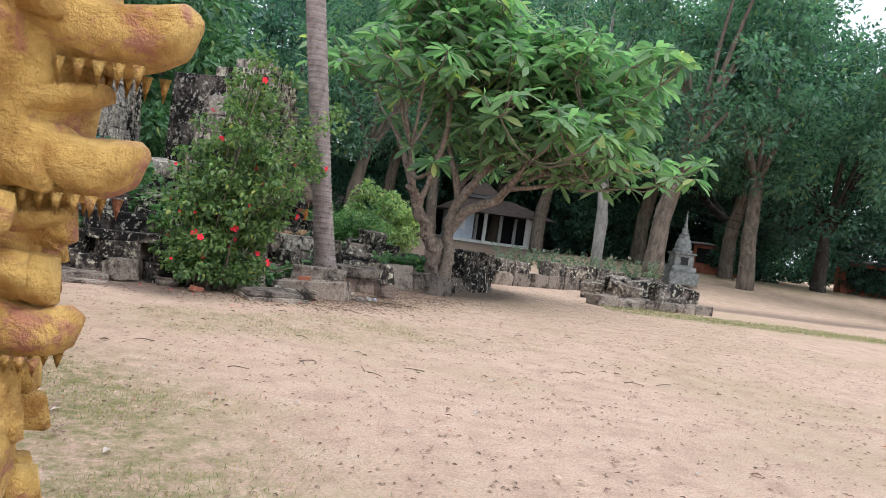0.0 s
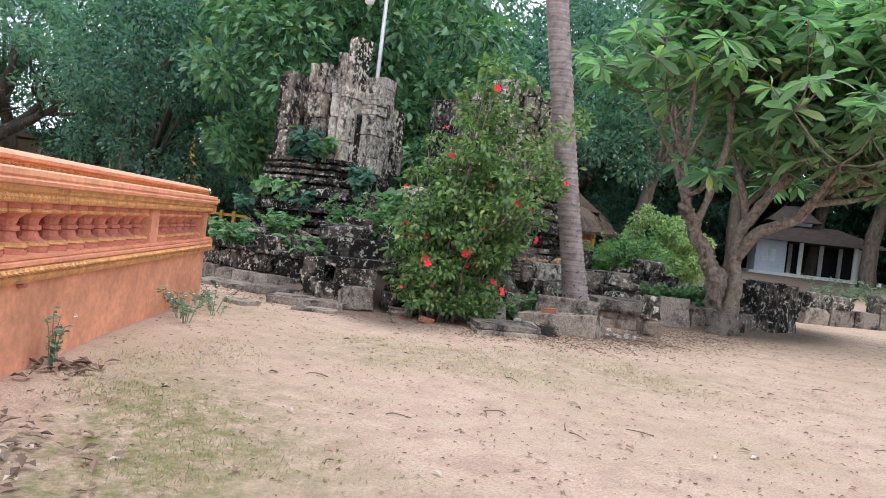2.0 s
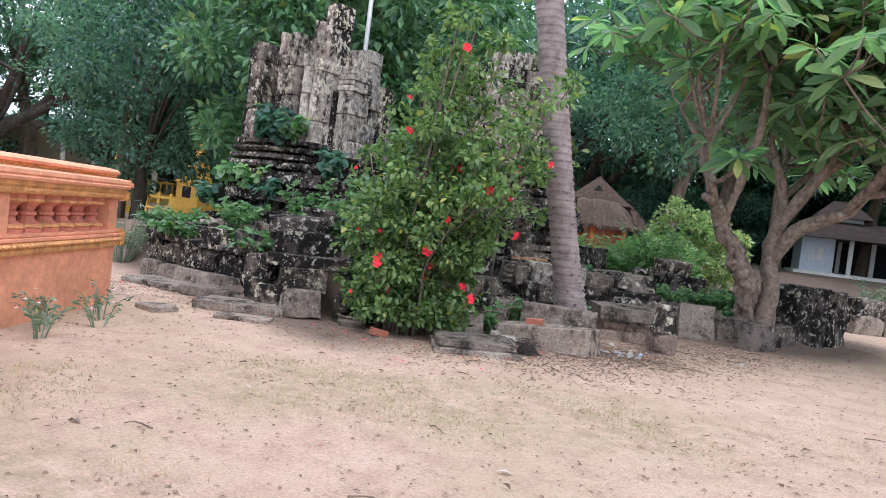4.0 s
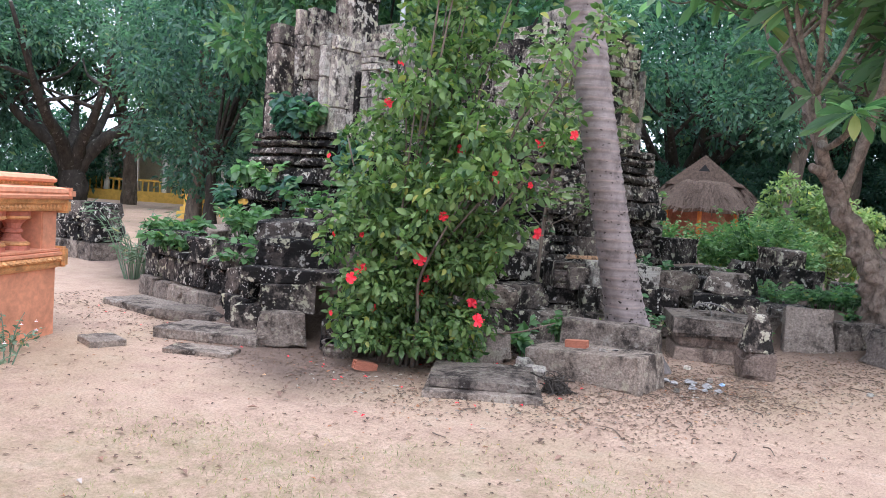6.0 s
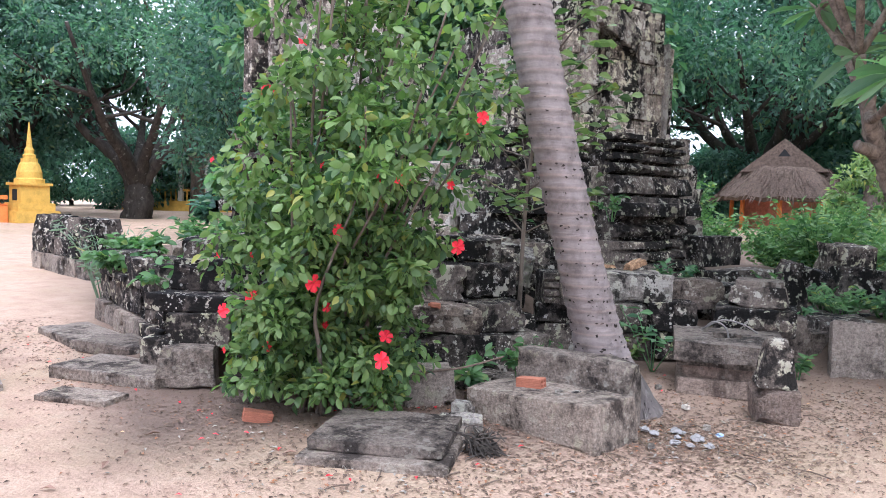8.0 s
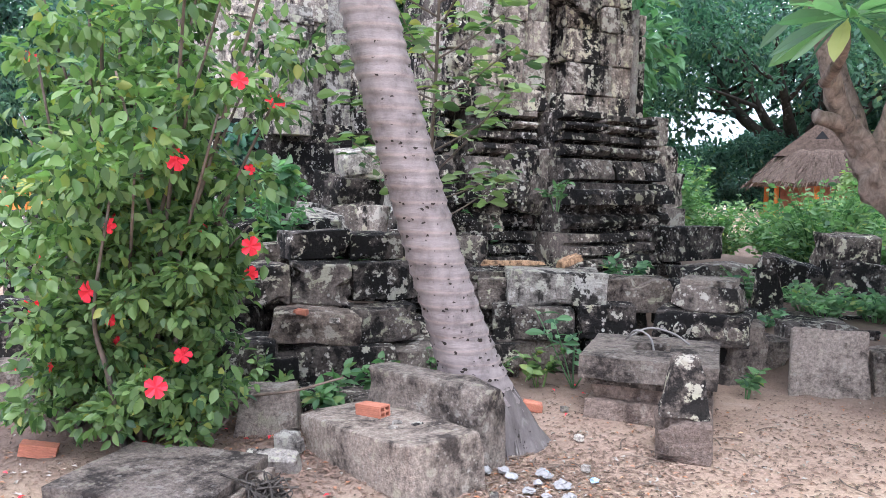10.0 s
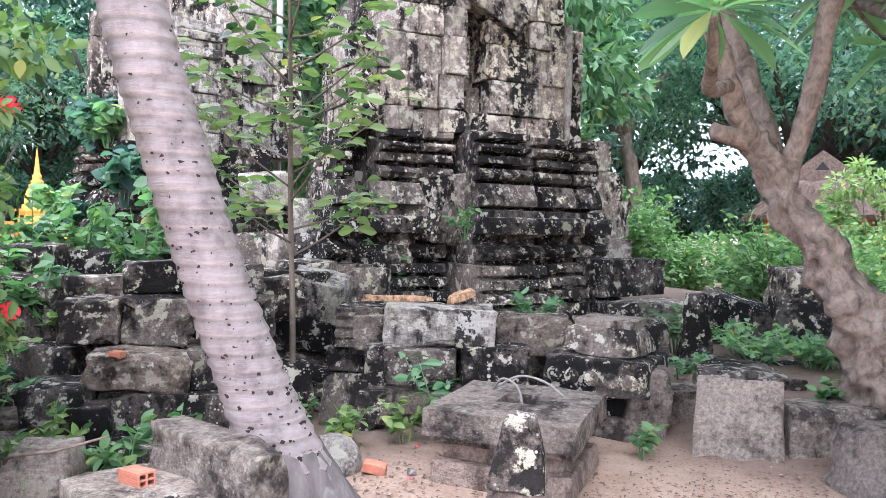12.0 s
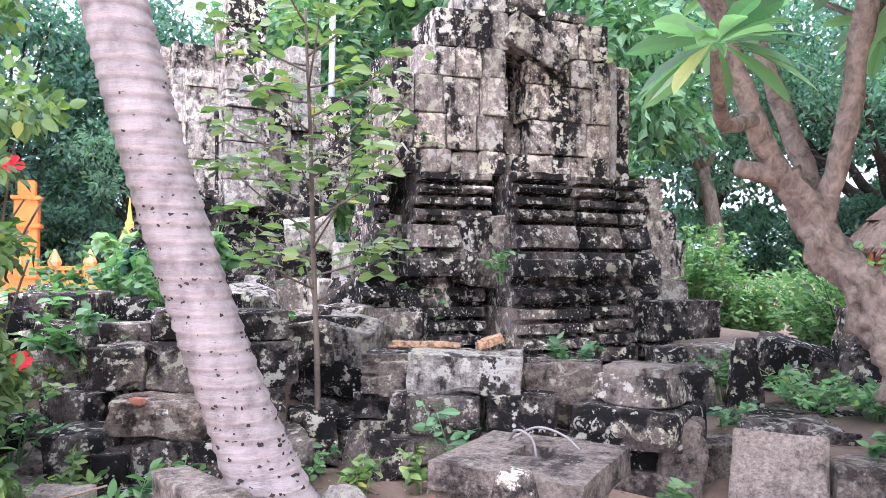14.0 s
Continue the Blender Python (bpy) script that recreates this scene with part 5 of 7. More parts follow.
# ---- frangipani ----
def rosette_leaves(rng, tips, length, count=(9, 14)):
    ps, ds = [], []
    for t, d in tips:
        n = rng.integers(*count)
        for k in range(n):
            a = k * 2.4 + rng.uniform(0, 0.5)
            el = rng.uniform(-0.6, 0.7)
            ps.append(np.array(t) + np.array((math.cos(a), math.sin(a), 0)) * 0.02)
            ds.append((math.cos(a) * math.cos(el), math.sin(a) * math.cos(el), math.sin(el)))
    return ps, ds


def long_leaf_mesh(name, ps, ds, length, width, rng):
    """Broad pointed leaves with a raised midrib line and a drooping end."""
    verts, faces = [], []
    for p, d in zip(ps, ds):
        p, d = Vector(p), Vector(d).normalized()
        ln = length * rng.uniform(0.7, 1.15)
        w = width * ln / length
        s = d.cross(Vector((0, 0, 1)))
        s = s.normalized() if s.length > 1e-3 else Vector((1, 0, 0))
        s = Matrix.Rotation(rng.normal(0, 0.7), 3, d) @ s
        n = s.cross(d)
        o = len(verts)
        for t, k in ((0.0, 0.06), (0.12, 0.12), (0.4, 0.75), (0.7, 1.0), (0.88, 0.6), (1.0, 0.03)):
            q = p + d * ln * t - Vector((0, 0, 1)) * ln * 0.28 * t * t
            verts += [q - s * w * k / 2 + n * w * 0.12 * k, q, q + s * w * k / 2 + n * w * 0.12 * k]
        for i in range(5):
            a = o + i * 3
            faces += [(a, a + 1, a + 4, a + 3), (a + 1, a + 2, a + 5, a + 4)]
    return raw_mesh(name, verts, faces)


def build_frangipani():
    base = Vector((0.75, 16.55, 0.28))
    t = thing("frangipani_tree", pose(*base), "gnarled frangipani tree with two knobbly trunks and leaf rosettes", "tree")
    rng = np.random.default_rng(21)
    W = [Vector(p) - base for p in ((0.8, 16.85, 0.2), (0.78, 16.65, 0.85), (0.58, 16.52, 1.25), (0.33, 16.4, 1.75), (0.2, 16.25, 2.05))]
    chunks = [limb(W, 0.16, 0.09, 26, 22, 0.8, 1)]
    ends = []

    def add(ctrl, r0, r1, seed, tip=True):
        pts = [Vector(q) - base for q in ctrl]
        chunks.append(limb(pts, r0, r1, 5, 10, 0.4, seed))
        if tip:
            ends.append((pts[-1], (pts[-1] - pts[-2]).normalized(), r1))

    def add_rel(p, ctrl, r0, r1, seed):
        pts = [p] + [p + Vector(c) for c in ctrl]
        chunks.append(limb(pts, r0, r1, 5, 8, 0.35, seed))
        ends.append((pts[-1], (pts[-1] - pts[-2]).normalized(), r1))

    # left trunk forks
    add(((0.26, 16.4, 1.8), (0.16, 16.1, 2.2), (0.1, 15.95, 2.55), (0.05, 15.9, 2.85)), 0.08, 0.055, 2)
    add(((0.3, 16.44, 1.65), (0.46, 16.4, 2.15), (0.6, 16.3, 2.7), (0.72, 16.2, 3.3), (0.7, 16.1, 3.9)), 0.07, 0.05, 3)
    add(((0.2, 16.25, 2.0), (0.15, 16.08, 2.05), (0.07, 15.95, 2.08)), 0.055, 0.05, 4, False)
    add(((0.68, 16.55, 1.0), (0.72, 16.4, 1.05)), 0.1, 0.08, 14, False)
    add(((0.14, 16.0, 2.35), (0.25, 15.5, 2.25), (0.45, 15.1, 2.35), (0.5, 14.98, 2.5)), 0.045, 0.022, 5, False)
    # right trunk
    R = [(1.05, 16.75, 0.2), (1.1, 16.8, 0.8), (1.05, 16.85, 1.4), (1.15, 16.85, 1.9), (1.52, 16.8, 2.5), (1.78, 16.8, 3.2), (1.7, 16.9, 3.9)]
    add(R, 0.145, 0.055, 6)
    add(((1.05, 16.85, 1.3), (1.4, 16.75, 1.8), (1.9, 16.7, 2.05), (2.2, 16.75, 2.4), (2.45, 16.8, 2.75)), 0.12, 0.06, 7)
    add(((2.2, 16.75, 2.35), (2.7, 16.7, 2.45), (3.2, 16.75, 2.6)), 0.06, 0.04, 8)
    add(((1.2, 16.85, 1.9), (1.0, 16.9, 2.6), (0.75, 17.0, 3.3)), 0.08, 0.045, 9)
    add(((1.52, 16.8, 2.5), (1.9, 16.9, 2.9), (2.4, 17.0, 3.3)), 0.07, 0.045, 10)
    add(((0.35, 16.5, 1.55), (0.1, 16.6, 2.3), (-0.2, 16.7, 3.0), (-0.5, 16.8, 3.5)), 0.08, 0.045, 12)
    add(((1.9, 16.7, 2.05), (2.2, 16.3, 2.5), (2.4, 15.9, 2.9)), 0.06, 0.04, 15)
    add(((2.45, 16.8, 2.5), (2.9, 16.5, 2.8), (3.3, 16.3, 3.0)), 0.055, 0.04, 16)
    add(((1.1, 16.85, 2.2), (1.4, 17.3, 2.6), (1.6, 17.6, 2.9)), 0.06, 0.04, 17)
    add(((0.9, 16.95, 2.8), (0.5, 17.5, 3.1), (0.1, 17.8, 3.3)), 0.05, 0.04, 18)
    nodes = []
    for gen in range(3):
        for p, d, r in list(ends):
            ends.remove((p, d, r))
            nodes.append((p, d))
            wide = 3 if gen == 0 and (p + base).x > 1.3 else 0
            for k in range((4 if gen < 2 else 3) + wide):
                an = rng.uniform(0, 2 * math.pi)
                v = d * 0.4 + Vector((math.cos(an), math.sin(an), rng.uniform(*((0.25, 1.5), (-0.1, 1.3), (-0.5, 1.0))[gen])))
                if k > 3:
                    v.z = rng.uniform(-0.25, 0.1)
                v.normalize()
                ln = (1.35, 0.95, 0.6)[gen] * rng.uniform(0.6, 1.15)
                add_rel(p, (v * ln * 0.5 + Vector((0, 0, -0.05)), v * ln + Vector((0, 0, 0.08))), max(0.014, r * 0.62), max(0.012, r * 0.45), int(rng.integers(1000)))
    v, f = join_data(chunks)
    part("trunk", raw_mesh("trunk", v, f, True), BARK_FRANGI, t)
    tips = [(p, d) for p, d, r in ends] + nodes
    # keep the low front rosette clear of the rest
    tips = [(p, d) for p, d in tips if (p + base).z > 2.3 or (p + base).x > 1.6]
    tips = [(p, d) for p, d in tips if not ((p + base).y < 15.6 and (p + base).z < 3.0)]
    ps, ds = rosette_leaves(rng, tips, 0.3)
    part("leaves", long_leaf_mesh("leaves", ps, ds, 0.42, 0.12, rng), LEAF_FRANGI, t)
    front = Vector((0.51, 14.97, 2.53)) - base
    ps, ds = rosette_leaves(rng, [(front, Vector((0, 0, 1)))], 0.4, (28, 29))
    part("front_rosette", long_leaf_mesh("front", ps, ds, 0.44, 0.115, rng), LEAF_FRANGI, t, "low rosette of broad leaves")


build_frangipani()


# ---- background trees ----
def build_tree(name, m, height, crown_r, trunk_r, seed, leaf_mat, bark_mat, label, clumps=60, per=70, leaf=0.28, low=0.3, lean=0.0, flat=0.8):
    rng = np.random.default_rng(seed)
    t = thing(name, m, label, "tree")
    zc = height * (1 + low) / 2
    fork = height * (low + 0.08)
    chunks = [limb([(0, 0, -0.2), (0.05 * lean, 0.1, fork * 0.5), (lean * 0.5, 0, fork)], trunk_r * 1.2, trunk_r * 0.75, 5, 10, 0.25, seed)]
    cents, rad = [], []
    for k in range(clumps):
        d = rng.normal(0, 1, 3)
        d /= np.linalg.norm(d)
        rr = rng.uniform(0.35, 1.0) ** 0.6
        c = np.array((lean * 0.6, 0, zc)) + d * rr * np.array((crown_r, crown_r, height * (1 - low) / 2 * 1.05))
        cents.append(c)
        rad.append(crown_r * rng.uniform(0.16, 0.34))
    start = Vector((lean * 0.5, 0, fork * 0.95))
    for k in range(0, clumps, max(1, clumps // 9)):
        e = Vector(cents[k])
        mid = start.lerp(e, 0.5) + Vector((0, 0, height * 0.05))
        chunks.append(limb([start, mid, e], trunk_r * 0.42, trunk_r * 0.06, 4, 6, 0.3, k))
    v, f = join_data(chunks)
    part("trunk", raw_mesh("trunk", v, f, True), bark_mat, t)
    ps, ds = clump_leaves(rng, cents, rad, per, 0.35)
    part("crown", leaf_cloud("crown", ps, ds, leaf, leaf * 0.5, rng, 0.3, 0.15, 0.5), leaf_mat, t)
    return t


def scatter_trees():
    broad = build_tree("broadleaf_tree", pose(-14, 30, 0), 12, 4.6, 0.32, 31, LEAF_DEEP, BARK_DARK, "tall dark green broadleaf tree", 105, 120, 0.32, 0.16)
    tall = build_tree("tall_tree", pose(9.85, 30, 0.7, 0, 3), 16, 4.4, 0.34, 32, LEAF_FAR, BARK, "tall tree with feathery green foliage", 95, 120, 0.3, 0.25, 1.2)
    light = build_tree("leafy_tree", pose(-10.5, 21.5, 0), 9.0, 3.6, 0.2, 33, LEAF_BRIGHT, BARK_DARK, "leafy bright green tree", 85, 130, 0.32, 0.18)
    pale = build_tree("pale_trunk_tree", pose(8.6, 34, 0.7), 13, 3.2, 0.24, 34, LEAF_GREY, BARK_PALE, "slender pale-barked tree with sparse foliage", 34, 60, 0.22, 0.42, -1.6)
    under = build_tree("undergrowth_bush", pose(-15.5, 34, 0), 4.2, 2.8, 0.1, 35, LEAF_DEEP, BARK_DARK, "dense dark green undergrowth bush", 70, 140, 0.26, 0.0)
    rng = random.Random(5)
    for x, y, s in ((-14, 25.5, 0.75), (-18, 23, 0.65), (-22, 34, 1.15), (-32, 34, 0.7), (2, 58, 1.2), (-9, 50, 1.3), (14, 56, 1.2), (24, 52, 1.3), (-18, 46, 1.3), (-34, 42, 1.4), (-48, 22, 0.85), (-32, 12, 1.2), (21, 38, 1.0), (30, 44, 1.2), (34, 30, 1.1), (-42, 26, 1.4), (-3, 55, 1.5), (4, 57, 1.6), (9.5, 55, 1.5), (16, 52, 1.4), (12, 66, 2.0), (0, 68, 2.0), (-14, 62, 1.9), (26, 60, 1.8), (-40, 18.5, 1.3), (-44, 12, 1.3), (-38, 24, 1.1)):
        copy_thing(broad, pose(x, y, ground_z(x, y) - 0.05, 0, 0, rng.uniform(0, 360)) @ Matrix.Scale(s, 4))
    for x, y, s in ((-1.5, 44, 1.0), (15, 33, 0.95), (19, 27, 0.8), (13.5, 44, 1.1), (5.5, 50, 1.0), (1.2, 41, 0.85), (6.8, 40, 0.9), (-13, 38, 0.9), (-25, 46, 1.0), (26, 36, 1.0), (-20, 24, 0.75), (-38, 34, 1.1), (-2.5, 33, 0.8), (17, 40, 1.0)):
        copy_thing(tall, pose(x, y, ground_z(x, y) - 0.05, 0, 0, rng.uniform(0, 360)) @ Matrix.Scale(s, 4))
    for x, y, s in ((-8.3, 22.8, 0.95),):
        copy_thing(light, pose(x, y, ground_z(x, y) - 0.05, 0, 0, rng.uniform(0, 360)) @ Matrix.Scale(s, 4))
    copy_thing(pale, pose(12.6, 38, 0.75, 0, 0, 120))
    for k in range(34):
        an = radians(12 + k * 4.6)
        r = rng.uniform(52, 66)
        x, y = r * math.cos(an), 8 + r * math.sin(an)
        copy_thing(under, pose(x, y, ground_z(x, y) - 0.1, 0, 0, rng.uniform(0, 360)) @ Matrix.Scale(rng.uniform(1.2, 1.9), 4))
    for x, y, s in ((-11, 45, 0.9), (-4.5, 47, 0.9), (-13, 31, 0.8), (-17, 33, 0.9), (-1.2, 52, 1.1), (12, 50, 1.1), (20, 44, 0.9), (-26, 38, 1.0), (-36, 20, 1.0), (-45, 14, 0.9), (26, 40, 0.9)):
        copy_thing(under, pose(x, y, ground_z(x, y) - 0.1, 0, 0, rng.uniform(0, 360)) @ Matrix.Scale(s, 4))


scatter_trees()


# ---- house, hut, shrines ----
def build_house():
    h = thing("pavilion_house", pose(2.4, 46, 0.82, 0, 0, 4), "small white pavilion tinted by painted blue light, with white porch posts and hipped tile roof", "house")
    part("floor", bevelled(boxes((-0.3, 6.0, -0.6, 4.5, -0.5, 0.14)), 0.02), WHITE, h, "raised white floor edge")
    part("wall", boxes((0, 1.5, 0, 4, 0.14, 1.9)), BLUEGREY, h)
    # the porch shade is put into this wall's near-black colour
    part("rear_wall", boxes((1.5, 5.6, 3.8, 4.0, 0.14, 1.9)), DARK, h, "rear wall coloured near-black for porch shade")
    w = part("window", bevelled(boxes((0.35, 0.6, -0.03, 0.0, 0.7, 1.35), (0.75, 1.0, -0.03, 0.0, 0.7, 1.35)), 0.01), WHITE, h, "white louvred window")
    part("louvre", boxes(*[(0.38, 0.57, -0.045, -0.03, 0.76 + 0.08 * k, 0.8 + 0.08 * k) for k in range(7)]), BLUEGREY, w)
    # thin near-black box, painted shade of the doorway
    part("door_opening", boxes((1.51, 1.53, 1.0, 2.2, 0.14, 1.8)), DARK, h)
    post = bevelled(boxes((-0.1, 0.1, -0.1, 0.1, 0.14, 1.9)), 0.02)
    me = bpy.data.meshes.new("post")
    post.to_mesh(me)
    post.free()
    me.materials.append(WHITE)
    for x, y in ((2.2, 0), (4.8, 0), (3.5, 1.8), (5.4, 1.8), (2.2, 3.6), (4.8, 3.6)):
        part("post", me, None, h).location = (x, y, 0)
    bm = bmesh.new()
    a = [bm.verts.new(p) for p in ((-0.7, -1.0, 1.82), (6.4, -1.0, 1.82), (6.4, 5.0, 1.82), (-0.7, 5.0, 1.82), (0.9, 1.2, 2.75), (4.0, 1.2, 2.75), (4.0, 2.8, 2.75), (0.9, 2.8, 2.75))]
    for q in ((0, 1, 5, 4), (1, 2, 6, 5), (2, 3, 7, 6), (3, 0, 4, 7), (4, 5, 6, 7), (3, 2, 1, 0)):
        bm.faces.new([a[i] for i in q])
    part("lower_roof", bm, ROOF, h)
    part("clerestory", boxes((1.0, 2.8, 1.3, 2.7, 2.7, 3.0)), BLUEGREY, h)
    bm = bmesh.new()
    a = [bm.verts.new(p) for p in ((0.5, 0.8, 2.95), (3.2, 0.8, 2.95), (3.2, 3.2, 2.95), (0.5, 3.2, 2.95), (1.4, 2.0, 3.85), (2.3, 2.0, 3.85))]
    for q in ((0, 1, 5, 4), (2, 3, 4, 5), (1, 2, 5), (3, 0, 4), (3, 2, 1, 0)):
        bm.faces.new([a[i] for i in q])
    part("upper_roof", bm, ROOF, h)


build_house()


def build_hut():
    h = thing("thatched_hut", pose(-6.9, 40.9, 0.6, 0, 0, 10), "round open hut with shaggy thatched roof and red posts", "hut")
    v, f = [], []
    n = 28
    for z, r in ((1.15, 2.5), (1.3, 2.62), (2.4, 1.6), (2.5, 1.45)):
        for k in range(n):
            a = 2 * math.pi * k / n
            rr = r * (1 + 0.03 * math.sin(k * 5.3))
            v.append((rr * math.cos(a), rr * math.sin(a), z + 0.05 * math.sin(k * 3.7)))
    for i in range(3):
        for k in range(n):
            f.append((i * n + k, i * n + (k + 1) % n, (i + 1) * n + (k + 1) % n, (i + 1) * n + k))
    f.append(tuple(3 * n + k for k in range(n)))
    part("lower_thatch", raw_mesh("lower", v, f), THATCH, h)
    bm = bmesh.new()
    a = [bm.verts.new(p) for p in ((-1.6, -1.3, 2.3), (1.6, -1.3, 2.3), (1.6, 1.3, 2.3), (-1.6, 1.3, 2.3), (0, -1.2, 3.6), (0, 1.0, 3.6))]
    for q in ((0, 4, 5, 3), (1, 2, 5, 4), (2, 3, 5), (0, 1, 4), (3, 2, 1, 0)):
        bm.faces.new([a[i] for i in q])
    part("gable_thatch", bm, THATCH, h)
    # near-black triangle paints the shade inside the gable
    part("gable_opening", raw_mesh("gable", [(-0.5, -1.27, 2.55), (0.5, -1.27, 2.55), (0, -1.24, 3.2)], [(0, 1, 2)]), DARK, h)
    rng = np.random.default_rng(8)
    ps, ds = [], []
    for k in range(1600):
        a, u = rng.uniform(0, 2 * math.pi), rng.random()
        r, z = 1.5 + 1.2 * u, 2.5 - 1.25 * u
        ps.append((r * math.cos(a), r * math.sin(a), z + 0.03))
        ds.append((math.cos(a), math.sin(a), -0.9))
    part("straw", leaf_cloud("straw", ps, ds, 0.4, 0.05, rng, 0.1, 0.1, 0.12), THATCH, h)
    for k in range(8):
        a = 2 * math.pi * k / 8
        v, f = tube_data([(2 * math.cos(a), 2 * math.sin(a), -0.1), (2 * math.cos(a), 2 * math.sin(a), 1.6)], [0.09, 0.09], 10)
        part("post", raw_mesh("post", v, f, True), BRIGHT_ORANGE, h)
    part("inner_drum", raw_mesh("drum", *tube_data([(0, 0, -0.1), (0, 0, 1.6)], [1.5, 1.5], 20)), ROSE, h)


build_hut()


def lathe_mesh(outline, sides=12, square=False):
    pts = [(0, 0, z) for r, z in outline]
    v, f = tube_data(pts, [r for r, z in outline], 4 if square else sides)
    return raw_mesh("lathe", v, f)


def build_stupa(m, mat, height, label):
    s = thing("stupa", m, label, "stupa")
    k = height / 2.6
    part("plinth", bevelled(boxes((-0.55 * k, 0.55 * k, -0.55 * k, 0.55 * k, -0.2, 0.3 * k), (-0.46 * k, 0.46 * k, -0.46 * k, 0.46 * k, 0.3 * k, 0.5 * k)), 0.02), mat, s)
    part("body", bevelled(boxes((-0.36 * k, 0.36 * k, -0.36 * k, 0.36 * k, 0.5 * k, 0.95 * k), (-0.42 * k, 0.42 * k, -0.42 * k, 0.42 * k, 0.95 * k, 1.02 * k)), 0.015), mat, s)
    # shade of the niche painted as a near-black box
    part("niche", boxes((-0.14 * k, 0.14 * k, -0.37 * k, -0.35 * k, 0.56 * k, 0.85 * k)), DARK, s)
    part("bell", lathe_mesh([(0.36 * k, 1.02 * k), (0.36 * k, 1.12 * k), (0.3 * k, 1.15 * k), (0.3 * k, 1.3 * k), (0.24 * k, 1.5 * k), (0.2 * k, 1.56 * k), (0.2 * k, 1.66 * k)], 16), mat, s)
    part("spire", lathe_mesh([(0.15 * k, 1.66 * k), (0.16 * k, 1.74 * k), (0.11 * k, 1.78 * k), (0.12 * k, 1.88 * k), (0.08 * k, 1.94 * k), (0.05 * k, 2.2 * k), (0.01 * k, 2.6 * k)], 12), mat, s)


GREY_PLASTER = plain_material("grey_mossy_plaster", (0.22, 0.23, 0.22), 0.9, 0.4, 6)
build_stupa(pose(11.3, 31, 0.6), GREY_PLASTER, 2.8, "grey mossy plaster stupa under the trees")
build_stupa(pose(-24, 27.4, 0), YELLOW, 2.6, "tiered yellow stupa by a fence")
build_stupa(pose(-31.2, 21.8, 0), YELLOW, 4.1, "yellow stupa beside an orange shrine")
build_stupa(pose(-21.5, 29.5, 0), YELLOW, 4.2, "slender yellow stupa with golden spire")


def build_orange_shrine():
    s = thing("orange_shrine", pose(-31.6, 18.9, 0, 0, 0, 72) @ Matrix.Scale(1.15, 4), "bright orange shrine terrace with flame finials", "shrine")
    part("base", bevelled(boxes((-6.5, 1.8, 0, 2.5, -0.2, 0.6)), 0.02), BRIGHT_ORANGE, s)
    part("rail", bevelled(boxes((-6.5, 1.8, -0.06, 0.1, 0.8, 0.95), (-6.5, 1.8, -0.03, 0.07, 0.6, 0.65)), 0.015), BRIGHT_ORANGE, s)
    for k in range(34):
        part("baluster", lathe_mesh([(0.05, 0.78), (0.07, 0.84), (0.04, 0.9), (0.06, 0.97)], 6), BRIGHT_ORANGE, s).location = (-6.4 + 0.24 * k, 0.02, -0.16)
    for k in range(5):
        part("flame_finial", lathe_mesh([(0.2, 1.1), (0.24, 1.25), (0.16, 1.45), (0.03, 1.72)], 6), GOLD, s).location = (-3.4 + 1.15 * k, 0.02, -0.16)
    part("pillar", bevelled(boxes((-1.25, -0.5, -0.1, 0.7, 0.5, 3.3), (-1.35, -0.4, -0.2, 0.8, 2.3, 2.45), (-1.35, -0.4, -0.2, 0.8, 3.3, 3.45), (-1.15, -0.6, 0.0, 0.6, 3.45, 4.0)), 0.03), BRIGHT_ORANGE, s)
    part("pillar", bevelled(boxes((-5.8, -5.0, -0.1, 0.7, 0.5, 4.6)), 0.03), BRIGHT_ORANGE, s)


build_orange_shrine()


def build_fence():
    fce = thing("yellow_fence", pose(-26, 30.5, 0, 0, 0, 12), "low yellow concrete fence with square posts", "fence")
    for k in range(14):
        part("post", boxes((k * 0.62 - 0.07, k * 0.62 + 0.07, -0.07, 0.07, -0.1, 0.95)), YELLOW, fce)
    part("rail", boxes((0, 8.1, -0.04, 0.04, 0.7, 0.82)), YELLOW, fce)
    part("rail", boxes((0, 8.1, -0.04, 0.04, 0.2, 0.3)), YELLOW, fce)


build_fence()


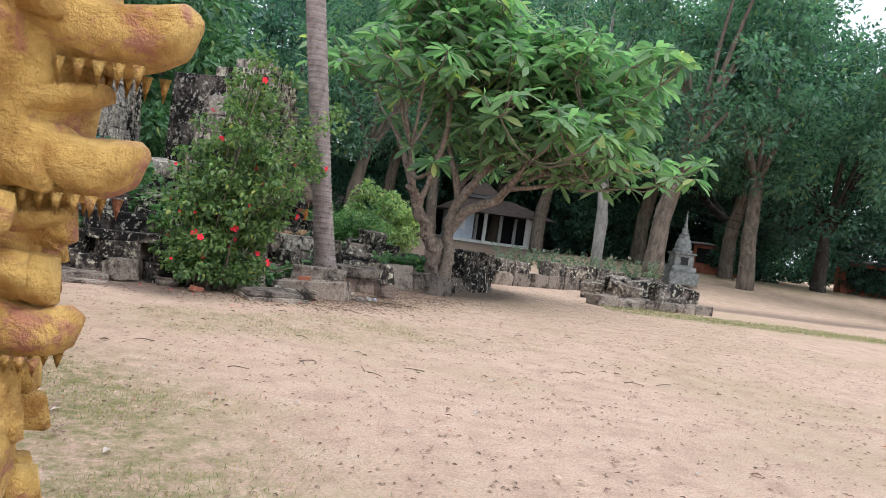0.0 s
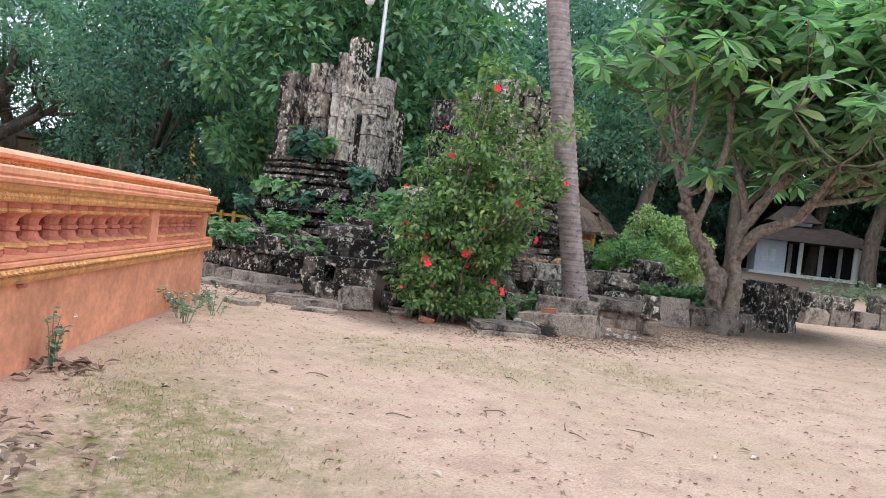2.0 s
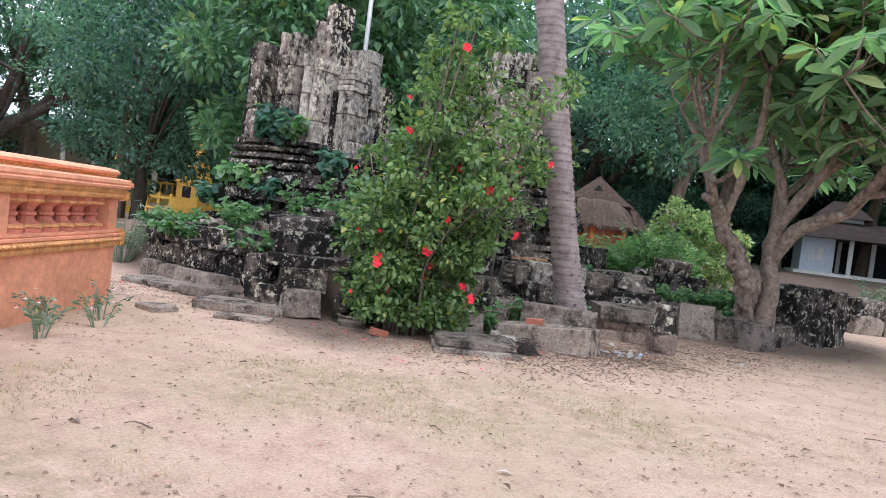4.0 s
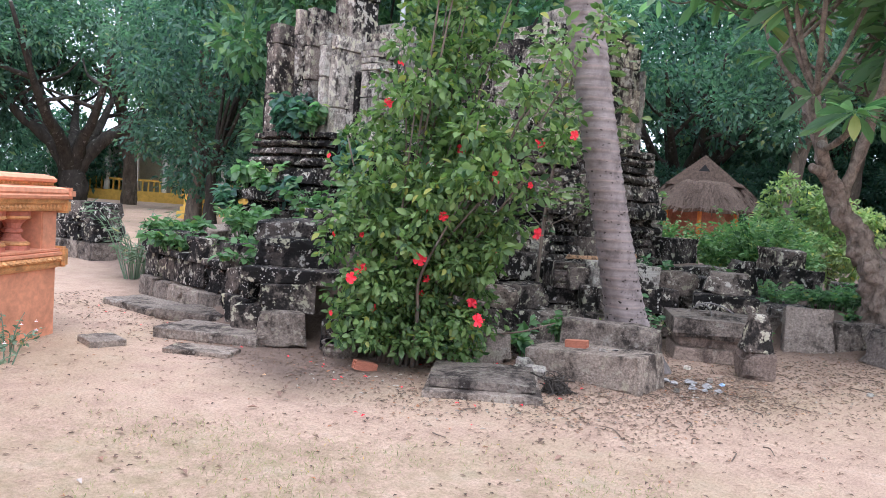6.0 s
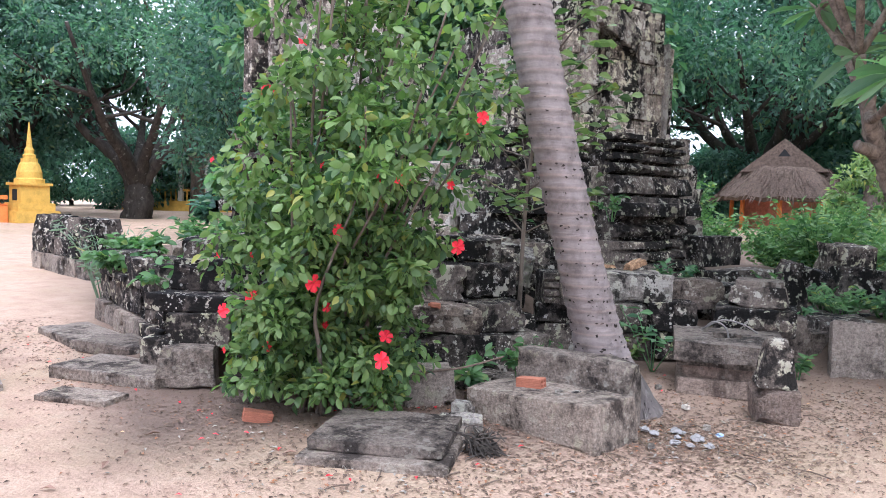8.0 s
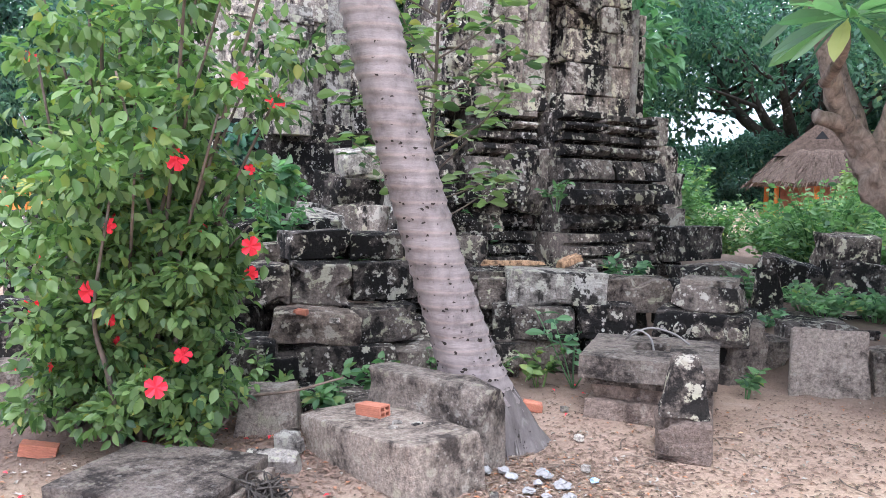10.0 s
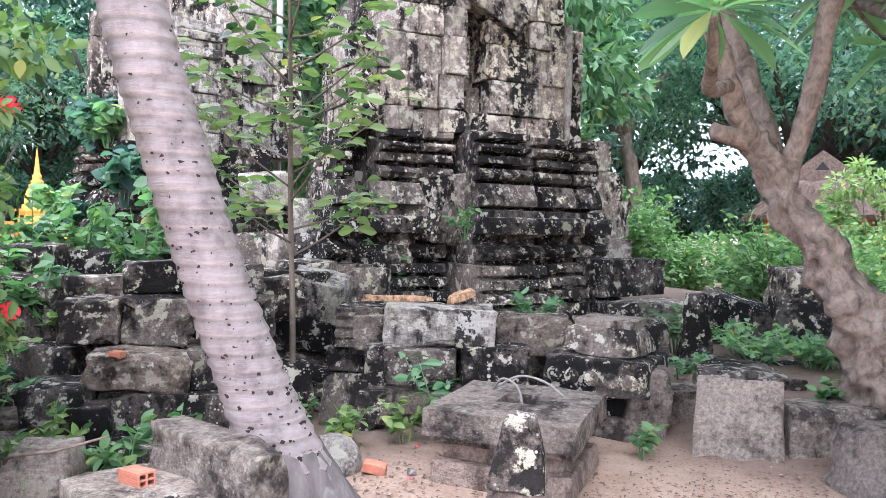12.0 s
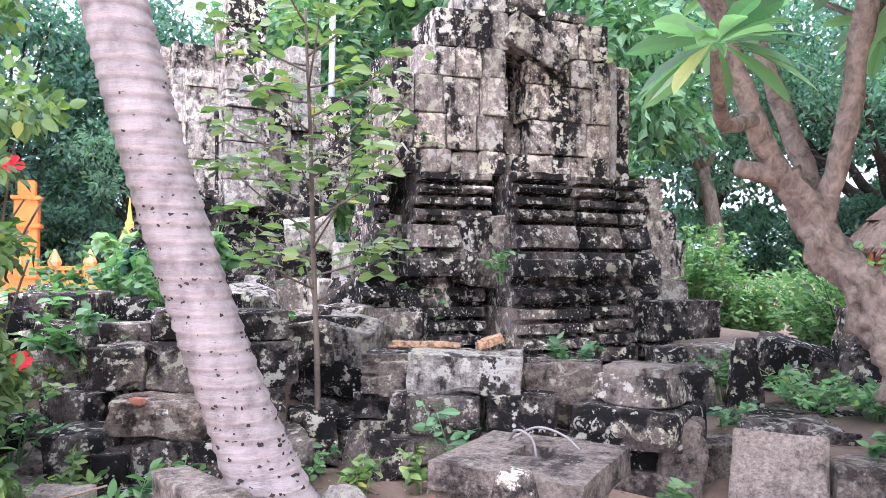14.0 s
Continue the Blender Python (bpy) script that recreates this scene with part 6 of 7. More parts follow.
# ---- large dark trees, far buildings ----
def build_rain_tree(m, seed):
    rng = np.random.default_rng(seed)
    t = thing("rain_tree", m, "old dark spreading tree with thick arching limbs", "tree")
    chunks = [limb([(0, 0, -0.3), (0.1, 0, 0.9), (0, 0, 1.9)], 0.75, 0.6, 5, 14, 0.35, seed)]
    cents, rad = [], []
    for k in range(9):
        a = k * 2 * math.pi / 9 + rng.uniform(-0.3, 0.3)
        d = Vector((math.cos(a), math.sin(a), 0))
        r = rng.uniform(3.5, 7.0)
        top = d * r + Vector((0, 0, rng.uniform(6.5, 9.0)))
        ctrl = [Vector((0, 0, 1.5)), d * r * 0.2 + Vector((0, 0, 3.0)), d * r * 0.55 + Vector((0, 0, 4.6)), top]
        chunks.append(limb(ctrl, 0.42, 0.07, 6, 9, 0.35, k))
        for q in range(3):
            e = ctrl[2].lerp(top, 0.3 * q) + Vector((rng.normal(0, 1.6), rng.normal(0, 1.6), rng.uniform(0.5, 2.0)))
            chunks.append(limb([ctrl[2].lerp(top, 0.25 * q), ctrl[2].lerp(e, 0.6), e], 0.12, 0.03, 4, 6, 0.3, q))
    for k in range(130):
        a, r = rng.uniform(0, 2 * math.pi), 8.0 * math.sqrt(rng.random())
        cents.append((r * math.cos(a), r * math.sin(a), 9.3 - 0.05 * r * r + rng.normal(0, 0.9)))
        rad.append(rng.uniform(0.7, 1.5))
    v, f = join_data(chunks)
    part("trunk", raw_mesh("trunk", v, f, True), BARK_DARK, t)
    ps, ds = clump_leaves(rng, cents, rad, 130, 0.35)
    part("crown", leaf_cloud("crown", ps, ds, 0.3, 0.13, rng, 0.2, 0.1, 0.5), LEAF_FAR, t)
    return t


rain = build_rain_tree(pose(-34, 28, 0, 0, 0, 20), 41)
copy_thing(rain, pose(-9.9, 47.5, 0.75, 0, 0, 150))
copy_thing(rain, pose(22, 48, 0.75, 0, 0, 60))


def build_far_hall():
    h = thing("cream_hall", pose(-50, 36, 0, 0, 0, 35), "long cream colonnaded hall with railing behind trees", "building")
    part("wall", boxes((0, 16, 2.5, 3.0, 0, 4.2)), WHITE, h)
    part("roof", boxes((-0.6, 16.6, -0.8, 3.6, 4.2, 4.6)), ROOF, h)
    part("floor", boxes((-0.2, 16.2, -0.3, 3.0, -0.2, 0.7)), YELLOW, h)
    for k in range(9):
        part("column", boxes((k * 2 - 0.15, k * 2 + 0.15, -0.15, 0.15, 0.7, 4.2)), WHITE, h)
    part("railing", boxes((0, 16, -0.05, 0.05, 1.4, 1.55), *[(x * 0.4, x * 0.4 + 0.1, -0.04, 0.04, 0.7, 1.45) for x in range(40)]), YELLOW, h)


build_far_hall()
ww = thing("white_shed", pose(-6.2, 51, 0.7, 0, 0, -3), "small white shed wall with red roof edge", "shed")
part("wall", boxes((0, 2.0, 0, 2, -0.2, 2.3)), WHITE, ww)
part("roof", bevelled(boxes((-0.2, 2.2, -0.3, 2.3, 2.3, 2.5)), 0.02), BRICK, ww)


def build_far_sheds():
    for x, y, w in ((17.5, 46, 3.4), (24, 41, 3.0)):
        s = thing("market_stall", pose(x, y, ground_z(x, y), 0, 0, -20), "low roadside stall with tin roof and dark front", "stall")
        part("body", boxes((0, w, 0, 2, -0.1, 1.7)), ROSE, s)
        # stall front: its inner shade is a near-black sheet
        part("opening", boxes((0.2, w - 0.2, -0.02, 0.0, 0.6, 1.5)), DARK, s)
        part("roof", bevelled(boxes((-0.3, w + 0.3, -0.7, 2.3, 1.75, 1.85)), 0.02), METAL, s)


build_far_sheds()
# sandy lane behind the trees on the far side is part of the ground; cables over it
cab = thing("overhead_cable", pose(0, 0, 0), "three thin sagging overhead wires", "cable")
for k in range(3):
    pts = [Vector((13.0, 36, 4.2 - 0.35 * k)), Vector((20, 33, 3.3 - 0.35 * k)), Vector((30, 28, 3.6 - 0.35 * k))]
    v, f = tube_data(curve_points(pts, 8), [0.015] * 17, 4)
    part("wire", raw_mesh("wire", v, f), DARK, cab)


# ---- lamp pole on the ruin ----
def build_lamp_pole():
    p = thing("lamp_pole", pose(-6.5, 17.1, 0.0), "thin grey pole with a round white lamp behind the tower", "lamp")
    v, f = tube_data([(0, 0, 0), (0.0, 0.02, 3.6), (0.03, 0.03, 7.4)], [0.05, 0.045, 0.04], 10)
    part("pole", raw_mesh("pole", v, f, True), METAL, p)
    v, f = tube_data([(0.02, 0.03, 6.0), (-0.2, 0.0, 6.08), (-0.36, -0.02, 6.0)], [0.014, 0.014, 0.014], 6)
    part("arm", raw_mesh("arm", v, f, True), METAL, p)
    v, f = tube_data([(-0.36, -0.02, z) for z in (5.84, 5.88, 5.95, 6.02, 6.06)], [0.03, 0.09, 0.11, 0.09, 0.03], 14)
    part("globe", raw_mesh("globe", v, f, True), WHITE, p)


build_lamp_pole()


# ---- plants ----
def weed(x, y, z, r, h, n, leaf, mat, seed, label="small green weed among stones", name="weed_plant", width=0.5, droop=0.2):
    rng = np.random.default_rng(seed)
    t = thing(name, pose(x, y, z), label, "plant", "weeds")
    stems, ps, ds = [], [], []
    for k in range(max(3, n // 9)):
        a = rng.uniform(0, 2 * math.pi)
        rr = r * math.sqrt(rng.random())
        tip = Vector((rr * math.cos(a), rr * math.sin(a), h * rng.uniform(0.45, 1.0)))
        stems.append(limb([(tip.x * 0.15, tip.y * 0.15, -0.05), tip * 0.5 + Vector((0, 0, h * 0.12)), tip], 0.006 + 0.004 * h, 0.002, 3, 4, 0, k))
        for q in range(16):
            u = rng.uniform(0.25, 1.0)
            c = tip * u + Vector((0, 0, h * 0.1 * (1 - u)))
            b = rng.uniform(0, 2 * math.pi)
            ps.append(np.array(c))
            ds.append((math.cos(b), math.sin(b), 0.35))
    v, f = join_data(stems)
    tagged(part("stem", raw_mesh("stem", v, f), mat, t), kind="stuff")
    part("foliage", leaf_cloud("foliage", ps, ds, leaf * 0.78, leaf * 0.78 * width, rng, droop, 0.2, 0.35, fine=True), mat, t)
    return t


def plants():
    r = random.Random(17)
    # creepers on the front of the left tower
    back = Vector((-L_U.y, L_U.x))
    tb = Vector((-LT_U.y, LT_U.x))
    for u, o, z, w, h in ((0.75, 0.2, 2.2, 0.35, 0.55), (1.15, 0.25, 2.15, 0.38, 0.6), (0.95, 0.25, 2.5, 0.3, 0.35), (1.4, 0.2, 2.25, 0.25, 0.45), (0.3, 0.45, 1.45, 0.3, 0.4), (0.8, 0.5, 1.3, 0.35, 0.5), (1.2, 0.5, 1.2, 0.3, 0.55), (-0.1, 0.5, 1.1, 0.25, 0.35), (2.3, 0.3, 1.6, 0.3, 0.6), (2.8, 0.1, 1.2, 0.35, 0.7)):
        p = LT_O + LT_U * u - tb * o
        weed(p.x, p.y, z, w, h, 90, 0.2, LEAF_DEEP if r.random() < 0.6 else LEAF_FRANGI, r.randrange(999), "broad-leaved creeper on dark temple stones", "creeper", 0.75, 0.6)
    for s, o, z, h in ((2.9, 1.0, 0.95, 0.4), (3.4, 1.1, 0.9, 0.45), (3.9, 0.2, 1.8, 0.6), (4.3, 0.5, 1.1, 0.9), (4.6, 0.1, 1.2, 0.9), (4.9, 0.6, 0.9, 0.5), (5.2, -0.4, 1.0, 0.8), (5.6, 0.2, 0.75, 0.4), (4.3, 1.4, 0.6, 0.25), (5.0, 1.5, 0.6, 0.25), (1.2, 1.5, 0.6, 0.22), (2.0, 1.7, 0.7, 0.22), (2.9, 1.8, 0.75, 0.25), (3.4, 2.0, 0.6, 0.25)):
        p = L_O + L_U * s - back * o
        weed(p.x, p.y, max(ground_z(p.x, p.y), min(z, 0.8)), 0.42, h, 130, 0.15, LEAF_WEED, r.randrange(999), "leafy green weed growing on the ruin", "weed_plant", 0.6, 0.4)
    # between the stacks, by the middle row
    for x, y, z, w, h, n, lf in ((-3.3, 14.2, 0.65, 0.35, 0.35, 110, 0.12), (-3.6, 14.7, 0.7, 0.35, 0.4, 100, 0.14), (-4.2, 12.9, 0.6, 0.35, 0.2, 100, 0.1), (-3.4, 12.75, 0.5, 0.4, 0.2, 120, 0.12), (-3.75, 13.3, 0.6, 0.45, 0.2, 150, 0.11), (-3.0, 12.75, 0.26, 0.4, 0.4, 150, 0.11), (-2.4, 12.95, 0.1, 0.22, 0.3, 60, 0.1), (-1.9, 13.15, 0.05, 0.2, 0.32, 50, 0.14), (-2.15, 12.75, 0.1, 0.15, 0.22, 40, 0.1), (-1.62, 13.3, 0.2, 0.18, 0.3, 50, 0.12), (-2.0, 14.2, 0.0, 0.25, 0.35, 60, 0.1), (-1.7, 14.5, 0.0, 0.2, 0.3, 45, 0.1), (-2.3, 14.5, 0.0, 0.22, 0.3, 45, 0.1), (-1.5, 14.85, 0.0, 0.2, 0.35, 50, 0.12), (-0.25, 15.75, 0.0, 0.12, 0.2, 24, 0.11), (-1.75, 16.6, 0.6, 0.25, 0.3, 60, 0.12), (-0.6, 17.0, 0.2, 0.25, 0.3, 60, 0.1), (-0.95, 17.6, 0.4, 0.3, 0.4, 70, 0.12), (0.55, 16.75, 0.3, 0.2, 0.25, 40, 0.12), (-2.5, 16.5, 1.35, 0.25, 0.3, 40, 0.1), (-3.2, 16.3, 0.8, 0.3, 0.5, 70, 0.14)):
        weed(x, y, z, w, h, n, lf, r.choice((LEAF_WEED, LEAF_BRIGHT, LEAF_WEED, LEAF_BUSH)), r.randrange(999))
    for k in range(12):
        x, y = r.uniform(-0.6, 1.2), r.uniform(17.6, 19.3)
        weed(x, y, ground_z(x, y), 0.45, 0.3, 140, 0.11, LEAF_FRANGI, r.randrange(999), "low leafy ground cover in the planting bed", "ground_cover")
    # shrubs behind the right tower, and the fine-leaved shrub
    for k in range(12):
        x, y = r.uniform(-4.6, -0.9), r.uniform(20.4, 23.2)
        weed(x, y, ground_z(x, y), 0.85, r.uniform(1.1, 1.75), 1100, 0.14, LEAF_SHRUB, r.randrange(999), "bright green wild shrub behind the ruin", "shrub", 0.5, 0.35)
    for x, y, h in ((-1.05, 24.0, 2.5), (-0.35, 24.5, 2.2)):
        build_tree("fine_leaved_shrub", pose(x, y, ground_z(x, y)), h, 0.85, 0.03, int(h * 10), LEAF_FINE, BARK, "feathery pale green shrub behind the planting bed", 46, 110, 0.13, 0.08)
    # on top and behind the towers
    for x, y, z, h in ((-3.6, 19.4, 1.3, 1.6), (-3.9, 20.3, 0.7, 2.8), (-4.6, 20.2, 0.7, 2.2)):
        weed(x, y, z if z > 1 else ground_z(x, y), 0.6, h, 260, 0.26, LEAF_BRIGHT, r.randrange(999), "slender yellow-green bamboo clump behind the tower", "bamboo", 0.16, 0.5)
    p = R_O + R_U * 2.62 + Vector((-R_U.y, R_U.x)) * 0.5
    weed(p.x, p.y, 2.42, 0.22, 0.25, 60, 0.12, LEAF_WEED, 5, "creeper on the broken tower top", "creeper")
    # hedge near the house
    for k in range(9):
        x = 3.6 + 0.7 * k
        y = 26.3 + 0.25 * k
        weed(x, y, ground_z(x, y), 0.6, 1.1, 230, 0.13, LEAF_GREY, r.randrange(999), "grey-green flowering hedge shrub", "hedge_shrub", 0.4)
    for x, y, h in ((-8.3, 13.5, 1.1), (-9.6, 19.4, 1.2), (-11.0, 20.5, 1.3)):
        weed(x, y, ground_z(x, y), 0.8, h, 260, 0.2, LEAF_GREY, r.randrange(999), "tall feathery pale weed by the path", "weed_plant", 0.14, 0.4)
    # along the terrace wall
    for x, y, h, n in ((-3.2, 6.42, 0.5, 60), (-4.05, 8.75, 0.32, 60), (-4.25, 8.95, 0.3, 60), (-4.6, 9.3, 0.3, 50), (-4.5, 9.75, 0.36, 50), (-4.9, 10.0, 0.34, 40), (-4.2, 9.45, 0.22, 36)):
        t = weed(x, y, 0, 0.16 if h > 0.45 else 0.28, h, n, 0.06, LEAF_GREY, r.randrange(999), "thin wild seedling beside the terrace wall", "weed_plant", 0.45)
        for q in range(2):
            fl = part("flower", FLOWER_WHITE, None, t, "small pale flower" if q == 0 else "")
            fl.matrix_local = pose(r.uniform(-0.2, 0.2), r.uniform(-0.2, 0.2), h * r.uniform(0.7, 1.0)) @ Matrix.Scale(0.22, 4)


FLOWER_WHITE = FLOWER.copy()
FLOWER_WHITE.materials.clear()
FLOWER_WHITE.materials.append(PETAL_WHITE)
plants()


def build_sapling():
    t = thing("sapling", pose(-2.53, 14.66, 0), "young tree with slim grey stem and glossy dark leaves", "tree")
    rng = np.random.default_rng(61)
    stem = [Vector((0, 0, -0.05)), Vector((0.03, -0.03, 0.8)), Vector((0.12, -0.12, 1.6)), Vector((0.3, -0.25, 2.4)), Vector((0.45, -0.38, 3.2))]
    chunks = [limb(stem, 0.026, 0.01, 5, 8, 0.1, 1)]
    ps, ds = [], []
    pts = curve_points(stem, 8)
    for k in range(24):
        b = pts[int(12 + k * (len(pts) - 13) / 24)]
        a = k * 2.4 + 0.4
        ln = 0.72 * rng.uniform(0.6, 1.15) * (1.15 - 0.014 * k)
        e = b + Vector((math.cos(a) * ln, math.sin(a) * ln, ln * rng.uniform(0.25, 0.75)))
        chunks.append(limb([b, b.lerp(e, 0.5) + Vector((0, 0, -0.03)), e], 0.009, 0.004, 4, 5, 0, k))
        for q in range(24):
            u = rng.uniform(0.55, 1.06)
            c = b.lerp(e, u) + Vector(rng.normal(0, 0.075, 3))
            h = rng.uniform(0, 2 * math.pi)
            ps.append(np.array(c))
            ds.append((math.cos(h), math.sin(h), 0.2))
    v, f = join_data(chunks)
    tagged(part("stem", raw_mesh("stem", v, f, True), BARK, t), kind="stuff")
    part("foliage", long_leaf_mesh("foliage", ps, ds, 0.155, 0.075, rng), LEAF_SAPLING, t)
    t2 = thing("sapling", pose(-1.3, 15.02, 0.0), "knee-high seedling with bright drooping leaves", "plant")
    ps, ds, chunks = [], [], []
    for k in range(5):
        e = Vector((rng.normal(0, 0.13), rng.normal(0, 0.13), rng.uniform(0.3, 0.62)))
        chunks.append(limb([(0, 0, -0.03), e * 0.5, e], 0.007, 0.003, 3, 5, 0, k))
        for q in range(8):
            h = rng.uniform(0, 2 * math.pi)
            ps.append(np.array(e * rng.uniform(0.6, 1.0)))
            ds.append((math.cos(h), math.sin(h), 0.3))
    v, f = join_data(chunks)
    tagged(part("stem", raw_mesh("stem", v, f, True), LEAF_BRIGHT, t2), kind="stuff")
    part("foliage", long_leaf_mesh("foliage", ps, ds, 0.17, 0.055, rng), LEAF_BRIGHT, t2)


build_sapling()


# ---- loose things ----
def hollow_brick(m, label="red hollow clay brick lying on stone"):
    b = thing("hollow_brick", m, label, "brick")
    bm = bmesh.new()
    L, W, H, w = 0.19, 0.085, 0.07, 0.009
    hw = W / 2
    for y0, y1, z0, z1 in ((-hw, hw, 0, w), (-hw, hw, H - w, H), (-hw, -hw + w, w, H - w), (hw - w, hw, w, H - w), (-w / 2, w / 2, w, H - w), (-hw + w, -w / 2, H / 2 - w / 2, H / 2 + w / 2), (w / 2, hw - w, H / 2 - w / 2, H / 2 + w / 2)):
        box_into(bm, -L / 2, L / 2, y0, y1, z0, z1)
    part("body", bm, BRICK, b)
    for k in range(5):
        part("groove_rib", boxes((-L / 2, L / 2, -hw - 0.003, -hw, 0.008 + 0.012 * k, 0.014 + 0.012 * k)), BRICK, b)
    return b


hollow_brick(pose(-1.3, 12.95, 0.225, 0, -5, 4))
hollow_brick(pose(-2.6, 11.62, 0.0, 0, 12, 60), "red hollow clay brick on sand by the bush")


def chunk(name, m, size, mat, label, category, seed, rough=1.5):
    me = stone_mesh(*size, seed, rough, 0.1, 0.04)
    return solid(name, me, mat, m, label, category, "loose debris")


chunk("brick_fragment", pose(-1.18, 14.3, 0.0, 8, 12, 40), (0.15, 0.08, 0.06), BRICK, "broken dull red brick fragment on soil", "brick", 505)
chunk("brick_fragment", pose(-2.52, 13.35, 0.6, 0, 4, 30), (0.11, 0.07, 0.045), BRICK, "small red brick fragment on a laterite block", "brick", 506)
chunk("rotten_plank", pose(-2.2, 15.42, 0.845, 0, 0, 42), (0.58, 0.085, 0.045), WOOD, "long orange rotten timber piece lying on blocks", "wood", 501, 4.0)
chunk("rotten_plank", pose(-1.86, 15.78, 0.85, 0, -12, 60), (0.24, 0.13, 0.08), WOOD, "short honeycombed orange timber stump on blocks", "wood", 502, 4.0)
chunk("pale_cobble", pose(-1.63, 12.62, 0.0, 0, 0, 20), (0.16, 0.12, 0.13), STONE_PALE, "smooth pale rounded cobble beside the slab", "stone", 503)
chunk("pale_cobble", pose(-1.5, 12.42, 0.0, 30, 0, 40), (0.3, 0.1, 0.12), STONE_PALE, "smooth pale driftwood-like root piece on soil", "stone", 504)
for k, (x, y, z) in enumerate(((-1.0, 12.82, 0.23), (-1.05, 12.9, 0.23), (-0.95, 12.95, 0.23), (-0.42, 12.95, 0.0), (-0.6, 14.0, 0.0), (-2.2, 13.4, 0.58), (-1.0, 14.45, 0.0), (-1.4, 14.3, 0.0), (-1.9, 14.4, 0.0), (-0.3, 13.6, 0.0), (0.9, 14.2, 0.0))):
    chunk("pale_cobble", pose(x, y, z, 0, 0, 40 * k), (0.05 + 0.01 * (k % 3), 0.04, 0.035), STONE_PALE, "small pale pebble among fallen leaves", "stone", 510 + k)


def build_shell():
    """Broken white bowl-like dome."""
    s = thing("broken_bowl", pose(-1.42, 14.2, 0.0, 35, 15, 30), "cracked white cement bowl lying on soil", "bowl")
    outline = [(0.02, 0.2), (0.09, 0.185), (0.14, 0.14), (0.165, 0.06), (0.165, 0.0), (0.15, 0.0), (0.145, 0.06), (0.12, 0.12), (0.07, 0.165), (0.01, 0.175)]
    part("shell", lathe_mesh(outline, 20), STONE_PALE, s)


build_shell()


def build_pot():
    p = thing("clay_pot", pose(-3.1, 11.92, -0.06), "dark worn clay pot half filled with soil", "pot")
    part("body", lathe_mesh([(0.09, 0.0), (0.15, 0.05), (0.17, 0.11), (0.155, 0.15), (0.175, 0.165), (0.175, 0.18), (0.15, 0.18), (0.14, 0.12)], 20), STONE_BROWN, p)


build_pot()


def build_hose():
    h = thing("hose", pose(-0.62, 14.96, 0.43, 0, 0, 22), "thin grey bent hose looped over the socket stone", "hose")
    v, f = limb([(-0.2, 0.12, 0.02), (-0.12, 0.06, 0.1), (-0.02, 0.05, 0.05), (0.02, 0.03, -0.12)], 0.008, 0.008, 6, 8, 0)
    part("tube", raw_mesh("tube", v, f, True), CABLE, h)
    v, f = limb([(-0.2, 0.14, 0.02), (-0.05, 0.18, 0.1), (0.12, 0.16, 0.08), (0.24, 0.12, 0.015)], 0.008, 0.008, 6, 8, 0)
    part("tube", raw_mesh("tube", v, f, True), CABLE, h)


build_hose()


def crumple(name, m, r, mat, label, seed):
    bm = bmesh.new()
    bmesh.ops.create_icosphere(bm, subdivisions=3, radius=r)
    for v in bm.verts:
        n = noise.noise_vector(v.co * (4.5 / r) * 0.3 + Vector((seed, 0, 0)))
        v.co += n * r * 0.6
        v.co.z = max(-r * 0.25, v.co.z * 0.6)
    return solid(name, bm, mat, m, label, "litter", "litter heap")


r3 = random.Random(23)
for k in range(13):
    crumple("plastic_bag", pose(-0.45 + r3.uniform(-0.25, 0.32), 13.3 + r3.uniform(-0.25, 0.2), 0.02, 0, 0, r3.uniform(0, 360)), r3.uniform(0.02, 0.05), LITTER_BLUE if k in (0, 4) else LITTER_WHITE, "crumpled pale blue plastic bag on leaves" if k in (0, 4) else "crumpled dirty white plastic scrap on leaves", k * 3.3)


def build_root_ball():
    b = thing("root_bundle", pose(-1.12, 12.12, 0.06), "dark dry bundle of roots on sand", "roots")
    rng = np.random.default_rng(9)
    chunks = []
    for k in range(46):
        p = [Vector(rng.normal(0, 0.055, 3)) for _ in range(4)]
        for q in p:
            q.z = max(-0.05, q.z)
        chunks.append(limb(p, 0.006, 0.003, 4, 4, 0, k))
    v, f = join_data(chunks)
    tagged(part("root", raw_mesh("root", v, f), BARK_DARK, b), kind="stuff")


build_root_ball()


def build_fallen_branch():
    b = thing("fallen_branch", pose(-2.0, 12.6, 0.1), "dry brown curved branch lying beside the bush", "branch")
    v, f = limb([(-0.35, 0.1, -0.04), (0.0, 0.0, 0.16), (0.3, 0.12, 0.24), (0.5, 0.3, 0.32)], 0.013, 0.005, 5, 7, 0.3, 3)
    part("stem", raw_mesh("branch", v, f, True), TWIG, b)


build_fallen_branch()


# ---- litter, grass, twigs ----
def near_ruin(rng, n):
    out = []
    while len(out) < n:
        u = rng.random()
        if u < 0.45:
            a = Vector((-1.2, 11.4)).lerp(Vector((0.9, 15.9)), rng.random())
            p = (a.x + rng.normal(0.1, 0.55), a.y + rng.normal(0, 0.5))
        elif u < 0.6:
            p = (-0.4 + rng.normal(0, 0.4), 13.25 + rng.normal(0, 0.3))
        elif u < 0.85:
            p = (rng.uniform(-3.4, 0.0), rng.uniform(11.2, 15.2))
        else:
            a = Vector((-7.5, 12.0)).lerp(Vector((-1.3, 11.2)), rng.random())
            p = (a.x, a.y + rng.normal(-0.1, 0.35))
        out.append(p)
    return out


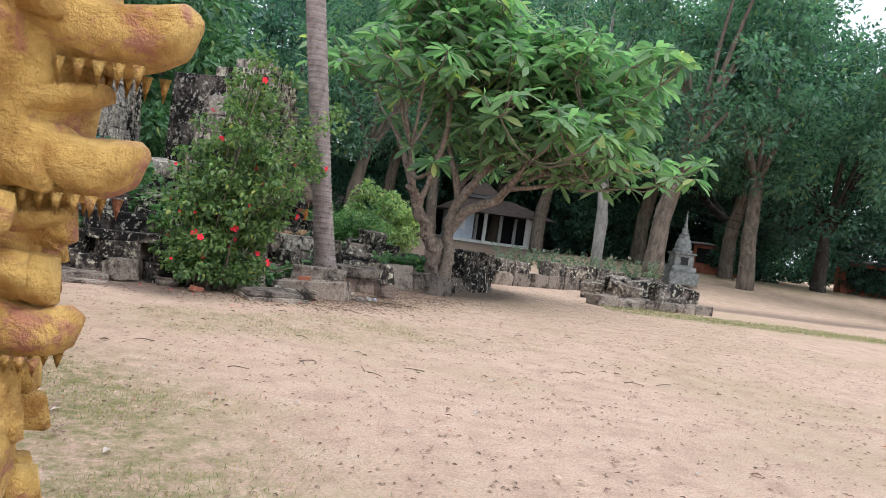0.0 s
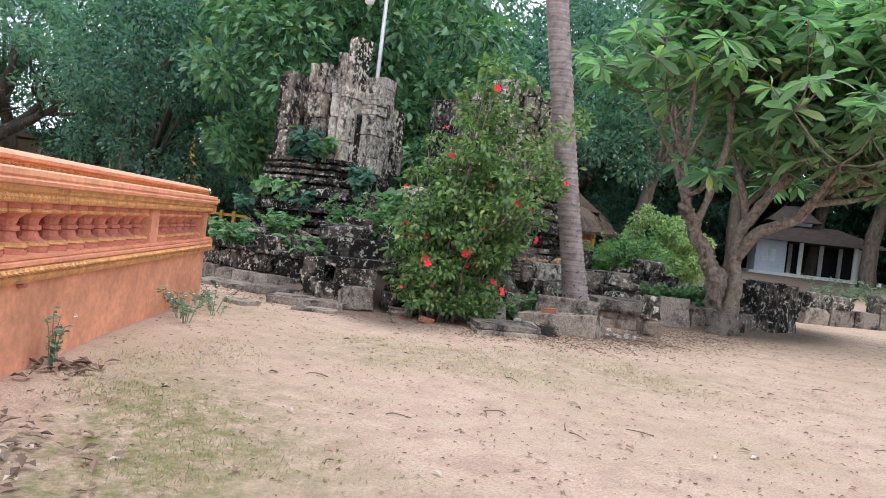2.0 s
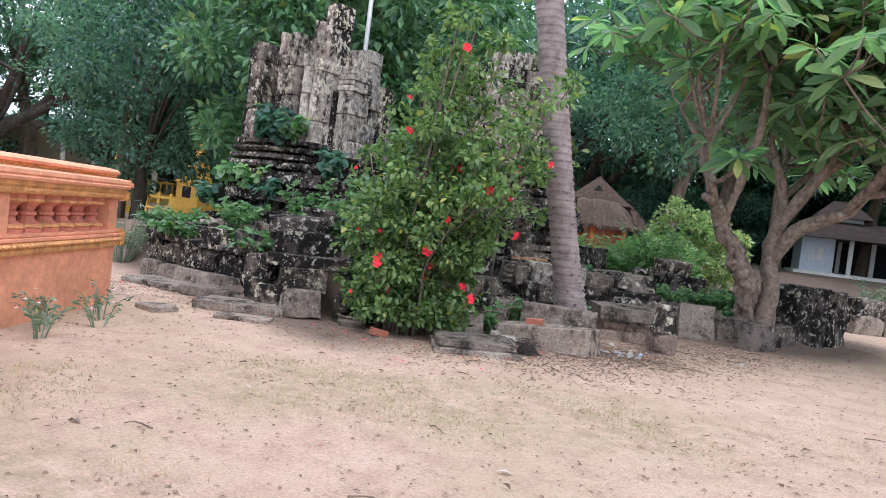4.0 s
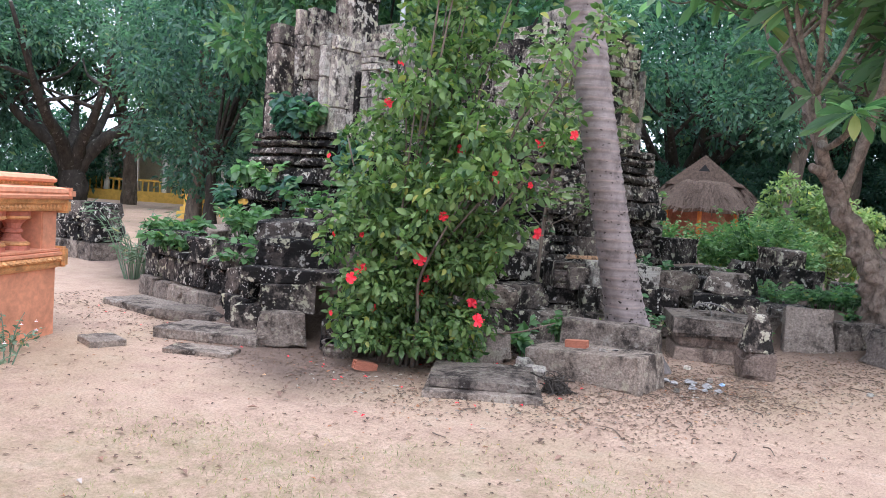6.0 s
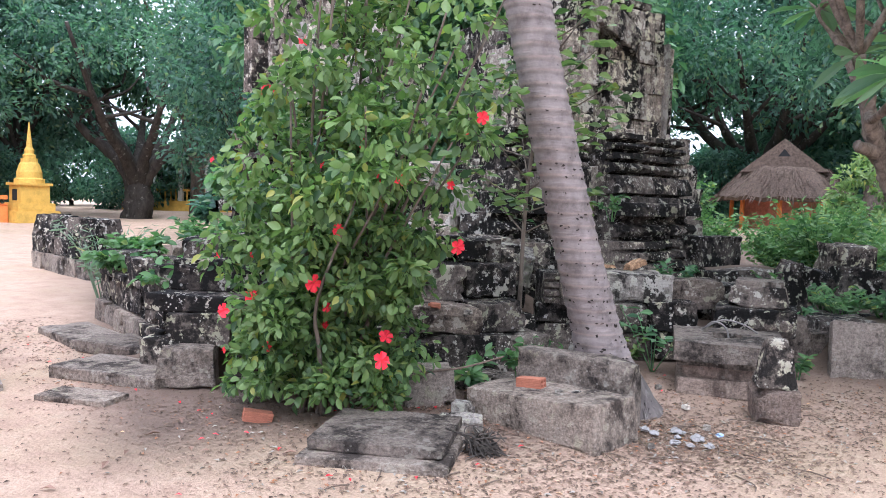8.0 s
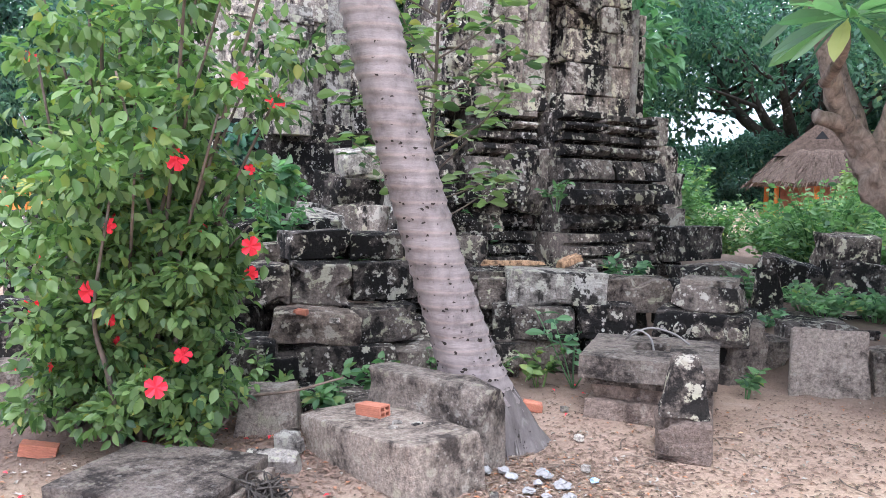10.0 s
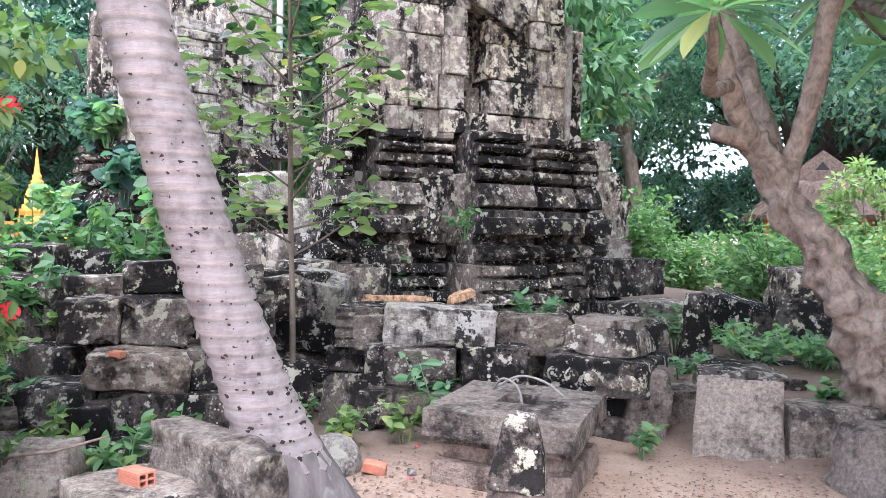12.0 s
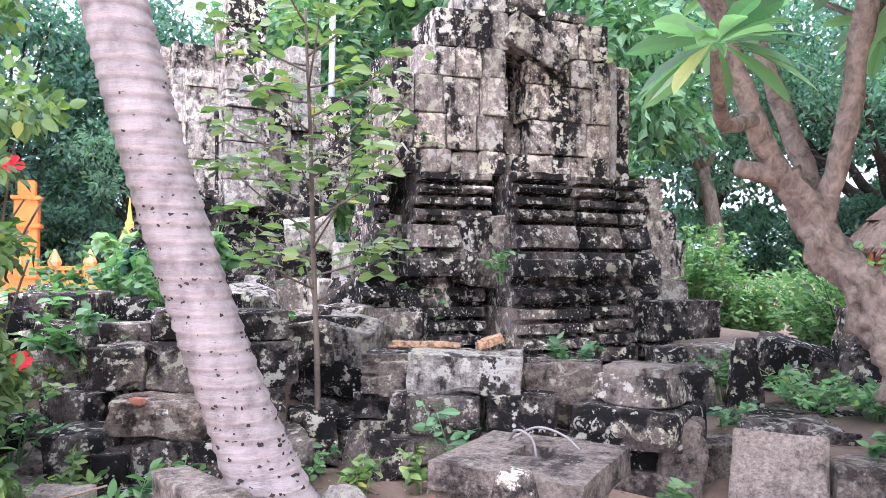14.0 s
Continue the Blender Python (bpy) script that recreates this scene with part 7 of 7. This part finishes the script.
def flat_leaves(name, xy, size, mat, rng, label, lift=0.006, tilt=0.15):
    ps = [(x, y, ground_z(x, y) + lift) for x, y in xy]
    an = rng.uniform(0, 2 * math.pi, len(ps))
    ds = np.stack((np.cos(an), np.sin(an), rng.uniform(-0.02, tilt, len(ps))), 1)
    me = leaf_cloud(name, ps, ds, size, size * 0.42, rng, 0.0, 0.3, 0.04, 0.12)
    ob = part(name, me, mat, None)
    return tagged(ob, label, "leaves", kind="stuff")


rg = np.random.default_rng(77)
yard = [(rg.uniform(-5.5, 8), rg.uniform(2.5, 20)) for _ in range(9500)]
yard = [p for p in yard if (p[0] + 5.38) * 0.9 + (p[1] - 10.62) * 0.436 > 0.1 and not (p[0] < -1 and p[1] > 12.5)]
flat_leaves("leaf_litter", yard, 0.04, LEAF_DRY, rg, "scattered small dry brown leaves on sand")
flat_leaves("leaf_litter", near_ruin(rg, 11000), 0.036, LEAF_DRY, rg, "dense brown fallen leaves round the ruin")
flat_leaves("leaf_litter", [(rg.normal(-1.9, 0.5), rg.normal(12.75, 0.4)) for _ in range(1800)], 0.045, LEAF_DRY, rg, "matted brown leaves between bush and kerb")
flat_leaves("leaf_litter", near_ruin(rg, 700), 0.04, LEAF_PALE, rg, "pale scraps and leaves round the ruin")
flat_leaves("large_leaf_litter", [(rg.uniform(-3.2, 6), rg.uniform(3.2, 12)) for _ in range(110)], 0.085, LEAF_DRY, rg, "large curled brown leaves on sand", 0.012, 0.3)
flat_leaves("large_leaf_litter", [(rg.uniform(-2.6, 2.5), rg.uniform(3.2, 9)) for _ in range(20)], 0.09, LEAF_PALE, rg, "large bleached curled leaves on sand", 0.012, 0.3)
flat_leaves("leaf_pile", [(-2.25 + rg.normal(0, 0.26), 4.85 + rg.normal(0, 0.22)) for _ in range(200)], 0.085, LEAF_PALE, rg, "heap of bleached fallen leaves by the wall", 0.03, 0.5)
flat_leaves("leaf_pile", [(-2.3 + rg.normal(0, 0.34), 4.9 + rg.normal(0, 0.3)) for _ in range(260)], 0.09, LEAF_DRY, rg, "brown fallen leaves in a heap by the wall", 0.02, 0.5)
flat_leaves("leaf_pile", [(-3.15 + rg.normal(0, 0.14), 6.45 + rg.normal(0, 0.16)) for _ in range(46)], 0.13, LEAF_DRY, rg, "brown fallen leaves under a seedling", 0.02, 0.4)
flat_leaves("petal_litter", [p for p in near_ruin(rg, 900) if p[0] < -0.9][:90], 0.05, PETAL, rg, "fallen red petals on soil and slabs", 0.012, 0.3)


def grass_cover():
    pts = []
    while len(pts) < 16000:
        x, y = rg.uniform(-3.4, 4.5), rg.uniform(2.4, 12.5)
        wall_d = (x + 5.38) * 0.9 + (y - 10.62) * 0.436
        d = smooth(2.8, 0.9, wall_d) * smooth(0.1, 0.6, wall_d) * smooth(9.0, 5.5, y) + 0.5 * smooth(1.3, 0.3, abs(y - 9.9 - 0.35 * x)) * smooth(3.5, 1.0, abs(x + 0.8))
        d *= smooth(-0.25, 0.35, noise.noise((x * 1.1, y * 1.1, 2.2)))
        if wall_d > 0.1 and rg.random() < d:
            pts.append((x, y, ground_z(x, y)))
    ds = rg.normal(0, 0.6, (len(pts), 3))
    ds[:, 2] = 0.8
    me = leaf_cloud("grass", pts, ds, 0.032, 0.004, rg, 0.0, 0.1, 0.2)
    tagged(part("grass", me, GRASS, None), "sparse short dry grass on sand", "grass", kind="stuff")
    pts = []
    while len(pts) < 9000:
        x, y = rg.uniform(5.0, 20), rg.uniform(17.0, 20.5)
        k = (y - 17.2) - 0.05 * x
        if 0.1 < k < 2.4 and rg.random() < 0.8 * smooth(0, 0.6, k) * smooth(2.5, 1.7, k):
            pts.append((x, y, ground_z(x, y)))
    ds = rg.normal(0, 0.5, (len(pts), 3))
    ds[:, 2] = 0.8
    me = leaf_cloud("grass", pts, ds, 0.07, 0.012, rg, 0.0, 0.1, 0.2)
    tagged(part("grass", me, GRASS, None), "green grass strip beside the stones", "grass", kind="stuff")


grass_cover()


def twigs():
    chunks = []
    xy = near_ruin(rg, 70) + [(rg.uniform(-2.5, 5), rg.uniform(6, 12)) for _ in range(22)]
    for k, (x, y) in enumerate(xy):
        a, ln = rg.uniform(0, 2 * math.pi), rg.uniform(0.06, 0.26)
        d = Vector((math.cos(a), math.sin(a), 0))
        p = Vector((x, y, ground_z(x, y) + 0.008))
        chunks.append(limb([p, p + d * ln * 0.5 + Vector((rg.normal(0, 0.02), rg.normal(0, 0.02), 0.01)), p + d * ln], 0.005, 0.003, 3, 5, 0, k))
    v, f = join_data(chunks)
    tagged(part("twig_litter", raw_mesh("twigs", v, f), TWIG, None), "thin dry twigs scattered on sand", "twigs", kind="stuff")


twigs()
